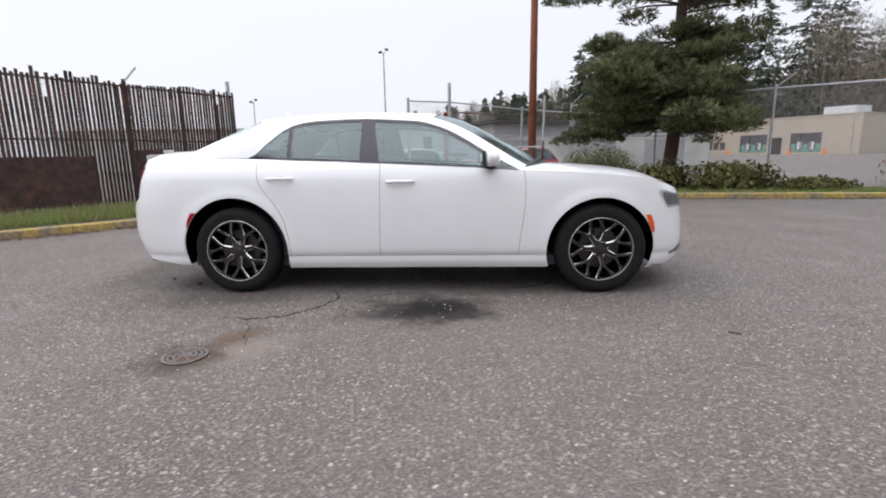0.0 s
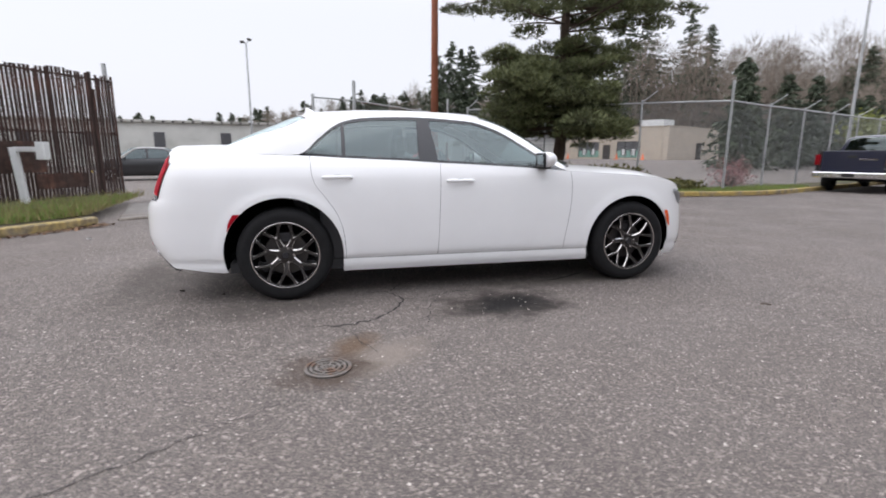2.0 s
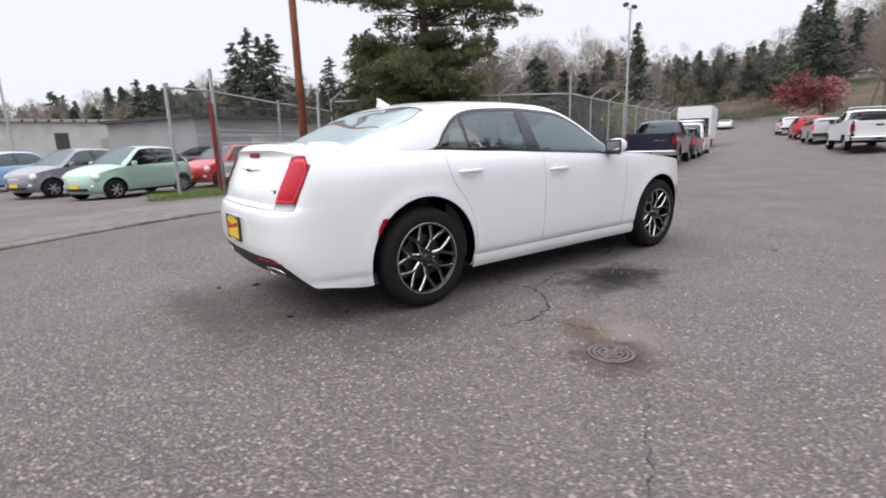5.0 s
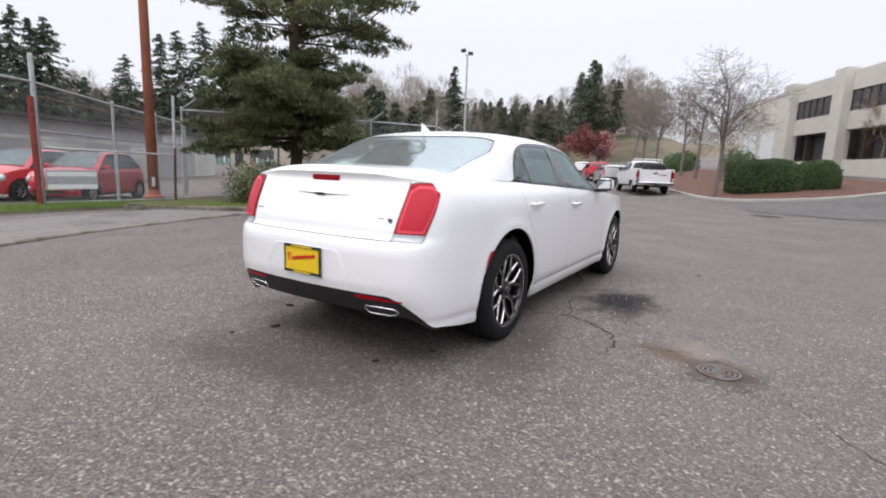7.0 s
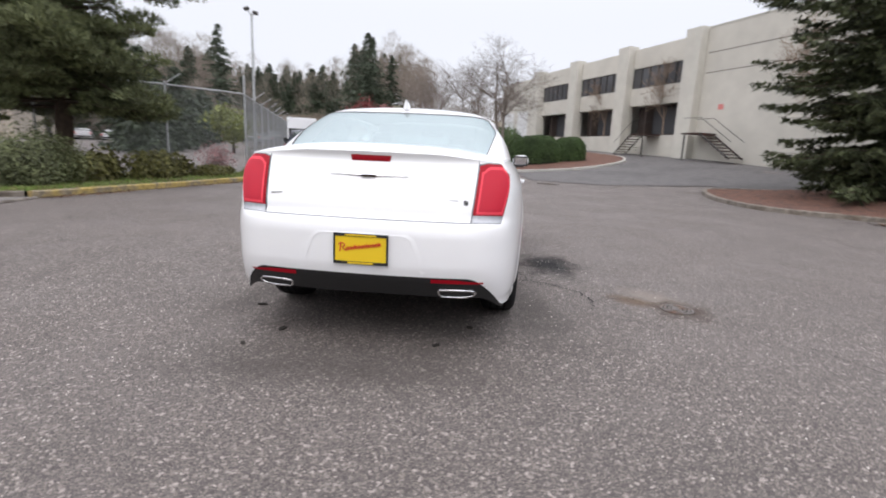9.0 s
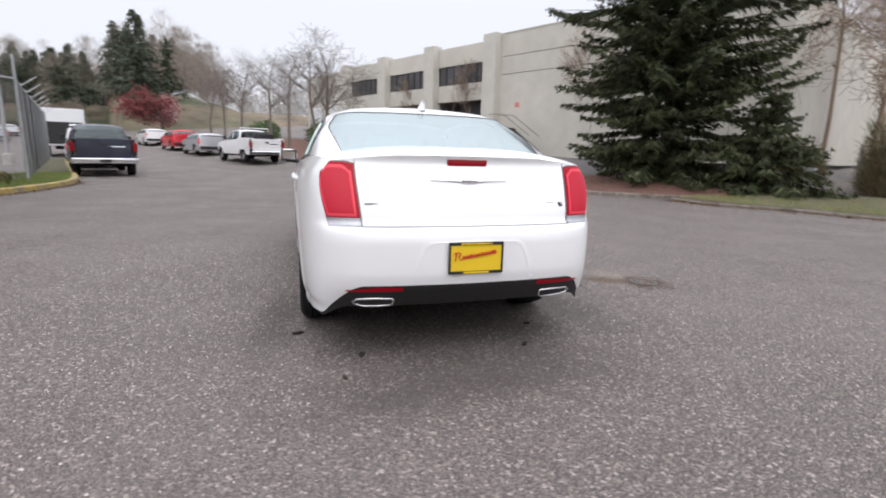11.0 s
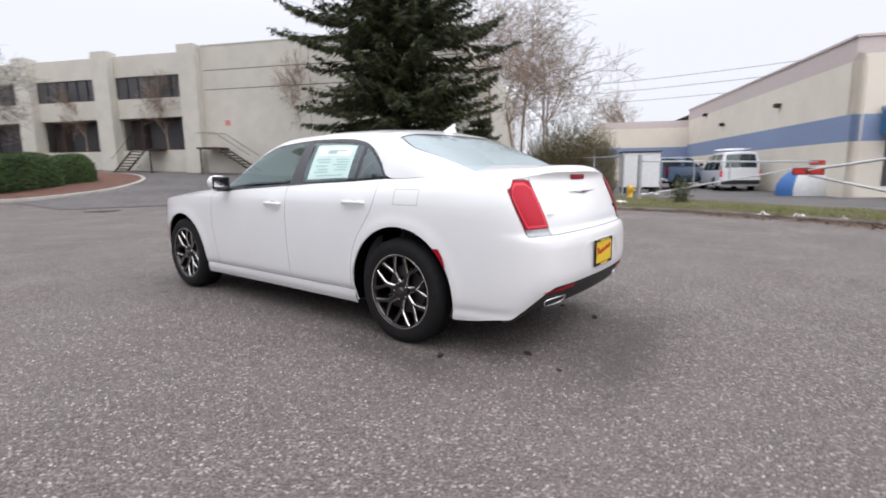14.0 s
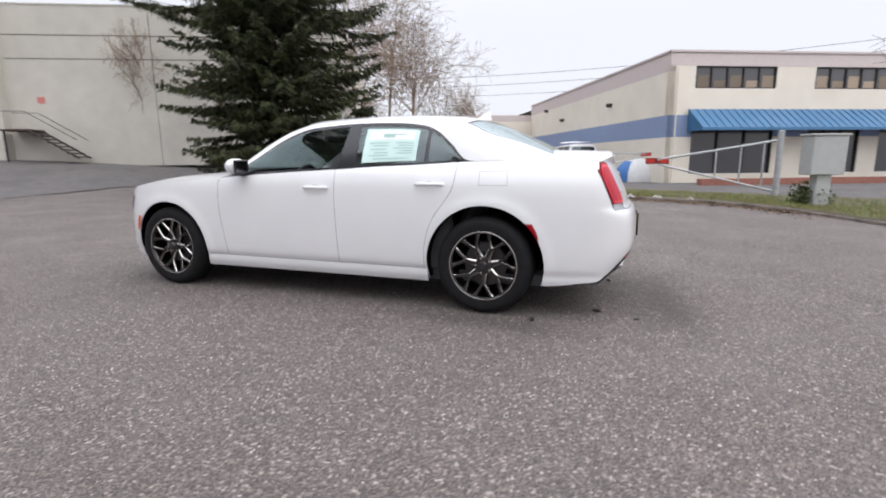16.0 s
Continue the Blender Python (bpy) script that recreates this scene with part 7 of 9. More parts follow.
for k, c in ((0.13, WHITE_METAL), (-0.15, WHITE_METAL)):
    part("notice_stripe", moved(box(-0.48, 0.48, -0.017, -0.0125, -0.05, 0.05), pose(0.38, 10.86, 0.66 + k, 0, 0, -2)), c, low)


def build_rusty_fence():
    """Chain-link fence with upright rusty slats and sheet patches at its foot."""
    root = empty("slatted_fence", None, "rust-brown slatted chain-link fence with broken slats", "fence")
    line = [Vector((-5.72, 8.22)), Vector((-6.95, 5.85)), Vector((-8.0, 3.75)), Vector((-9.3, 1.1)), Vector((-10.6, -1.5))]
    rs = random.Random(11)
    seg, tot = [], 0.0
    for a, b in zip(line, line[1:]):
        seg.append((tot, a, b, (b - a).length))
        tot += (b - a).length
    def at(m):
        for s, a, b, l in seg:
            if m <= s + l:
                return a + (b - a) * ((m - s) / l), (b - a).normalized()
        return line[-1], (line[-1] - line[-2]).normalized()
    slat_meshes = []
    for w in (0.054, 0.058, 0.063):
        slat_meshes.append(mesh_data("slat", *box(-w / 2, w / 2, -0.004, 0.004, 0, 1), RUST_DARK))
    m = 0.05
    while m < tot:
        p, d = at(m)
        top = 2.78 + 0.03 * math.sin(m * 1.7) + rs.choice((0, 0, 0, 0.03, 0.09, -0.05))
        if rs.random() < 0.04:
            top -= rs.uniform(0.15, 0.7)
        z0 = 0.22 - rs.uniform(0, 0.06)
        if rs.random() > 0.012:
            ang = math.degrees(math.atan2(d.y, d.x))
            s = part("slat", rs.choice(slat_meshes), None, root, at=pose(p.x, p.y, z0, rs.uniform(-0.3, 0.3), rs.uniform(-0.12, 0.12), ang + rs.uniform(-2, 2)) @ Matrix.Diagonal((1, 1, top - z0, 1)))
        m += 0.079 + rs.uniform(-0.003, 0.003)
    for k, mm in enumerate([0.0, 0.55, 2.72, 5.1, 8.0, 10.8]):
        p, d = at(mm)
        top = 3.1 if k == 0 else 2.85
        part("post", rod((p.x - 0.05, p.y + 0.04, 0.05), (p.x - 0.05 - (0.12 if k == 0 else 0), p.y + 0.04, top), 0.042 if k else 0.05, n=8), GALV if k == 0 else RUST_DARK, root, "grey steel end post" if k == 0 else "")
        if k == 2:
            part("barb_arm", rod((p.x, p.y, 2.8), (p.x + 0.22, p.y + 0.1, 3.1), 0.02, n=5), GALV, root)
    for (s, a, b, l) in seg:
        for z, r in ((2.70, 0.024), (1.55, 0.02)):
            part("rail", rod((a.x - 0.03, a.y + 0.02, z), (b.x - 0.03, b.y + 0.02, z), r, n=6), RUST_DARK, root)
    for m0, m1, z0, z1 in ((1.75, 2.75, 0.75, 1.35), (0.9, 2.0, 0.42, 0.72), (3.55, 5.3, 0.25, 1.22), (5.32, 8.3, 0.22, 1.28)):
        (p, d), (q, _) = at(m0), at(m1)
        n = Vector((d.y, -d.x)) * -0.03
        ridge = []
        L = (q - p).length
        k = max(4, int(L / 0.06))
        pts = [p + (q - p) * (i / k) + Vector((d.y, -d.x)) * (-0.02 - 0.010 * (i % 2)) for i in range(k + 1)]
        v = [(c.x, c.y, z) for z in (z0, z1) for c in pts]
        part("sheet_patch", (v, [(i, i + 1, k + 2 + i, k + 1 + i) for i in range(k)]), RUST_SHEET, root, "corrugated rusty sheet patch")
    part("wire_mesh", join(*[chain_mesh((a.x - 0.01, a.y), (b.x - 0.01, b.y), 0.25, 2.7, 0.075, 0.0034) for _, a, b, _ in seg]), RUST_DARK, root)


build_rusty_fence()


# ---------------------------------------------------------------- poles, posts and yard things
def build_lamp_post(x, y, top, label, turn=0, brown=False):
    g = ground_z(x, y)
    root = empty("lamp_post", pose(x, y, g, 0, 0, turn), label, "lamp post")
    m = POLE_BROWN if brown else GALV
    part("pole", rod((0, 0, 0), (0, 0, top - g), 0.085, 0.05, 10), m, root)
    part("base", lathe([(0.22, 0), (0.22, 0.5), (0.14, 0.55)], 12, "z"), CONCRETE, root)
    for sg in (-1, 1):
        arm = part("arm", rod((0, 0, top - g - 0.1), (0.2 * sg, 0.1, top - g + 0.02 + 0.16 * (sg > 0)), 0.03, n=6), GALV, root)
        hd = part("floodlight", moved(box(-0.15, 0.15, -0.11, 0.11, -0.06, 0.07, 0.03), pose(0.24 * sg, 0.1, top - g + 0.04 + 0.2 * (sg > 0), 25, 10 * sg, 0)), MULLION, arm, "dark floodlight head")
    return root


build_lamp_post(-6.05, 34.6, 8.85, "tall grey lamp post with twin floodlights", 10)
build_lamp_post(23.2, 13.75, 8.3, "tall grey lamp post with twin floodlights", 100)
build_lamp_post(-20.6, 44.0, 6.4, "distant lamp post over the pale shed", 30)
pole = empty("utility_pole", pose(2.5, 11.5, ground_z(2.5, 11.5) + 0.12), "tall red-brown painted steel pole", "pole")
part("shaft", rod((0, 0, -0.1), (0.0, 0.0, 15.5), 0.132, 0.062, 16), POLE_BROWN, pole, smooth=True)
part("base_collar", lathe([(0.26, -0.2), (0.26, 0.08), (0.17, 0.12), (0.135, 0.26)], 16, "z"), POLE_BROWN, pole)
part("white_tag", box(-0.12, -0.05, -0.18, -0.15, 0.35, 0.6), WHITE_METAL, pole)

post = empty("access_post", pose(-6.6, 5.9, 0.17), "white L-shaped access-control post in the grass", "post")
part("upright", moved(box(-0.055, 0.055, -0.055, 0.055, -0.1, 1.06, 0.01), pose(0, 0, 0, 0, -4, 0)), WHITE_METAL, post)
part("cross_arm", moved(box(-0.05, 0.42, -0.05, 0.05, 0.98, 1.07, 0.01), pose(0, 0, 0, 0, 0, -12)), WHITE_METAL, post)
part("reader_box", moved(box(0.36, 0.52, -0.08, 0.08, 0.84, 1.16, 0.015), pose(0, 0, 0, 0, 0, -12)), WHITE_METAL, post)

hyd = empty("fire_hydrant", pose(2.1, -16.3, ground_z(2.1, -16.3) + 0.09) @ Matrix.Diagonal((0.85, 0.85, 0.76, 1)), "yellow cast-iron fire hydrant in the grass", "fire hydrant")
part("barrel", lathe([(0.15, 0), (0.15, 0.04), (0.11, 0.06), (0.10, 0.42), (0.13, 0.44), (0.13, 0.48), (0.115, 0.50), (0.09, 0.58), (0.03, 0.62), (0.025, 0.66), (0, 0.66)], 20, "z"), YELLOW_PAINT, hyd, smooth=True)
for a in (0, 90, 180):
    part("outlet", moved(lathe([(0.0, 0.20), (0.05, 0.20), (0.055, 0.14), (0.045, 0.13), (0.045, 0.06)], 12, "y"), pose(0, 0, 0.36, 0, 0, a)), YELLOW_PAINT, hyd, smooth=True)

mb = empty("mailbox_unit", pose(-6.68, -8.75, ground_z(-6.68, -8.75) + 0.1, 0, 0, 198), "pale grey cluster mailbox on a pedestal", "mailbox")
part("pedestal", box(-0.16, 0.16, -0.12, 0.12, -0.1, 0.66, 0.015), MAILBOX_GREY, mb)
cab_ = part("cabinet", box(-0.37, 0.37, -0.20, 0.20, 0.66, 1.50, 0.02), MAILBOX_GREY, mb)
part("hood_plate", box(-0.40, 0.40, -0.23, 0.23, 1.50, 1.54, 0.01), MAILBOX_GREY, mb)
for i in range(3):
    for j in range(4):
        part("door", box(-0.345 + 0.232 * i, -0.122 + 0.232 * i, 0.200, 0.208, 0.685 + 0.20 * j, 0.875 + 0.20 * j, 0.003), MAILBOX_GREY, cab_)
        part("slot", box(-0.29 + 0.232 * i, -0.18 + 0.232 * i, 0.208, 0.211, 0.80 + 0.20 * j, 0.812 + 0.20 * j), MULLION, cab_)


BOARD_RED = material("dark_red_board", (0.16, 0.015, 0.012), 0.6, vary=0.2, scale=12)


def build_barrier(hinge, far, label, sign=True, h=1.35, far_h=1.25, diag=True):
    """A tubular swing barrier: hinge post, top rail, lower brace and uprights."""
    root = empty("barrier_gate", None, label, "gate")
    a, b = Vector((*hinge, ground_z(*hinge) + 0.1)), Vector((*far, ground_z(*far)))
    part("hinge_post", rod(a - Vector((0, 0, 0.2)), a + Vector((0, 0, h + 0.24)), 0.075, n=12), GALV, root)
    part("post_cap", lathe([(0.085, 0.0), (0.085, 0.03), (0.0, 0.06)], 12, "z"), GALV, root, at=pose(a.x, a.y, a.z + h + 0.2))
    part("top_rail", rod(a + Vector((0, 0, h)), b + Vector((0, 0, far_h)), 0.032, n=8), GALV, root)
    if diag:
        part("brace", rod(a + Vector((0, 0, 0.12)), b + Vector((0, 0, far_h - 0.12)), 0.028, n=8), GALV, root)
    for k in (0.12, 0.3, 0.5):
        p = a + (b - a) * k
        part("upright", rod((p.x, p.y, p.z + (far_h - 0.24) * k + 0.12), (p.x, p.y, p.z + h + (far_h - h) * k), 0.024, n=6), GALV, root)
    if sign:
        d = (b - a).normalized()
        ang = math.degrees(math.atan2(d.y, d.x))
        sg = part("reflector_board", moved(box(-0.31, 0.31, -0.02, 0.02, -0.085, 0.085, 0.01), pose(b.x, b.y, b.z + far_h - 0.03, 0, 0, ang)), BOARD_RED, root, "dark red reflector board")
        for k in (-0.17, 0.17):
            part("reflector", moved(box(k - 0.11, k + 0.11, -0.025, 0.025, -0.055, 0.055), pose(b.x, b.y, b.z + far_h - 0.03, 0, 0, ang)), PLATE_RED, sg)
    return root


build_barrier((-6.5, -11.25), (-3.5, -11.35), "galvanised swing barrier standing open", h=1.50, far_h=1.10)
g2 = build_barrier((1.5, -15.3), (-3.6, -20.0), "galvanised swing barrier by the hydrant", h=1.35, far_h=1.35)
yf = chain_fence("yard_fence", [(9.0, -20.4), (6.5, -19.2), (4.2, -18.0), (2.6, -16.9)], 1.7, "low chain-link yard fence with a top rail", post_r=0.04, pitch=0.1)

# white portable box, covered boat-like load and yard clutter behind the barrier
bx = empty("storage_box", pose(3.5, -22.2, 0, 0, 0, 205) @ Matrix.Diagonal((0.78, 1, 1, 1)), "white steel storage box with a dark lid", "storage box")
part("body", box(-1.1, 1.1, -0.7, 0.7, 0.3, 1.95, 0.03), material("white_trailer_skin", (0.80, 0.81, 0.82), 0.45, vary=0.05), bx)
part("lid", box(-1.15, 1.15, -0.75, 0.75, 1.95, 2.03, 0.02), ROOF_DARK, bx)
part("skid", box(-1.0, -0.8, -0.6, 0.6, 0.0, 0.3), ROOF_DARK, bx)
part("skid", box(0.8, 1.0, -0.6, 0.6, 0.0, 0.3), ROOF_DARK, bx)
tarp = empty("covered_load", pose(-3.3, -22.0, 0, 0, 0, 205), "white and blue tarpaulin over a rounded load", "tarpaulin")
part("cover", sheet(lambda a, h: (1.1 * math.cos(a) * math.cos(h), 0.75 * math.sin(a) * math.cos(h), 0.15 + 1.0 * math.sin(h)), steps(0, 2 * math.pi, 22), steps(-0.15, math.pi / 2, 7)), WHITE_METAL, tarp, smooth=True)
part("blue_edge", sheet(lambda a, h: (1.13 * math.cos(a) * math.cos(h), 0.78 * math.sin(a) * math.cos(h), 0.15 + 1.02 * math.sin(h)), steps(2.2, 4.0, 8), steps(-0.15, 1.0, 5)), material("blue_tarp", (0.05, 0.16, 0.42), 0.6), tarp, smooth=True)
ub = empty("utility_box", pose(7.3, -15.6, ground_z(7.3, -15.6), 0, 0, 20), "small grey utility box by the bush", "utility box")
part("case", box(-0.14, 0.14, -0.12, 0.12, -0.1, 0.85, 0.02), MAILBOX_GREY, ub)
part("cap", box(-0.16, 0.16, -0.14, 0.14, 0.85, 0.90, 0.01), MAILBOX_GREY, ub)

# ---------------------------------------------------------------- plants
BARK = material("dark_bark", (0.075, 0.052, 0.038), 0.9, vary=0.3, scale=8, bump=0.8, bump_scale=20)
BARK_GREY = material("grey_bark", (0.165, 0.138, 0.120), 0.9, vary=0.25, scale=8, bump=0.6, bump_scale=25)
BIRCH_TWIG = material("birch_twigs", (0.27, 0.20, 0.15), 0.9, random_hue=0.25, island=True)
BARK_FAR = material("bare_twigs", (0.22, 0.175, 0.145), 0.95, random_hue=0.3, island=True)


def leaf_material(name, rgb, spread=0.35, rough=0.6, clump=0.0):
    return material(name, rgb, rough, vary=clump, scale=1.1, random_hue=spread, island=True, spec=0.25)


FIR_GREEN = leaf_material("fir_needles", (0.052, 0.061, 0.028), 0.65, clump=0.6)
PINE_GREEN = leaf_material("pine_needles", (0.118, 0.132, 0.062), 0.5, clump=0.65)
HEDGE_GREEN = leaf_material("hedge_leaves", (0.055, 0.090, 0.030), 0.45, clump=0.3)
SHRUB_GREEN = leaf_material("shrub_leaves", (0.065, 0.085, 0.030), 0.5)
IVY = leaf_material("ivy_leaves", (0.11, 0.105, 0.035), 0.6)
BROOM = leaf_material("broom_stems", (0.115, 0.105, 0.050), 0.5)
BROOM_DRY = leaf_material("dead_stems", (0.22, 0.16, 0.10), 0.4)
# both far tones are paled: distance haze mixed into the base colours
FAR_GREEN = leaf_material("hazed_far_conifers", (0.058, 0.074, 0.047), 0.5)
FAR_BROWN = leaf_material("hazed_far_bare_trees", (0.235, 0.198, 0.165), 0.25)
FAR_LIME = leaf_material("spring_willow", (0.17, 0.19, 0.055), 0.3)
RED_LEAF = leaf_material("red_plum_leaves", (0.19, 0.050, 0.050), 0.5)
PINK_LEAF = leaf_material("pink_blossom", (0.40, 0.20, 0.20), 0.3)


def fast_mesh(name, verts, quads, mat):
    """A mesh from number arrays: verts (N, 3), faces (M, 3 or 4)."""
    verts, quads = np.asarray(verts, np.float32), np.asarray(quads, np.int32)
    me = bpy.data.meshes.new(name)
    k = quads.shape[1]
    me.vertices.add(len(verts))
    me.vertices.foreach_set("co", verts.ravel())
    me.loops.add(quads.size)
    me.loops.foreach_set("vertex_index", quads.ravel())
    me.polygons.add(len(quads))
    me.polygons.foreach_set("loop_start", np.arange(0, quads.size, k, dtype=np.int32))
    me.materials.append(mat)
    me.update(calc_edges=True)
    return me


def unit(v):
    return v / np.maximum(np.linalg.norm(v, axis=-1, keepdims=True), 1e-9)


def blades(base, way, length, width, rng, bend=0.0):
    """Narrow pointed leaves: triangles from base along way."""
    n = len(base)
    way = unit(way)
    side = unit(np.cross(way, rng.normal(size=(n, 3))))
    tip = base + way * np.reshape(length, (-1, 1))
    tip[:, 2] -= bend * np.reshape(length, (-1))
    w = np.reshape(width, (-1, 1)) * 0.5
    v = np.stack([base - side * w, base + side * w, tip], 1).reshape(-1, 3)
    return v, np.arange(3 * n).reshape(-1, 3)


def leaves(centre, normal, size, rng, long=1.5):
    """Small diamond leaves lying across their normals."""
    n = len(centre)
    normal = unit(normal)
    a = unit(np.cross(normal, rng.normal(size=(n, 3))))
    b = np.cross(normal, a)
    s = np.reshape(size, (-1, 1))
    v = np.stack([centre - a * s * long * 0.5, centre + b * s * 0.5, centre + a * s * long * 0.5, centre - b * s * 0.5], 1).reshape(-1, 3)
    return v, np.arange(4 * n).reshape(-1, 4)


def limb_mesh(segments, n=5):
    """Tapered limbs from (a, b, ra, rb)."""
    A = np.array([s[0] for s in segments], float)
    B = np.array([s[1] for s in segments], float)
    ra, rb = np.array([s[2] for s in segments]), np.array([s[3] for s in segments])
    d = unit(B - A)
    ref = np.where(np.abs(d[:, 2:3]) > 0.9, np.array([[1.0, 0, 0]]), np.array([[0, 0, 1.0]]))
    u = unit(np.cross(d, ref))
    w = np.cross(d, u)
    k = 2 * np.pi * np.arange(n) / n
    c, s = np.cos(k)[None, :, None], np.sin(k)[None, :, None]
    ringa = A[:, None] + (u[:, None] * c + w[:, None] * s) * ra[:, None, None]
    ringb = B[:, None] + (u[:, None] * c + w[:, None] * s) * rb[:, None, None]
    v = np.concatenate([ringa, ringb], 1).reshape(-1, 3)
    i = np.arange(n)
    f = np.stack([i, (i + 1) % n, n + (i + 1) % n, n + i], 1)
    return v, (np.arange(len(segments))[:, None, None] * 2 * n + f[None]).reshape(-1, 4)


def build_fir(x, y, height, radius, label, seed=3, profile=None):
    """A dense fir: whorls of drooping boughs with flat sprays of needles."""
    rng = np.random.default_rng(seed)
    z0 = ground_z(x, y) + 0.1
    root = empty("fir_tree", pose(x, y, z0), label, "tree")
    segs = [((0, 0, -0.2), (0.05, 0, height * 0.5), 0.24, 0.13), ((0.05, 0, height * 0.5), (0, 0, height), 0.13, 0.02)]
    V, F, off = [], [], 0
    z = 0.25
    while z < min(height - 0.3, 15.0):
        k = z / height
        if profile:
            r = curve_at(profile, z) * (0.90 + 0.10 * math.sin(z * 2.3))
        else:
            r = radius * (1 - k) ** 0.82 * (0.86 + 0.14 * math.sin(z * 2.3))
        n = int(9 + 3 * (1 - k))
        a0 = rng.uniform(0, 6.28)
        for i in range(n):
            a = a0 + 2 * np.pi * i / n + rng.normal() * 0.16
            L = r * rng.uniform(0.48, 1.15)
            rise = rng.uniform(-0.05, 0.22) + 0.35 * k
            m = max(5, int(L / 0.12))
            t = np.linspace(0, 1, m)
            bx = np.stack([np.cos(a) * L * t, np.sin(a) * L * t, z + L * (rise * t - (0.42 - 0.2 * k) * t**2 + 0.24 * t**4)], 1)
            segs.append((tuple(bx[0]), tuple(bx[m // 2]), 0.028 * (1 - k) + 0.008, 0.016))
            segs.append((tuple(bx[m // 2]), tuple(bx[-1]), 0.016, 0.004))
            side = np.array([-np.sin(a), np.cos(a), 0])
            along = np.array([np.cos(a), np.sin(a), 0])
            sel = t > 0.12
            for sg in (-1, 1):
                c = bx[sel]
                ln = (0.10 + 0.40 * np.sin(np.pi * np.clip(t[sel] * 0.92 + 0.05, 0, 1))) * min(1.0, 0.45 + L * 0.28)
                reps = 3
                c = np.repeat(c, reps, 0) + rng.normal(size=(len(c) * reps, 3)) * 0.05
                ln = np.repeat(ln, reps) * rng.uniform(0.6, 1.15, len(c))
                way = along * rng.uniform(0.35, 0.9, (len(c), 1)) + sg * side * rng.uniform(0.5, 1.0, (len(c), 1)) + np.array([0, 0, -0.38]) * rng.uniform(0.2, 1.5, (len(c), 1))
                v, f = blades(c, way, ln, 0.075 + 0.06 * rng.random(len(c)), rng, 0.18)
                V.append(v)
                F.append(f + off)
                off += len(v)
                # finer needles hanging along each spray
                cc = np.repeat(c, 3, 0) + unit(np.repeat(way, 3, 0)) * (np.repeat(ln, 3) * rng.uniform(0.1, 0.95, len(c) * 3))[:, None]
                v, f = blades(cc, np.repeat(way, 3, 0) * 0.4 + rng.normal(size=(len(cc), 3)) * 0.7 + np.array([0, 0, -0.35]), rng.uniform(0.07, 0.15, len(cc)), 0.028, rng, 0.1)
                V.append(v)
                F.append(f + off)
                off += len(v)
        z += rng.uniform(0.26, 0.42)
    part("trunk", fast_mesh("trunk", *limb_mesh(segs, 6), BARK), None, root, "dark straight trunk with boughs")
    part("crown", fast_mesh("crown", np.concatenate(V), np.concatenate(F), FIR_GREEN), None, root)
    return root


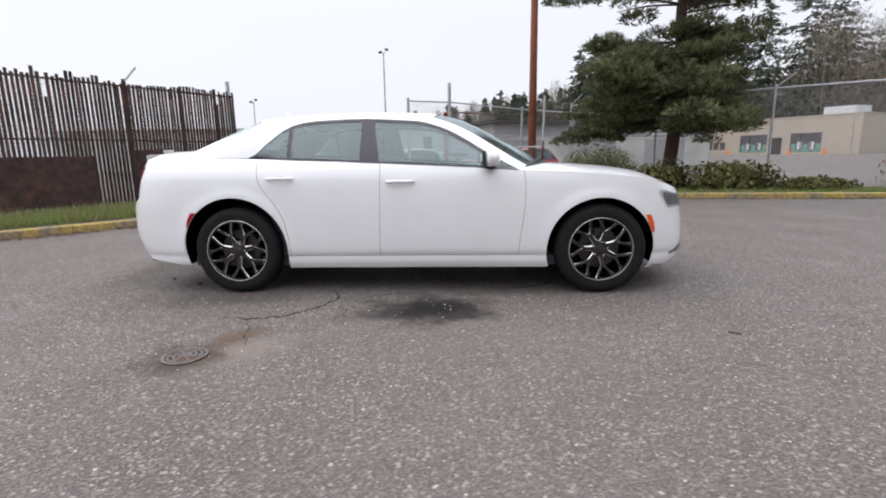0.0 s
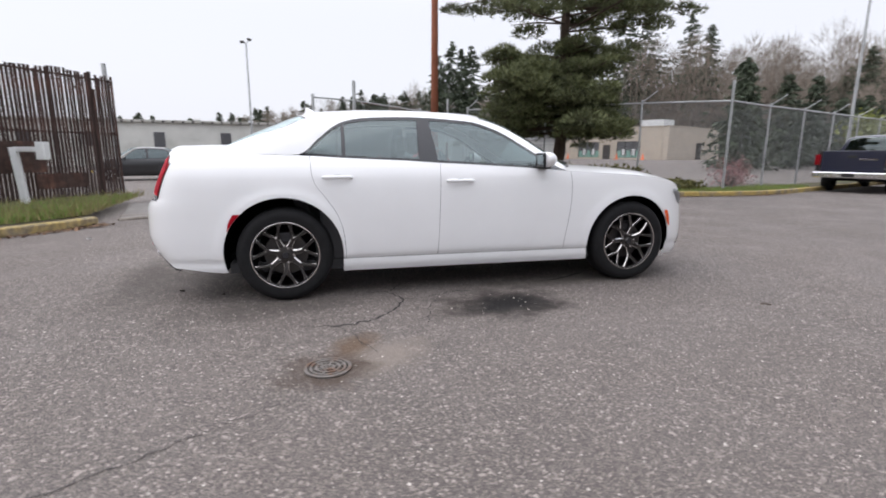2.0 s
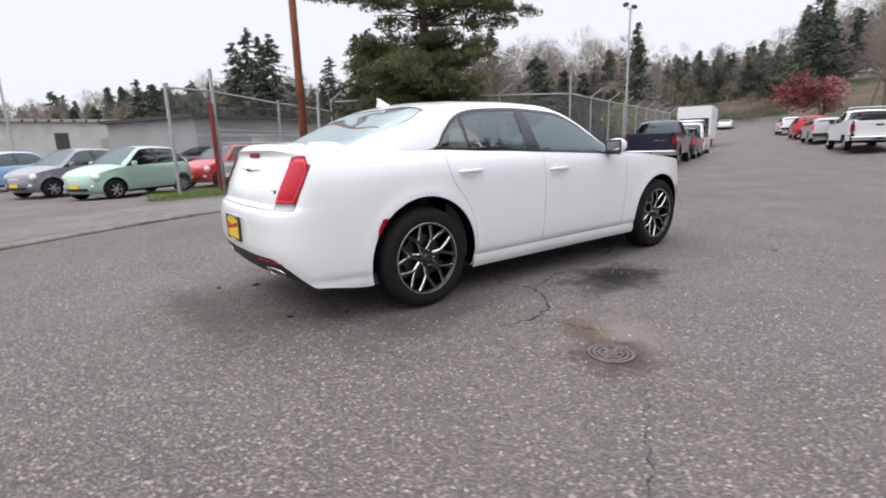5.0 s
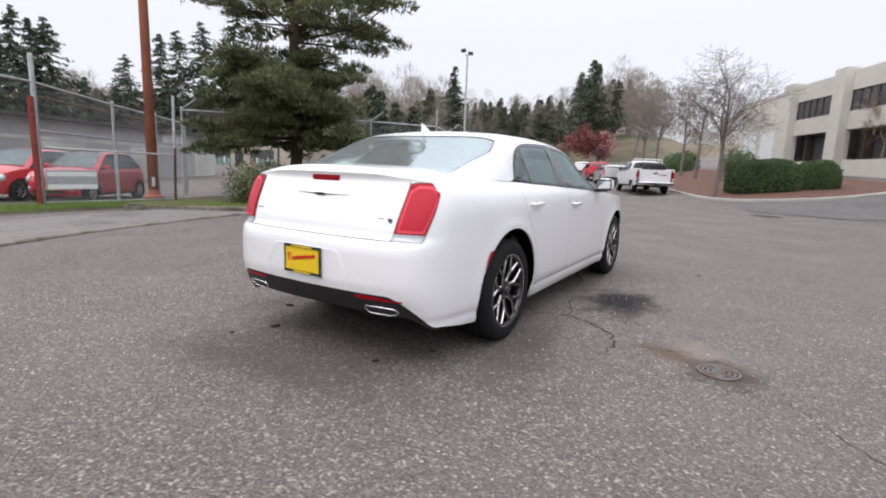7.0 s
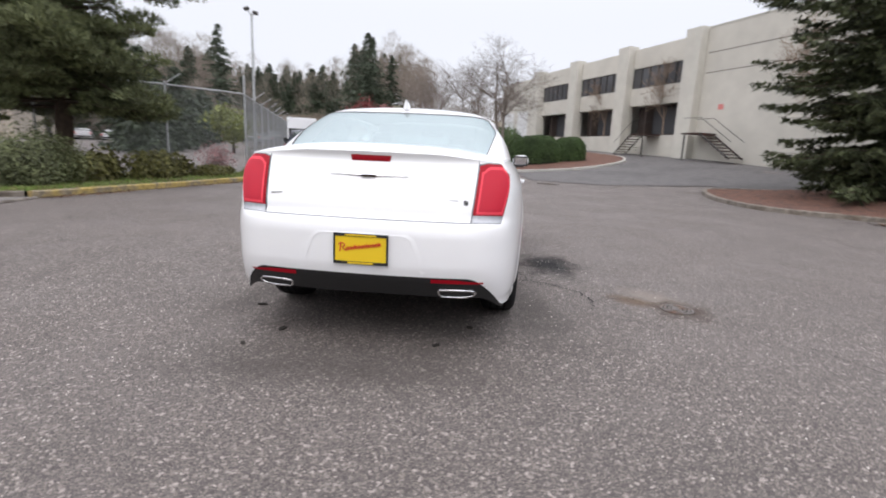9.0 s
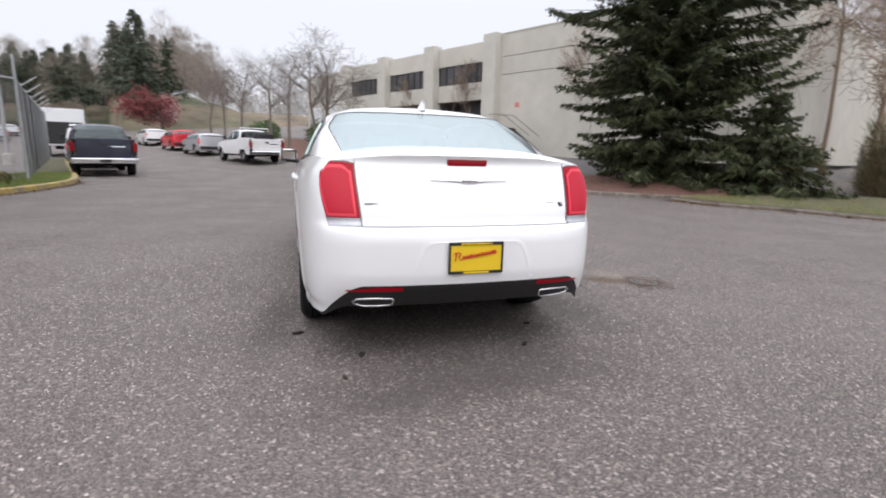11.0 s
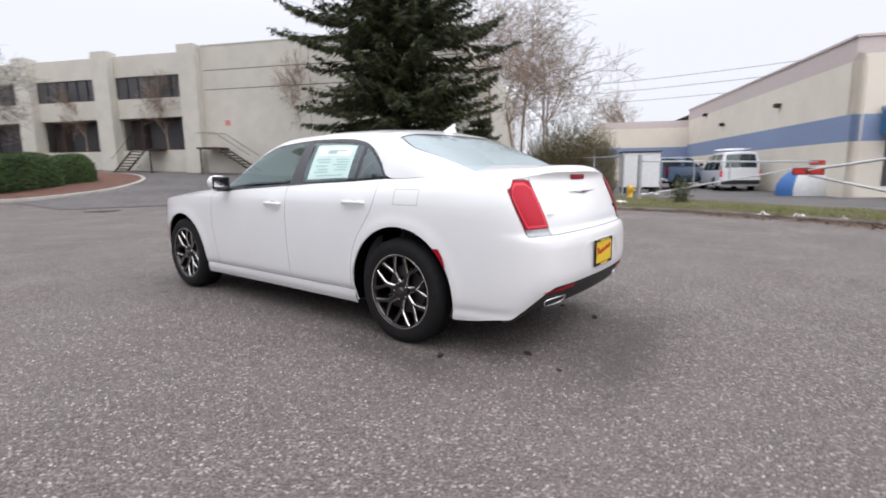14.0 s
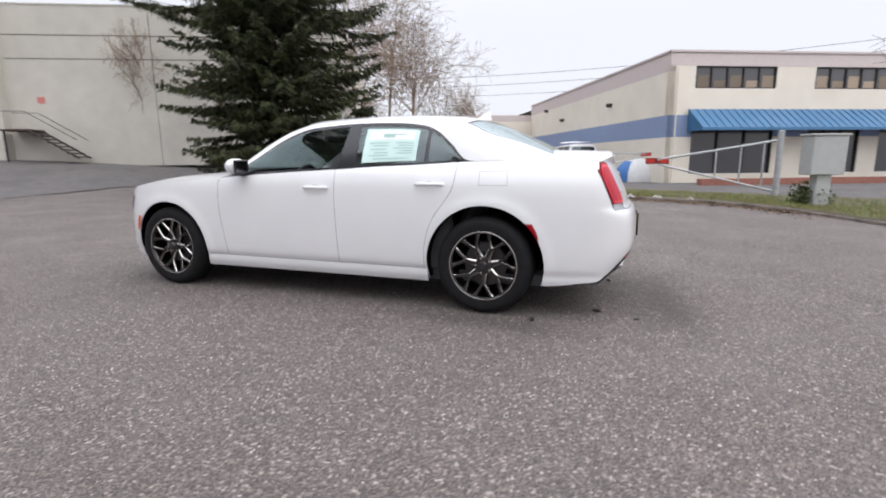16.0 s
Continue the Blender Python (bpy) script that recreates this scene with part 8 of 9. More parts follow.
def build_pine(x, y, label, seed=5):
    """A tall pine with a leaning trunk, a low spreading skirt of pads and an open top."""
    rng = np.random.default_rng(seed)
    z0 = ground_z(x, y) + 0.1
    root = empty("pine_tree", pose(x, y, z0), label, "tree")
    H = 12.5
    line = [np.array(p) for p in ((0, 0, -0.3), (0.18, 0.05, 1.4), (0.3, 0.1, 3.0), (0.2, 0.15, 5.0), (0.35, 0.1, 7.5), (0.3, 0.0, 10.0), (0.45, 0.05, H))]
    segs = []
    rad = [0.21, 0.19, 0.17, 0.145, 0.11, 0.07, 0.02]
    fine = spline([tuple(p) for p in line], 4)
    for i in range(len(fine) - 1):
        t0, t1 = i / (len(fine) - 1) * 6, (i + 1) / (len(fine) - 1) * 6
        segs.append((tuple(fine[i]), tuple(fine[i + 1]), float(np.interp(t0, range(7), rad)), float(np.interp(t1, range(7), rad))))
    V, F, off = [], [], 0
    def trunk_at(z):
        zs = [p[2] for p in fine]
        return np.array([np.interp(z, zs, [p[k] for p in fine]) for k in range(3)])
    def pad(c, rx, rz, dense=1.0):
        nonlocal off
        n = int(330 * dense * rx * rx / 0.5)
        a, q = rng.uniform(0, 6.28, n), np.sqrt(rng.random(n))
        top = rng.random(n) ** 0.6
        p = c + np.stack([np.cos(a) * q * rx, np.sin(a) * q * rx, (top - 0.35) * rz * (1.15 - q * q)], 1)
        out = unit(p - c + np.array([0, 0, 0.12]))
        k = 3
        p = np.repeat(p, k, 0)
        way = np.repeat(out, k, 0) * 0.8 + rng.normal(size=(n * k, 3)) * 0.55 + np.array([0, 0, 0.45])
        v, f = blades(p, way, rng.uniform(0.10, 0.20, n * k), rng.uniform(0.022, 0.040, n * k), rng, 0.0)
        V.append(v)
        F.append(f + off)
        off += len(v)
    zs = list(np.arange(1.75, 4.5, 0.17)) + list(np.arange(4.9, 12.2, 0.24))
    for z in zs:
        low = z < 4.6
        n = 5 if low else 4
        for _ in range(n):
            a = rng.uniform(0, 6.28)
            if low:
                L = (3.05 - 0.50 * abs(z - 2.9)) * rng.uniform(0.55, 1.08)
                # the skirt reaches furthest towards the street's far side
                L *= 1.0 + 0.22 * math.cos(a - math.pi * 0.95)
                drop = rng.uniform(-0.30, 0.10)
            else:
                L = (3.9 * (1 - (z - 5) / 10.5)) * rng.uniform(0.4, 1.12)
                drop = rng.uniform(-0.1, 0.3)
            if 4.2 < z < 5.1 and (math.cos(a - 2.6) > -0.2 or rng.random() < 0.3):
                continue
            p0 = trunk_at(z)
            p1 = p0 + np.array([math.cos(a), math.sin(a), drop * 0.6]) * L * 0.55
            p2 = p0 + np.array([math.cos(a + rng.normal() * 0.12), math.sin(a + rng.normal() * 0.12), drop]) * L
            segs.append((tuple(p0), tuple(p1), 0.045 if low else 0.035, 0.025))
            segs.append((tuple(p1), tuple(p2), 0.025, 0.008))
            m = max(2, int(L / 0.55))
            for j in range(m):
                t = 0.42 + 0.6 * (j + rng.random() * 0.5) / m
                c = p0 + (p2 - p0) * t + np.array([rng.normal() * 0.2, rng.normal() * 0.2, rng.normal() * 0.13])
                s = rng.uniform(0.30, 0.60) if low else rng.uniform(0.28, 0.52)
                segs.append((tuple(p0 + (p2 - p0) * max(0.2, t - 0.15)), tuple(c), 0.012, 0.005))
                pad(c, s, s * 0.74, 1.0 if low else 0.9)
    part("trunk", fast_mesh("trunk", *limb_mesh(segs, 7), BARK), None, root, "leaning brown pine trunk with limbs")
    part("crown", fast_mesh("crown", np.concatenate(V), np.concatenate(F), PINE_GREEN), None, root)
    return root


def bare_segments(rng, height, spread=0.5, trunk=0.13, levels=5, lean=0.05, forks=(2, 4), up=0.22):
    segs = []
    def grow(p, d, L, r, lev):
        n = 3
        for i in range(n):
            d = unit(d + rng.normal(size=3) * 0.10 + np.array([0, 0, up * 0.10]))
            q = p + d * L / n
            r2 = r * 0.86
            segs.append((tuple(p), tuple(q), r, r2))
            p, r = q, r2
            if lev < levels and i >= (1 if lev == 0 else 0):
                for _ in range(rng.integers(1, 3) if lev else rng.integers(*forks)):
                    side = unit(np.cross(d, rng.normal(size=3)))
                    nd = unit(d * (1 - spread * 0.6) + side * spread * rng.uniform(0.7, 1.4) + np.array([0, 0, up * 0.5]))
                    grow(p, nd, L * rng.uniform(0.50, 0.78), max(r * 0.58, 0.0035), lev + 1)
        if lev < levels:
            grow(p, d, L * 0.62, max(r * 0.75, 0.0035), lev + 1)
    grow(np.zeros(3), unit(np.array([lean * rng.normal(), lean * rng.normal(), 1.0])), height * 0.36, trunk, 0)
    return segs


def build_bare_tree(x, y, height, label, seed, trunk=0.12, levels=4, spread=0.55, mat=None, dz=0.0, width=0.7, fine=0.005):
    rng = np.random.default_rng(seed)
    root = empty("bare_tree", pose(x, y, ground_z(x, y) - 0.1 + dz), label, "tree")
    segs = bare_segments(rng, height, spread, trunk, levels)
    tall = max(s[1][2] for s in segs)
    mid = np.percentile([s[1][2] for s in segs], 85)
    wide = np.percentile([math.hypot(s[1][0], s[1][1]) for s in segs], 97)
    kx = height * width / 2 / wide
    level = lambda z: height * (1 - math.exp(-0.8 * z / mid)) / (1 - math.exp(-0.8 * tall / mid))
    fit_in = lambda p: (p[0] * kx, p[1] * kx, level(p[2]))
    segs = [(fit_in(s[0]), fit_in(s[1]), max(s[2], fine), max(s[3], fine)) for s in segs]
    thick = [s for s in segs if s[2] > 0.02]
    thin = [s for s in segs if s[2] <= 0.02]
    part("trunk", fast_mesh("trunk", *limb_mesh(thick, 6), mat or BARK_GREY), None, root)
    part("crown", fast_mesh("crown", *limb_mesh(thin, 3), mat or BARK_GREY), None, root)
    return root


def leaf_shell(rng, n, shape, size, mat, name="foliage", puff=0.06):
    """Leaves over a surface: shape(u, v) -> point, outward."""
    P, N = [], []
    for u, v in rng.random((n, 2)):
        p, q = shape(u, v)
        P.append(p)
        N.append(q)
    P, N = np.array(P), np.array(N)
    P = P + N * rng.normal(size=(n, 1)) * puff
    v, f = leaves(P, N + rng.normal(size=(n, 3)) * 0.7, rng.uniform(0.6, 1.3, n) * size, rng)
    return fast_mesh(name, v, f, mat)


def build_hedge(a, b, width, height, label, seed):
    """A clipped hedge between two ground places: core painted dark as inner shade, and leafy skin."""
    rng = np.random.default_rng(seed)
    A, B = Vector((*a, 0)), Vector((*b, 0))
    L, d = (B - A).length, (B - A).normalized()
    n = Vector((-d.y, d.x, 0))
    root = empty("hedge", None, label, "hedge")
    def g(m):
        p = A + d * m
        return ground_z(p.x, p.y) + 0.25
    bulge = lambda m: 1 - 0.30 * abs(2 * m / L - 1) ** 3.5
    def core(m, k):
        ang = math.pi * k
        w, h = width / 2 * bulge(m) * 0.93, height * 0.95 * bulge(m)
        c, s = math.cos(ang), math.sin(ang)
        px, pz = math.copysign(abs(c) ** 0.62, c) * w, s**0.62 * h if s > 0 else 0
        p = A + d * m + n * px
        return (p.x, p.y, g(m) - 0.1 + pz)
    ends = [0.06] + steps(0.15, L - 0.15, 12) + [L - 0.06]
    v, f = sheet(core, ends, steps(0, 1, 16))
    cap0, cap1 = tuple(range(17)), tuple(range(len(v) - 1, len(v) - 18, -1))
    part("inner_growth", (v, f + [cap0, cap1]), material("hedge_shade", (0.012, 0.02, 0.009), 0.95), root, "dark core coloured like the shade inside the hedge")
    def skin(u, w):
        m, k = u * L, w
        e = rng.random()
        if e < 0.16:
            end = 0.0 if rng.random() < 0.5 else L
            px = rng.uniform(-1, 1) * width / 2 * 0.66
            pz = rng.random() * height * 0.68
            p = A + d * (end + (0.03 if end else -0.03)) + n * px
            o = d * (1 if end else -1)
            return np.array((p.x, p.y, g(end) - 0.1 + pz)), np.array(o)
        ang = math.pi * k
        c, s = math.cos(ang), max(0.0, math.sin(ang))
        px, pz = math.copysign(abs(c) ** 0.62, c) * width / 2 * bulge(m), s**0.62 * height * bulge(m)
        p = A + d * m + n * px
        o = n * c + Vector((0, 0, s))
        return np.array((p.x, p.y, g(m) - 0.1 + pz)), np.array(o.normalized())
    part("foliage", leaf_shell(rng, 16000, skin, 0.05, HEDGE_GREEN, puff=0.035), None, root)
    return root


def build_bush(name, x, y, radii, n, size, mat, label, seed, category="shrub", stems=None, dz=0.0):
    """A loose bush: leaves through an uneven mound, thicker outside."""
    rng = np.random.default_rng(seed)
    root = empty(name, pose(x, y, ground_z(x, y) + dz), label, category)
    lumps = [(rng.uniform(-0.55, 0.55, 2), rng.uniform(0.45, 0.8)) for _ in range(9)]
    P = []
    for i in range(n):
        c, s = lumps[i % 9]
        q = unit(rng.normal(size=3)) * rng.random() ** 0.35 * s
        P.append(((c[0] + q[0]) * radii[0], (c[1] + q[1]) * radii[1], abs(0.38 + q[2] * 0.9) * radii[2] * (1.15 - 0.5 * (c[0] ** 2 + c[1] ** 2))))
    P = np.array(P)
    v, f = leaves(P, P * np.array([1, 1, 0.6]) + rng.normal(size=P.shape) * 0.4, rng.uniform(0.6, 1.3, n) * size, rng, 1.8)
    part("foliage", fast_mesh("foliage", v, f, mat), None, root)
    m = 60
    segs = []
    for i in range(m):
        q = P[rng.integers(0, n)]
        segs.append(((q[0] * 0.25, q[1] * 0.25, -0.05), tuple(q * 0.9), 0.012, 0.004))
    part("stems", fast_mesh("stems", *limb_mesh(segs, 4), stems or BARK), None, root)
    return root


def build_broom(x, y, r, h, label, seed):
    """A tall wiry bush of upright green and dead stems."""
    rng = np.random.default_rng(seed)
    root = empty("broom_bush", pose(x, y, ground_z(x, y)), label, "shrub")
    for nm, mat, n, k in (("green_growth", BROOM, 16000, 1.0), ("dead_growth", BROOM_DRY, 7000, 0.78)):
        a, q = rng.uniform(0, 6.28, n), np.sqrt(rng.random(n))
        foot = np.stack([np.cos(a) * q * r[0] * 0.75, np.sin(a) * q * r[1] * 0.75, np.zeros(n)], 1)
        hh = h * k * (1 - 0.35 * q**3) * rng.uniform(0.5, 1.05, n)
        base = foot * np.array([1.15, 1.15, 1]) + np.array([0, 0, 1]) * (hh * rng.uniform(0.0, 0.75, n))[:, None]
        way = np.stack([np.cos(a) * q * 0.45, np.sin(a) * q * 0.45, np.ones(n)], 1) + rng.normal(size=(n, 3)) * 0.55
        v, f = blades(base, way, rng.uniform(0.25, 0.6, n), 0.018, rng)
        part(nm, fast_mesh(nm, v, f, mat), None, root)
    return root


fir = build_fir(10.4, -12.3, 12.0, 4.9, "tall dark green fir in a bark bed", profile=[(0, 3.3), (2, 3.7), (3.4, 4.0), (5, 4.5), (7, 5.0), (8.5, 4.2), (10.4, 1.9), (12.0, 0.2)])
build_fir(7.3, -13.6, 3.4, 2.5, "young fir beside the tall fir", 9)
build_pine(6.35, 10.35, "tall leaning pine by the lot fence")
build_hedge((23.8, -1.25), (24.7, -4.0), 2.1, 1.55, "clipped dark green hedge block on bark", 21)
build_hedge((24.8, -4.0), (25.35, -5.5), 1.9, 1.35, "lower clipped hedge beside the hedge block", 22)
for x, y, h, sd, tr in ((22.4, -0.75, 6.8, 31, 0.10), (30.0, -0.6, 7.0, 32, 0.12), (33.5, 1.2, 7.5, 33, 0.11), (37.5, 2.6, 7.5, 34, 0.11), (41.5, 5.0, 8.0, 35, 0.12), (46.0, 7.0, 7.5, 36, 0.11), (52.0, 9.0, 8.0, 37, 0.12)):
    build_bare_tree(x, y, h, "leafless street tree with fine twigs", sd, tr, 4, 0.95, dz=0.2, width=0.9, fine=0.006 if sd == 31 else 0.004)
for x, y, h, sd in ((29.2, -11.3, 6.2, 41), (20.6, -15.5, 7.6, 42), (35.0, -8.6, 5.6, 43)):
    build_bare_tree(x, y, h, "slim leafless birch with warm brown twigs", sd, 0.06, 4, 0.7, mat=BIRCH_TWIG, width=0.5, fine=0.008)
for x, y, h, sd, tr in ((11.8, -25.5, 12.5, 51, 0.10), (14.6, -26.0, 13.5, 52, 0.11), (8.4, -22.4, 9.0, 59, 0.07), (16.5, -23.0, 12.0, 60, 0.09), (9.2, -24.0, 9.5, 53, 0.07), (18.0, -24.5, 11.0, 54, 0.08), (13.2, -21.8, 8.5, 55, 0.06), (20.5, -40.0, 12.0, 56, 0.16), (10.5, -45.0, 9.0, 57, 0.12)):
    build_bare_tree(x, y, h, "tall leafless alder behind the bush", sd, tr, 4, 0.8, mat=BIRCH_TWIG, width=0.9, fine=0.009)
build_bare_tree(-10.1, -10.6, 6.4, "leafless tree beside the cream building", 58, 0.10, 4, 0.8, width=0.95, fine=0.006)
build_broom(5.9, -19.3, (2.5, 1.7), 5.0, "tall wiry bush with green and dead stems", 61)
build_broom(10.0, -17.4, (1.8, 1.4), 2.4, "tangled brush beside the fir", 62)
build_bush("shrub", -0.2, -13.9, (0.42, 0.38, 1.0), 800, 0.035, SHRUB_GREEN, "thin scraggly green bush beside the barrier post", 63, dz=0.05)
build_bush("shrub", -6.6, -8.9, (0.45, 0.4, 0.5), 700, 0.045, SHRUB_GREEN, "dark rounded shrub behind the barrier post", 64, dz=0.1)
build_bush("shrub", 3.9, 8.8, (0.95, 0.8, 1.2), 14000, 0.034, PINE_GREEN, "feathery olive-green shrub under the pine", 65, dz=0.1)
build_bush("shrub", 5.6, 8.9, (1.1, 0.7, 0.75), 2400, 0.07, IVY, "yellow-green ivy mound on the verge", 66, dz=0.1)
build_bush("shrub", 7.4, 8.45, (1.3, 0.65, 0.72), 3000, 0.07, IVY, "brown-green ivy mound on the verge", 67, dz=0.1)
build_bush("shrub", 9.3, 8.0, (1.0, 0.5, 0.36), 1800, 0.06, IVY, "low ivy clump near the fence", 68, dz=0.1)
build_bush("shrub", 13.6, 10.6, (0.9, 0.8, 1.1), 1100, 0.05, PINK_LEAF, "pale pink twiggy shrub beyond the fence", 69)
for x, y, r, sd in ((26.4, -13.6, 0.75, 71), (23.9, -14.4, 0.55, 72), (30.2, -11.4, 0.65, 73), (31.6, -10.6, 0.6, 74), (33.0, -10.0, 0.6, 75), (24.9, -13.9, 0.6, 76)):
    build_bush("shrub", x, y, (r * 1.3, r, r * 1.25), 1500, 0.07, SHRUB_GREEN, "rounded evergreen shrub by the hall", sd, dz=0.05)
build_bush("shrub", 36.0, -1.2, (2.6, 1.4, 1.9), 3500, 0.10, HEDGE_GREEN, "broad evergreen bush behind the street trees", 77, dz=0.2)
build_bush("shrub", 44.0, 3.2, (4.0, 1.6, 1.7), 3500, 0.11, HEDGE_GREEN, "broad evergreen hedge along the street", 78, dz=0.2)


def crown_tree(name, x, y, h, r, mat, label, seed, n=5200, size=0.22):
    rng = np.random.default_rng(seed)
    root = empty(name, pose(x, y, ground_z(x, y)), label, "tree")
    segs = bare_segments(rng, h * 0.9, 0.6, 0.16, 3)
    part("trunk", fast_mesh("trunk", *limb_mesh(segs, 5), BARK), None, root)
    tips = np.array([s[1] for s in segs if s[2] < 0.06])
    P = tips[rng.integers(0, len(tips), n)] * np.array([r, r, 1.0]) + rng.normal(size=(n, 3)) * 0.38
    v, f = leaves(P, rng.normal(size=(n, 3)), rng.uniform(0.6, 1.3, n) * size, rng)
    part("crown", fast_mesh("crown", v, f, mat), None, root)
    return root


crown_tree("plum_tree", 62.0, 15.5, 8.0, 1.45, RED_LEAF, "plum tree with dull red leaves", 81, 3400, 0.17)
crown_tree("plum_tree", 67.0, 17.0, 6.5, 1.2, PINK_LEAF, "plum tree with faded red twigs", 82, 2500)
crown_tree("willow_tree", 40.0, 24.5, 5.0, 1.4, FAR_LIME, "young tree with fresh yellow-green leaves", 83, 5000)


# ---- far woods
def far_conifer(rng, h, r):
    """Ragged boughs of short hanging sprays round a thin stem, with gaps."""
    m = int(85 + h * 7)
    zb = h * (0.06 + 0.93 * rng.random(m) ** 0.85)
    ab = rng.uniform(0, 6.28, m)
    Lb = r * (1 - zb / h) ** 0.8 * rng.choice((0.5, 0.7, 0.85, 1.0, 1.2), m) * (1 + 0.15 * np.sin(ab * 2 + zb * 1.3)) + 0.2
    k = 14
    t = np.tile(np.linspace(0.06, 1.0, k), m) * rng.uniform(0.85, 1.08, m * k)
    z, a, L = np.repeat(zb, k), np.repeat(ab, k) + rng.normal(size=m * k) * 0.10, np.repeat(Lb, k)
    base = np.stack([np.cos(a) * L * t, np.sin(a) * L * t, z - L * (0.34 * t - 0.16 * t * t) + rng.normal(size=m * k) * 0.06], 1)
    way = np.stack([np.cos(a), np.sin(a), np.full(m * k, -0.5)], 1) + rng.normal(size=(m * k, 3)) * 0.55
    v, f = blades(base, way, 0.22 + 0.20 * L * rng.uniform(0.5, 1.1, m * k) * (1.1 - 0.6 * t), 0.17 + 0.08 * L * rng.random(m * k), rng, 0.2)
    stem = np.array([[-0.12, 0, 0], [0.12, 0, 0], [0, 0, h], [0, -0.12, 0], [0, 0.12, 0], [0, 0, h]])
    n = len(v)
    return np.concatenate([v, stem]), np.concatenate([f, [[n, n + 1, n + 2], [n + 3, n + 4, n + 5]]])


def far_bare(rng, h):
    """A leafless crown as a haze of fine upright twigs on a thin trunk."""
    n = 560
    a, q = rng.uniform(0, 6.28, n), rng.random(n) ** 0.6
    k = rng.random(n)
    r = h * 0.26 * np.sin(np.pi * np.clip(0.12 + 0.86 * k, 0, 1)) ** 0.7
    base = np.stack([np.cos(a) * q * r, np.sin(a) * q * r, h * (0.18 + 0.72 * k)], 1)
    way = np.stack([np.cos(a) * q * 0.5, np.sin(a) * q * 0.5, np.full(n, 1.0)], 1) + rng.normal(size=(n, 3)) * 0.28
    v, f = blades(base, way, rng.uniform(0.5, 1.2, n) * h / 12, rng.uniform(0.03, 0.085, n), rng)
    t = np.array([[-0.12, 0, 0], [0.12, 0, 0], [rng.normal() * 0.3, rng.normal() * 0.3, h * 1.02]])
    return np.concatenate([v, t]), np.concatenate([f, [[len(v), len(v) + 1, len(v) + 2]]])


def build_woods():
    rng = np.random.default_rng(91)
    con, bare, tri_c, tri_b = [], [], [], []
    oc = ob = 0
    def add(kind, x, y, h, base):
        nonlocal oc, ob
        if kind == "c":
            v, f = far_conifer(rng, h, h * rng.uniform(0.24, 0.40))
            con.append(v + np.array([x, y, base]))
            tri_c.append(f + oc)
            oc += len(v)
        else:
            v, f = far_bare(rng, h)
            bare.append(v + np.array([x, y, base]))
            tri_b.append(f + ob)
            ob += len(v)
    for az in np.arange(-8, 110, 0.30):
        # azimuth from +x towards +y
        a = math.radians(az + rng.normal() * 0.3)
        for ring in range(3):
            d = (95, 120, 150)[ring] + rng.uniform(-10, 10)
            if 17 < az < 31:
                d += 45
            x, y = math.cos(a) * d, math.sin(a) * d
            west = smooth01(75, 108, az)
            h = rng.choice((rng.uniform(7, 11), rng.uniform(9, 13), rng.uniform(12, 17))) * (1 - 0.55 * west) + 1.5 * ring
            base = ground_z(x, y) * 0.6 + ring * 2.2 * (1 - west) + 0.5
            base += 6.5 * smooth01(4, 12, az) * smooth01(38, 30, az)
            kind = "c" if az > 12 and rng.random() < (0.34 if ring else 0.28) else "b"
            if az < 8:
                if ring < 2:
                    continue
                h *= 0.62
            add(kind, x, y, min(h, 12.5) if kind == "c" else h * 0.92, base - 0.5)
    # the tall dark group beyond the lot and single tall firs
    for x, y, h in ((16.6, 70.5, 16), (18.3, 70.2, 18), (20.0, 69.5, 17), (21.6, 70.0, 17.5), (37.6, 85.7, 18), (42.0, 83.3, 22), (44.5, 82.4, 23), (48.0, 81.0, 25), (53.0, 78.5, 29), (56.5, 76.8, 27), (59.6, 69.4, 25), (63.0, 69.0, 23), (10, 85, 12), (12.5, 86, 10)):
        add("c", x, y, h, -0.3)
    for x, y, h in ((56.5, 75.0, 22), (58.5, 76.5, 23), (61.0, 75.0, 20)):
        add("b", x, y, h, 0.5)
    # bare woods on the rise behind the shop
    for k in range(110):
        a, d = math.radians(rng.uniform(36, 57)), rng.uniform(90, 122)
        add("b", d * math.cos(a), d * math.sin(a) - 5, rng.uniform(13, 20), 2.0)
    # evergreens along the street's far fence
    for k in range(16):
        d = 30 + 3.2 * k
        add("c", d * 0.906 - 9 * 0.42 + 4, d * 0.42 + 9 * 0.906 + 3.5 + rng.uniform(-1, 2.5), rng.uniform(4.5, 8.5), 0.0)
    for k in range(26):
        add("b", 57 + rng.uniform(0, 43), 36 + rng.uniform(0, 24), rng.uniform(7, 11), 0.5)
    for k in range(16):
        add("b", 20 + rng.uniform(0, 70), -25 - rng.uniform(8, 30), rng.uniform(6, 9), 1.5)
    def slope(az, k):
        a = math.radians(az)
        d = 92 + 90 * k + (45 if 17 < az < 31 else 0)
        x, y = math.cos(a) * d, math.sin(a) * d
        hgt = (9.5 - 4.5 * smooth01(70, 108, az) + 5.5 * smooth01(4, 12, az) * smooth01(38, 30, az)) * k**0.8
        return (x, y, ground_z(x, y) * (1 - k) + 2.0 * k + hgt + 0.6 * math.sin(az * 1.9) * k)
    hill = part("wooded_slope", sheet(slope, steps(-10, 112, 122), steps(0, 1, 8)), material("brushy_slope", (0.16, 0.125, 0.085), 0.95, vary=0.35, scale=0.25, second=(0.075, 0.09, 0.045), second_at=(0.42, 0.62), second_scale=0.07), None, smooth=True)
    tagged(hill, "brown and green brushy slope below the woods", "hillside", kind="structure")
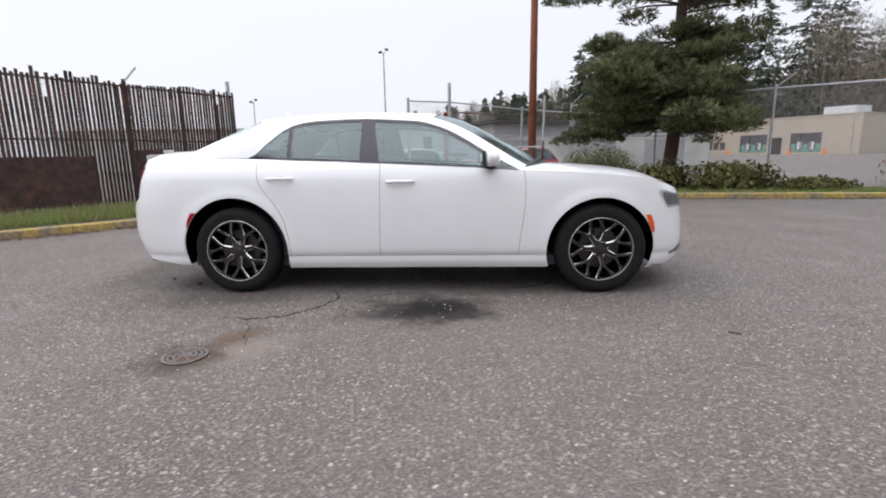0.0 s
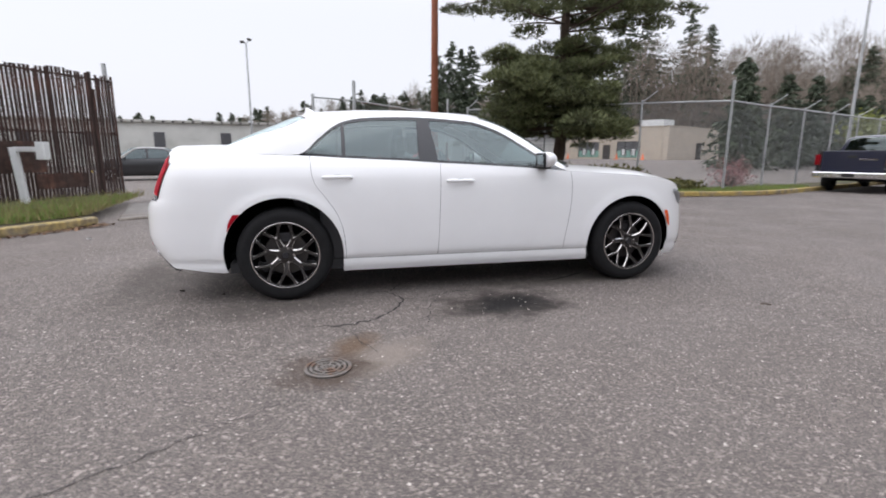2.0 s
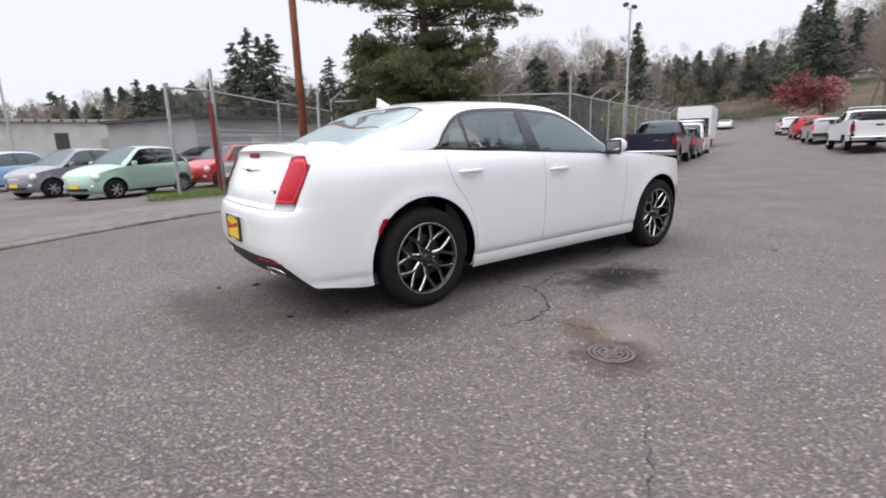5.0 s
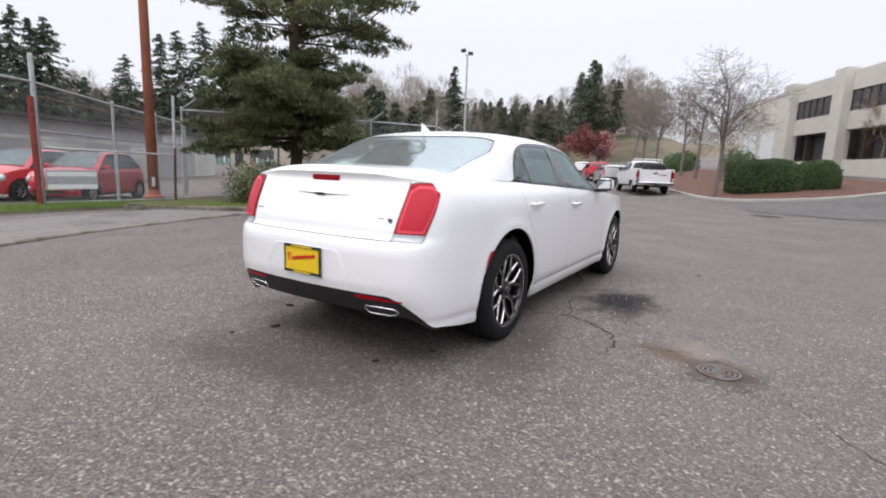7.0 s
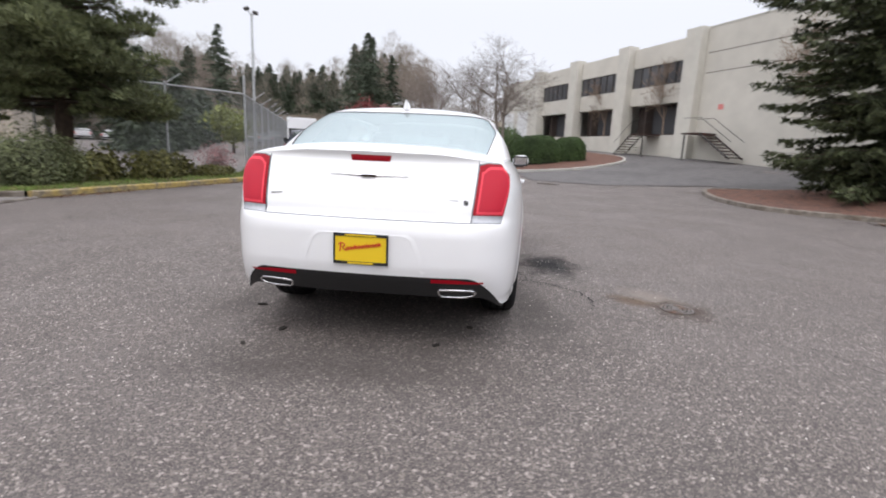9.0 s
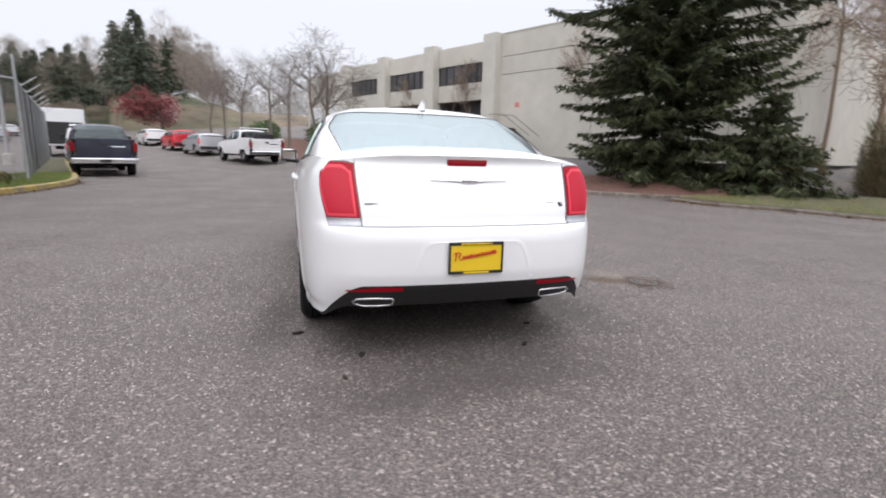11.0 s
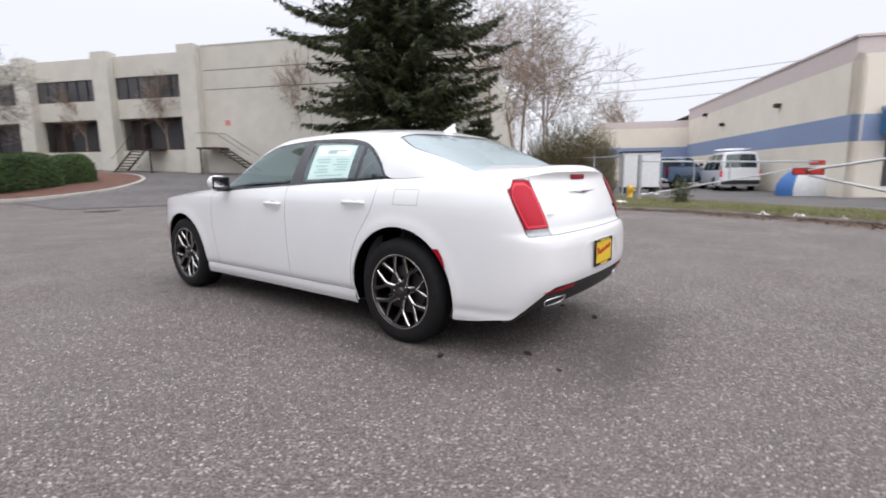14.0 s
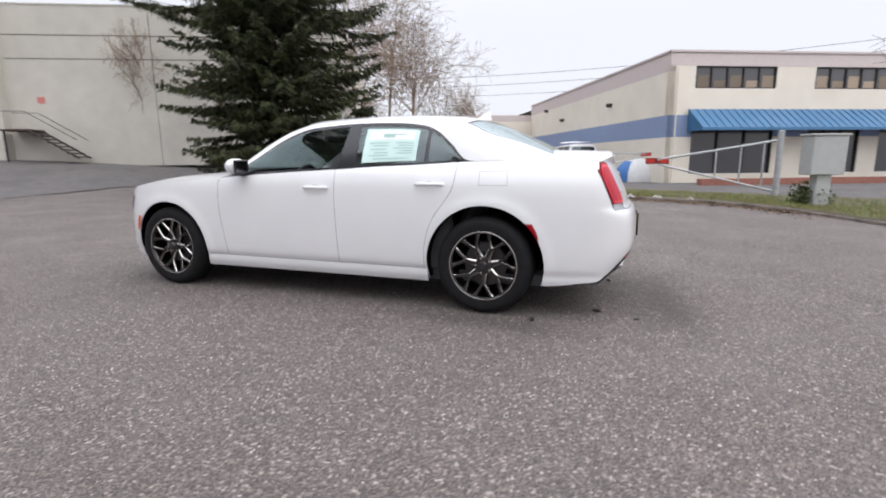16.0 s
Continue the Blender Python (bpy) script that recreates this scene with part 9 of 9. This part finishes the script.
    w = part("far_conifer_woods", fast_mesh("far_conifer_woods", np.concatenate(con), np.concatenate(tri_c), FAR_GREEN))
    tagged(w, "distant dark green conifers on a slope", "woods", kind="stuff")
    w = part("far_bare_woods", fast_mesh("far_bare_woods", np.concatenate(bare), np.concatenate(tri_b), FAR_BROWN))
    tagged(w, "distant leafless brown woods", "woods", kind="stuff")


build_woods()


# ---- grass and litter
def build_grass(name, edge, back, n, h, mat, label, seed, lift=0.1, green=1.0):
    rng = np.random.default_rng(seed)
    def line(p):
        q = np.array(spline(p, 8))
        return q, np.linspace(0, 1, len(q))
    A, ta = line(edge)
    B, tb = line(back)
    u, k = rng.random(n), rng.random(n) ** 1.2
    P = np.stack([np.interp(u, ta, A[:, 0]) * (1 - k) + np.interp(u, tb, B[:, 0]) * k, np.interp(u, ta, A[:, 1]) * (1 - k) + np.interp(u, tb, B[:, 1]) * k], 1)
    z = np.array([ground_z(x, y) for x, y in P]) + lift
    base = np.concatenate([P, z[:, None]], 1)
    way = np.concatenate([rng.normal(size=(n, 2)) * 0.45, np.ones((n, 1))], 1)
    v, f = blades(base, way, rng.uniform(0.4, 1.2, n) * h, 0.012, rng)
    ob = part(name, fast_mesh(name, v, f, mat))
    return tagged(ob, label, "grass", kind="stuff")


build_grass("grass", [(p[0] - 0.25, p[1] + 0.15) for p in NW_EDGE], [(-11.0, -1.2), (-9.5, 1.1), (-8.3, 3.3), (-7.3, 5.4), (-6.2, 7.2), (-5.4, 8.0)], 26000, 0.13, GRASS, "green grass strip below the rusty fence", 101, 0.14)
build_grass("dry_grass", [(p[0] - 0.16, p[1] + 0.1) for p in NW_EDGE], [(-11.3, -1.1), (-9.8, 1.2), (-8.6, 3.2), (-7.5, 5.5), (-6.35, 7.4), (-5.3, 8.5)], 6000, 0.22, GRASS_DRY, "dry stalks along the fence", 102, 0.15)
build_grass("grass", [(p[0], p[1] + 0.2) for p in NE_EDGE[:6]], [(1.2, 9.6), (3.0, 10.2), (6.0, 9.6), (8.4, 9.0), (10.4, 8.0), (14.0, 9.6)], 15000, 0.12, GRASS, "patchy grass on the pine's verge", 103, 0.1)
bank("verge_gate", [(-1.9, 9.85), (-0.2, 10.2), (1.2, 10.2), (2.6, 9.9)], [(-2.2, 10.9), (-0.4, 11.5), (1.2, 11.5), (2.9, 11.8)], 0.0, 0.10, SOIL, "weedy strip under the low wire fence", "verge")
build_grass("grass", [(-1.9, 9.95), (-0.2, 10.3), (1.2, 10.3), (2.6, 10.0)], [(-2.1, 10.7), (-0.4, 11.3), (1.2, 11.3), (2.9, 11.7)], 5000, 0.15, GRASS, "weedy grass under the wire fence", 107, 0.06)
build_grass("dry_grass", [(p[0], p[1] + 0.2) for p in NE_EDGE[:6]], [(1.2, 9.6), (3.0, 10.2), (6.0, 9.6), (8.4, 9.0), (10.4, 8.0), (14.0, 9.6)], 9000, 0.12, GRASS_DRY, "dry grass on the pine's verge", 104, 0.1)
build_grass("grass", [(p[0], p[1] - 0.45) for p in S_EDGE], [(-13.2, -6.3), (-10.4, -8.2), (-8.4, -10.2), (-6.0, -11.8), (-3.4, -12.9), (-1.0, -14.6), (1.5, -16.4), (4.5, -16.8), (7.2, -15.0), (8.2, -13.4)], 11000, 0.08, GRASS, "green verge grass beside the kerb", 105, 0.08)
build_grass("dry_grass", [(p[0], p[1] - 0.2) for p in S_EDGE], [(-13.3, -6.4), (-10.4, -8.4), (-8.4, -10.6), (-6.0, -12.3), (-3.4, -13.4), (-1.0, -14.9), (1.5, -16.6), (4.5, -17.0), (7.2, -15.2), (8.2, -13.6)], 20000, 0.10, GRASS_DRY, "brown grass and litter on the verge", 106, 0.08)
lawn = part("lawn", sheet(lambda x, k: (x + 18 * k, (0.5 * x - 8) + 20 * k + 0, ground_z(x, 0.5 * x - 8) + 0.1 + 3.4 * k), steps(74, 106, 10), steps(0, 1, 5)), material("far_lawn", (0.12, 0.17, 0.05), 0.9, vary=0.2, scale=0.3), None, smooth=True)
tagged(lawn, "bright green lawn rising at the street's end", "lawn", kind="structure")


# ---- fallen leaves along the edges of the asphalt
DEAD_LEAF = leaf_material("brown_fallen_leaves", (0.13, 0.075, 0.042), 0.5)


def build_leaf_litter(line, spread, n, label, seed):
    rng = np.random.default_rng(seed)
    q = np.array(spline(line, 8))
    u = rng.random(n) * (len(q) - 1)
    k = u.astype(int)
    f = (u - k)[:, None]
    P = q[k] * (1 - f) + q[np.minimum(k + 1, len(q) - 1)] * f + rng.normal(size=(n, 2)) * spread
    z = np.array([ground_z(x, y) for x, y in P]) + 0.012 + 0.01 * rng.random(n)
    v, fc = leaves(np.concatenate([P, z[:, None]], 1), np.array([0, 0, 1.0]) + rng.normal(size=(n, 3)) * 0.25, rng.uniform(0.6, 1.3, n) * 0.045, rng)
    return tagged(part("fallen_leaves", fast_mesh("fallen_leaves", v, fc, DEAD_LEAF)), label, "leaves", kind="stuff")


build_leaf_litter([(p[0], p[1] + 0.12) for p in S_EDGE[2:]], 0.16, 2600, "brown fallen leaves in the south gutter", 111)
build_leaf_litter([(-6.3, -6.8), (-5.2, -8.9), (-3.2, -10.1), (-1.2, -10.8)], 0.28, 1300, "scattered brown leaves on the asphalt edge", 112)
build_leaf_litter([(p[0], p[1] - 0.08) for p in NE_EDGE[:5]], 0.10, 900, "brown fallen leaves along the yellow kerb", 113)
build_leaf_litter([(p[0] + 0.1, p[1] - 0.06) for p in NW_EDGE], 0.08, 700, "dead leaves in the gutter below the grass", 114)

# ---------------------------------------------------------------- marks and small things on the asphalt
CRACK = material("crack_shadow", (0.028, 0.026, 0.025), 0.95, vary=0.2)
IRON_DARK = material("dark_iron_hollows", (0.030, 0.024, 0.020), 0.9, vary=0.3, scale=30)
CAST_IRON = material("cast_iron", (0.145, 0.13, 0.12), 0.6, metal=0.2, vary=0.3, scale=30, bump=0.4, second=(0.13, 0.075, 0.05), second_scale=8)


def crack(points, width, seed):
    rs = random.Random(seed)
    pts = []
    for (x0, y0), (x1, y1) in zip(points, points[1:]):
        n = max(2, int(math.hypot(x1 - x0, y1 - y0) / 0.045))
        for i in range(n):
            k = i / n
            pts.append((x0 + (x1 - x0) * k + rs.gauss(0, 0.012), y0 + (y1 - y0) * k + rs.gauss(0, 0.012)))
    pts.append(points[-1])
    v, f = [], []
    for i, p in enumerate(pts):
        a, b = pts[max(0, i - 1)], pts[min(len(pts) - 1, i + 1)]
        d = Vector((b[0] - a[0], b[1] - a[1])).normalized()
        w = width * rs.uniform(0.25, 1.0) * min(1.0, 0.3 + 4 * min(i, len(pts) - 1 - i) / len(pts))
        v += [(p[0] - d.y * w, p[1] + d.x * w, 0.004), (p[0] + d.y * w, p[1] - d.x * w, 0.004)]
    f = [(2 * i, 2 * i + 1, 2 * i + 3, 2 * i + 2) for i in range(len(pts) - 1)]
    ob = part("crack", (v, f), CRACK)
    tagged(ob, "dark crack in the asphalt beside the car", "crack", kind="structure")


crack([(-0.99, -0.78), (-0.72, -0.83), (-0.63, -1.10), (-0.69, -1.27), (-0.91, -1.52), (-1.15, -1.60), (-1.45, -1.55)], 0.011, 1)
crack([(-0.72, -0.83), (-0.56, -0.59), (-0.46, -0.50)], 0.011, 2)
crack([(-0.63, -1.10), (-0.40, -1.06), (-0.23, -0.98), (0.05, -0.95)], 0.008, 8)
crack([(0.71, -0.80), (0.88, -0.76), (1.01, -0.69), (1.3, -0.54)], 0.014, 3)
crack([(-1.23, -2.5), (-1.7, -2.75), (-2.3, -3.15), (-2.9, -3.5), (-3.8, -4.4), (-5.0, -5.2)], 0.004, 4)
crack([(-1.15, -1.60), (-1.05, -1.85), (-0.95, -2.1)], 0.006, 5)
crack([(2.4, -1.7), (3.4, -2.3), (5.2, -3.1), (8.0, -4.0), (12.0, -4.3)], 0.004, 6)
crack([(-0.3, -1.0), (-0.45, -1.3), (-0.55, -1.7)], 0.004, 7)

mh = empty("manhole_cover", pose(-1.235, -2.265, 0.0) @ Matrix.Diagonal((0.84, 0.84, 1, 1)), "rusty round cast-iron valve cover in the asphalt", "manhole cover")
part("rim", lathe([(0.152, 0.001), (0.152, 0.010), (0.132, 0.011), (0.130, 0.004)], 40, "z"), CAST_IRON, mh)
# lid floor darker than the rings and ribs raised on it
lid = part("lid", lathe([(0.0, 0.0055), (0.130, 0.0055)], 40, "z"), IRON_DARK, mh)
for r in (0.030, 0.066, 0.102):
    part("ring", lathe([(r, 0.0055), (r + 0.001, 0.011), (r + 0.016, 0.011), (r + 0.017, 0.0055)], 40, "z"), CAST_IRON, lid)
for i in range(3):
    part("rib", moved(box(-0.112, 0.112, -0.007, 0.007, 0.006, 0.0108), pose(0, 0, 0, 0, 0, 60 * i + 12)), CAST_IRON, lid)


def litter(name, x, y, rgb, size, label, seed, category):
    """A curled scrap lying on the ground."""
    rs = random.Random(seed)
    g = ground_z(x, y)
    n = 6
    top = [(size * (0.7 + 0.5 * rs.random()) * math.cos(2 * math.pi * i / n), 0.6 * size * (0.6 + 0.5 * rs.random()) * math.sin(2 * math.pi * i / n), 0.006 + 0.4 * size * rs.random()) for i in range(n)]
    low = [(a * 0.9, b * 0.9, 0.002) for a, b, _ in top]
    f = [tuple(range(n)), tuple(range(2 * n - 1, n - 1, -1))] + [(i, n + i, n + (i + 1) % n, (i + 1) % n) for i in range(n)]
    ob = part(name, (top + low, f), material(name + "_colour", rgb, 0.9, vary=0.2))
    ob.matrix_basis = pose(x, y, g, 0, 0, rs.uniform(0, 360))
    return tagged(ob, label, category)


litter("dead_leaf", -2.41, -0.43, (0.03, 0.026, 0.022), 0.035, "dark wet leaf on the asphalt", 1, "leaf")
litter("dead_leaf", -2.34, 0.59, (0.03, 0.026, 0.022), 0.035, "dark wet leaf lying behind the car", 2, "leaf")
litter("dead_leaf", -2.62, 0.72, (0.035, 0.03, 0.025), 0.025, "small dark leaf scrap on the asphalt", 3, "leaf")
litter("dead_leaf", -2.05, -0.62, (0.035, 0.03, 0.025), 0.03, "small dark leaf near the rear wheel", 4, "leaf")
litter("dead_leaf", -1.9, 0.95, (0.03, 0.027, 0.024), 0.04, "dark leaf scrap beside the tyre", 5, "leaf")
litter("paper_scrap", 0.3, -11.6, (0.6, 0.6, 0.58), 0.11, "pale paper scrap in the gutter", 6, "litter")
litter("paper_scrap", -2.6, -11.0, (0.6, 0.6, 0.58), 0.09, "pale paper scrap on the verge edge", 7, "litter")
litter("paper_scrap", -4.3, 2.6, (0.55, 0.55, 0.55), 0.05, "small pale scrap on the asphalt", 8, "litter")
def build_gravel(x0, x1, y0, y1, n, label, seed):
    """Loose pale chips lying on the asphalt."""
    rng = np.random.default_rng(seed)
    P = np.stack([rng.uniform(x0, x1, n), rng.uniform(y0, y1, n), np.full(n, 0.004)], 1)
    r = rng.uniform(0.003, 0.009, (n, 1, 1))
    unit_chip = np.array([[1, 0, 0], [0, 1, 0], [-1, 0, 0], [0, -1, 0], [0, 0, 0.7]])
    v = P[:, None] + unit_chip[None] * r * rng.uniform(0.6, 1.3, (n, 5, 3))
    f = np.array([[0, 1, 4], [1, 2, 4], [2, 3, 4], [3, 0, 4]])
    faces = (np.arange(n)[:, None, None] * 5 + f[None]).reshape(-1, 3)
    return tagged(part("gravel", fast_mesh("gravel", v.reshape(-1, 3), faces, CHIP)), label, "gravel", kind="stuff")


CHIP = material("pale_stone_chip", (0.36, 0.33, 0.30), 0.85, random_hue=0.5, island=True)
build_gravel(-4.0, 1.5, 0.9, 3.0, 2600, "loose pale stone chips on the asphalt", 121)
build_gravel(-3.5, 3.0, -3.6, -1.0, 1500, "scattered pale stone chips beside the car", 122)
tw = part("twig", pipe([(2.10, -1.84, 0.006), (2.12, -1.85, 0.012), (2.15, -1.86, 0.008), (2.165, -1.88, 0.006)], 0.005, 5), BARK)
tagged(tw, "short curved dark twig on the asphalt", "twig")
def build_litter(x, y, r, seed):
    """A crumpled scrap of white paper."""
    rng = np.random.default_rng(seed)
    wav = rng.uniform(0, 6.28, 4)
    z = ground_z(x, y) + 0.13
    ob = part("paper_litter", sheet(lambda a, b: (x + r * a * (1 + 0.2 * math.sin(3 * b + wav[0])), y + 0.6 * r * b * (1 + 0.25 * math.sin(2.5 * a + wav[1])), z + 0.035 * (1 - a * a) * (1.2 + math.sin(5 * a + wav[2]) + 0.6 * math.sin(7 * b + wav[3]))), steps(-1, 1, 8), steps(-1, 1, 6)), material("crumpled_paper", (0.75, 0.75, 0.73), 0.7, vary=0.08, scale=20))
    return tagged(ob, "crumpled white paper scrap on the verge", "litter")


for x, y, r, sd in ((-2.8, -9.75, 0.10, 1), (-3.45, -9.7, 0.09, 2), (1.3, -12.75, 0.17, 3), (-4.2, -9.3, 0.06, 4), (1.9, -18.2, 0.35, 5)):
    build_litter(x, y, r, sd)
dr = empty("storm_drain", pose(15.4, -2.8, ground_z(15.4, -2.8), 0, 0, 25), "dark storm-drain grate in the road", "drain")
part("frame", join(box(-0.42, 0.42, -0.30, -0.26, 0.0, 0.03), box(-0.42, 0.42, 0.26, 0.30, 0.0, 0.03), box(-0.42, -0.38, -0.26, 0.26, 0.0, 0.03), box(0.38, 0.42, -0.26, 0.26, 0.0, 0.03)), CAST_IRON, dr)
# thin slab painted black for the shade of the hollow under the bars
part("pit", box(-0.38, 0.38, -0.26, 0.26, 0.003, 0.008), UNDERBODY, dr)
for i in range(7):
    part("bar", box(-0.36 + 0.105 * i, -0.32 + 0.105 * i, -0.26, 0.26, 0.008, 0.026), CAST_IRON, dr)
for z, y0 in ((15.2, -60), (14.0, -60), (12.8, -61)):
    c = part("power_line", pipe([(-60 + 130 * k, y0 - 6 * k, z - 3.0 * math.sin(math.pi * k)) for k in steps(0, 1, 16)], 0.03, 4), MULLION)
    tagged(c, "thin power line high over the yard", "cable")
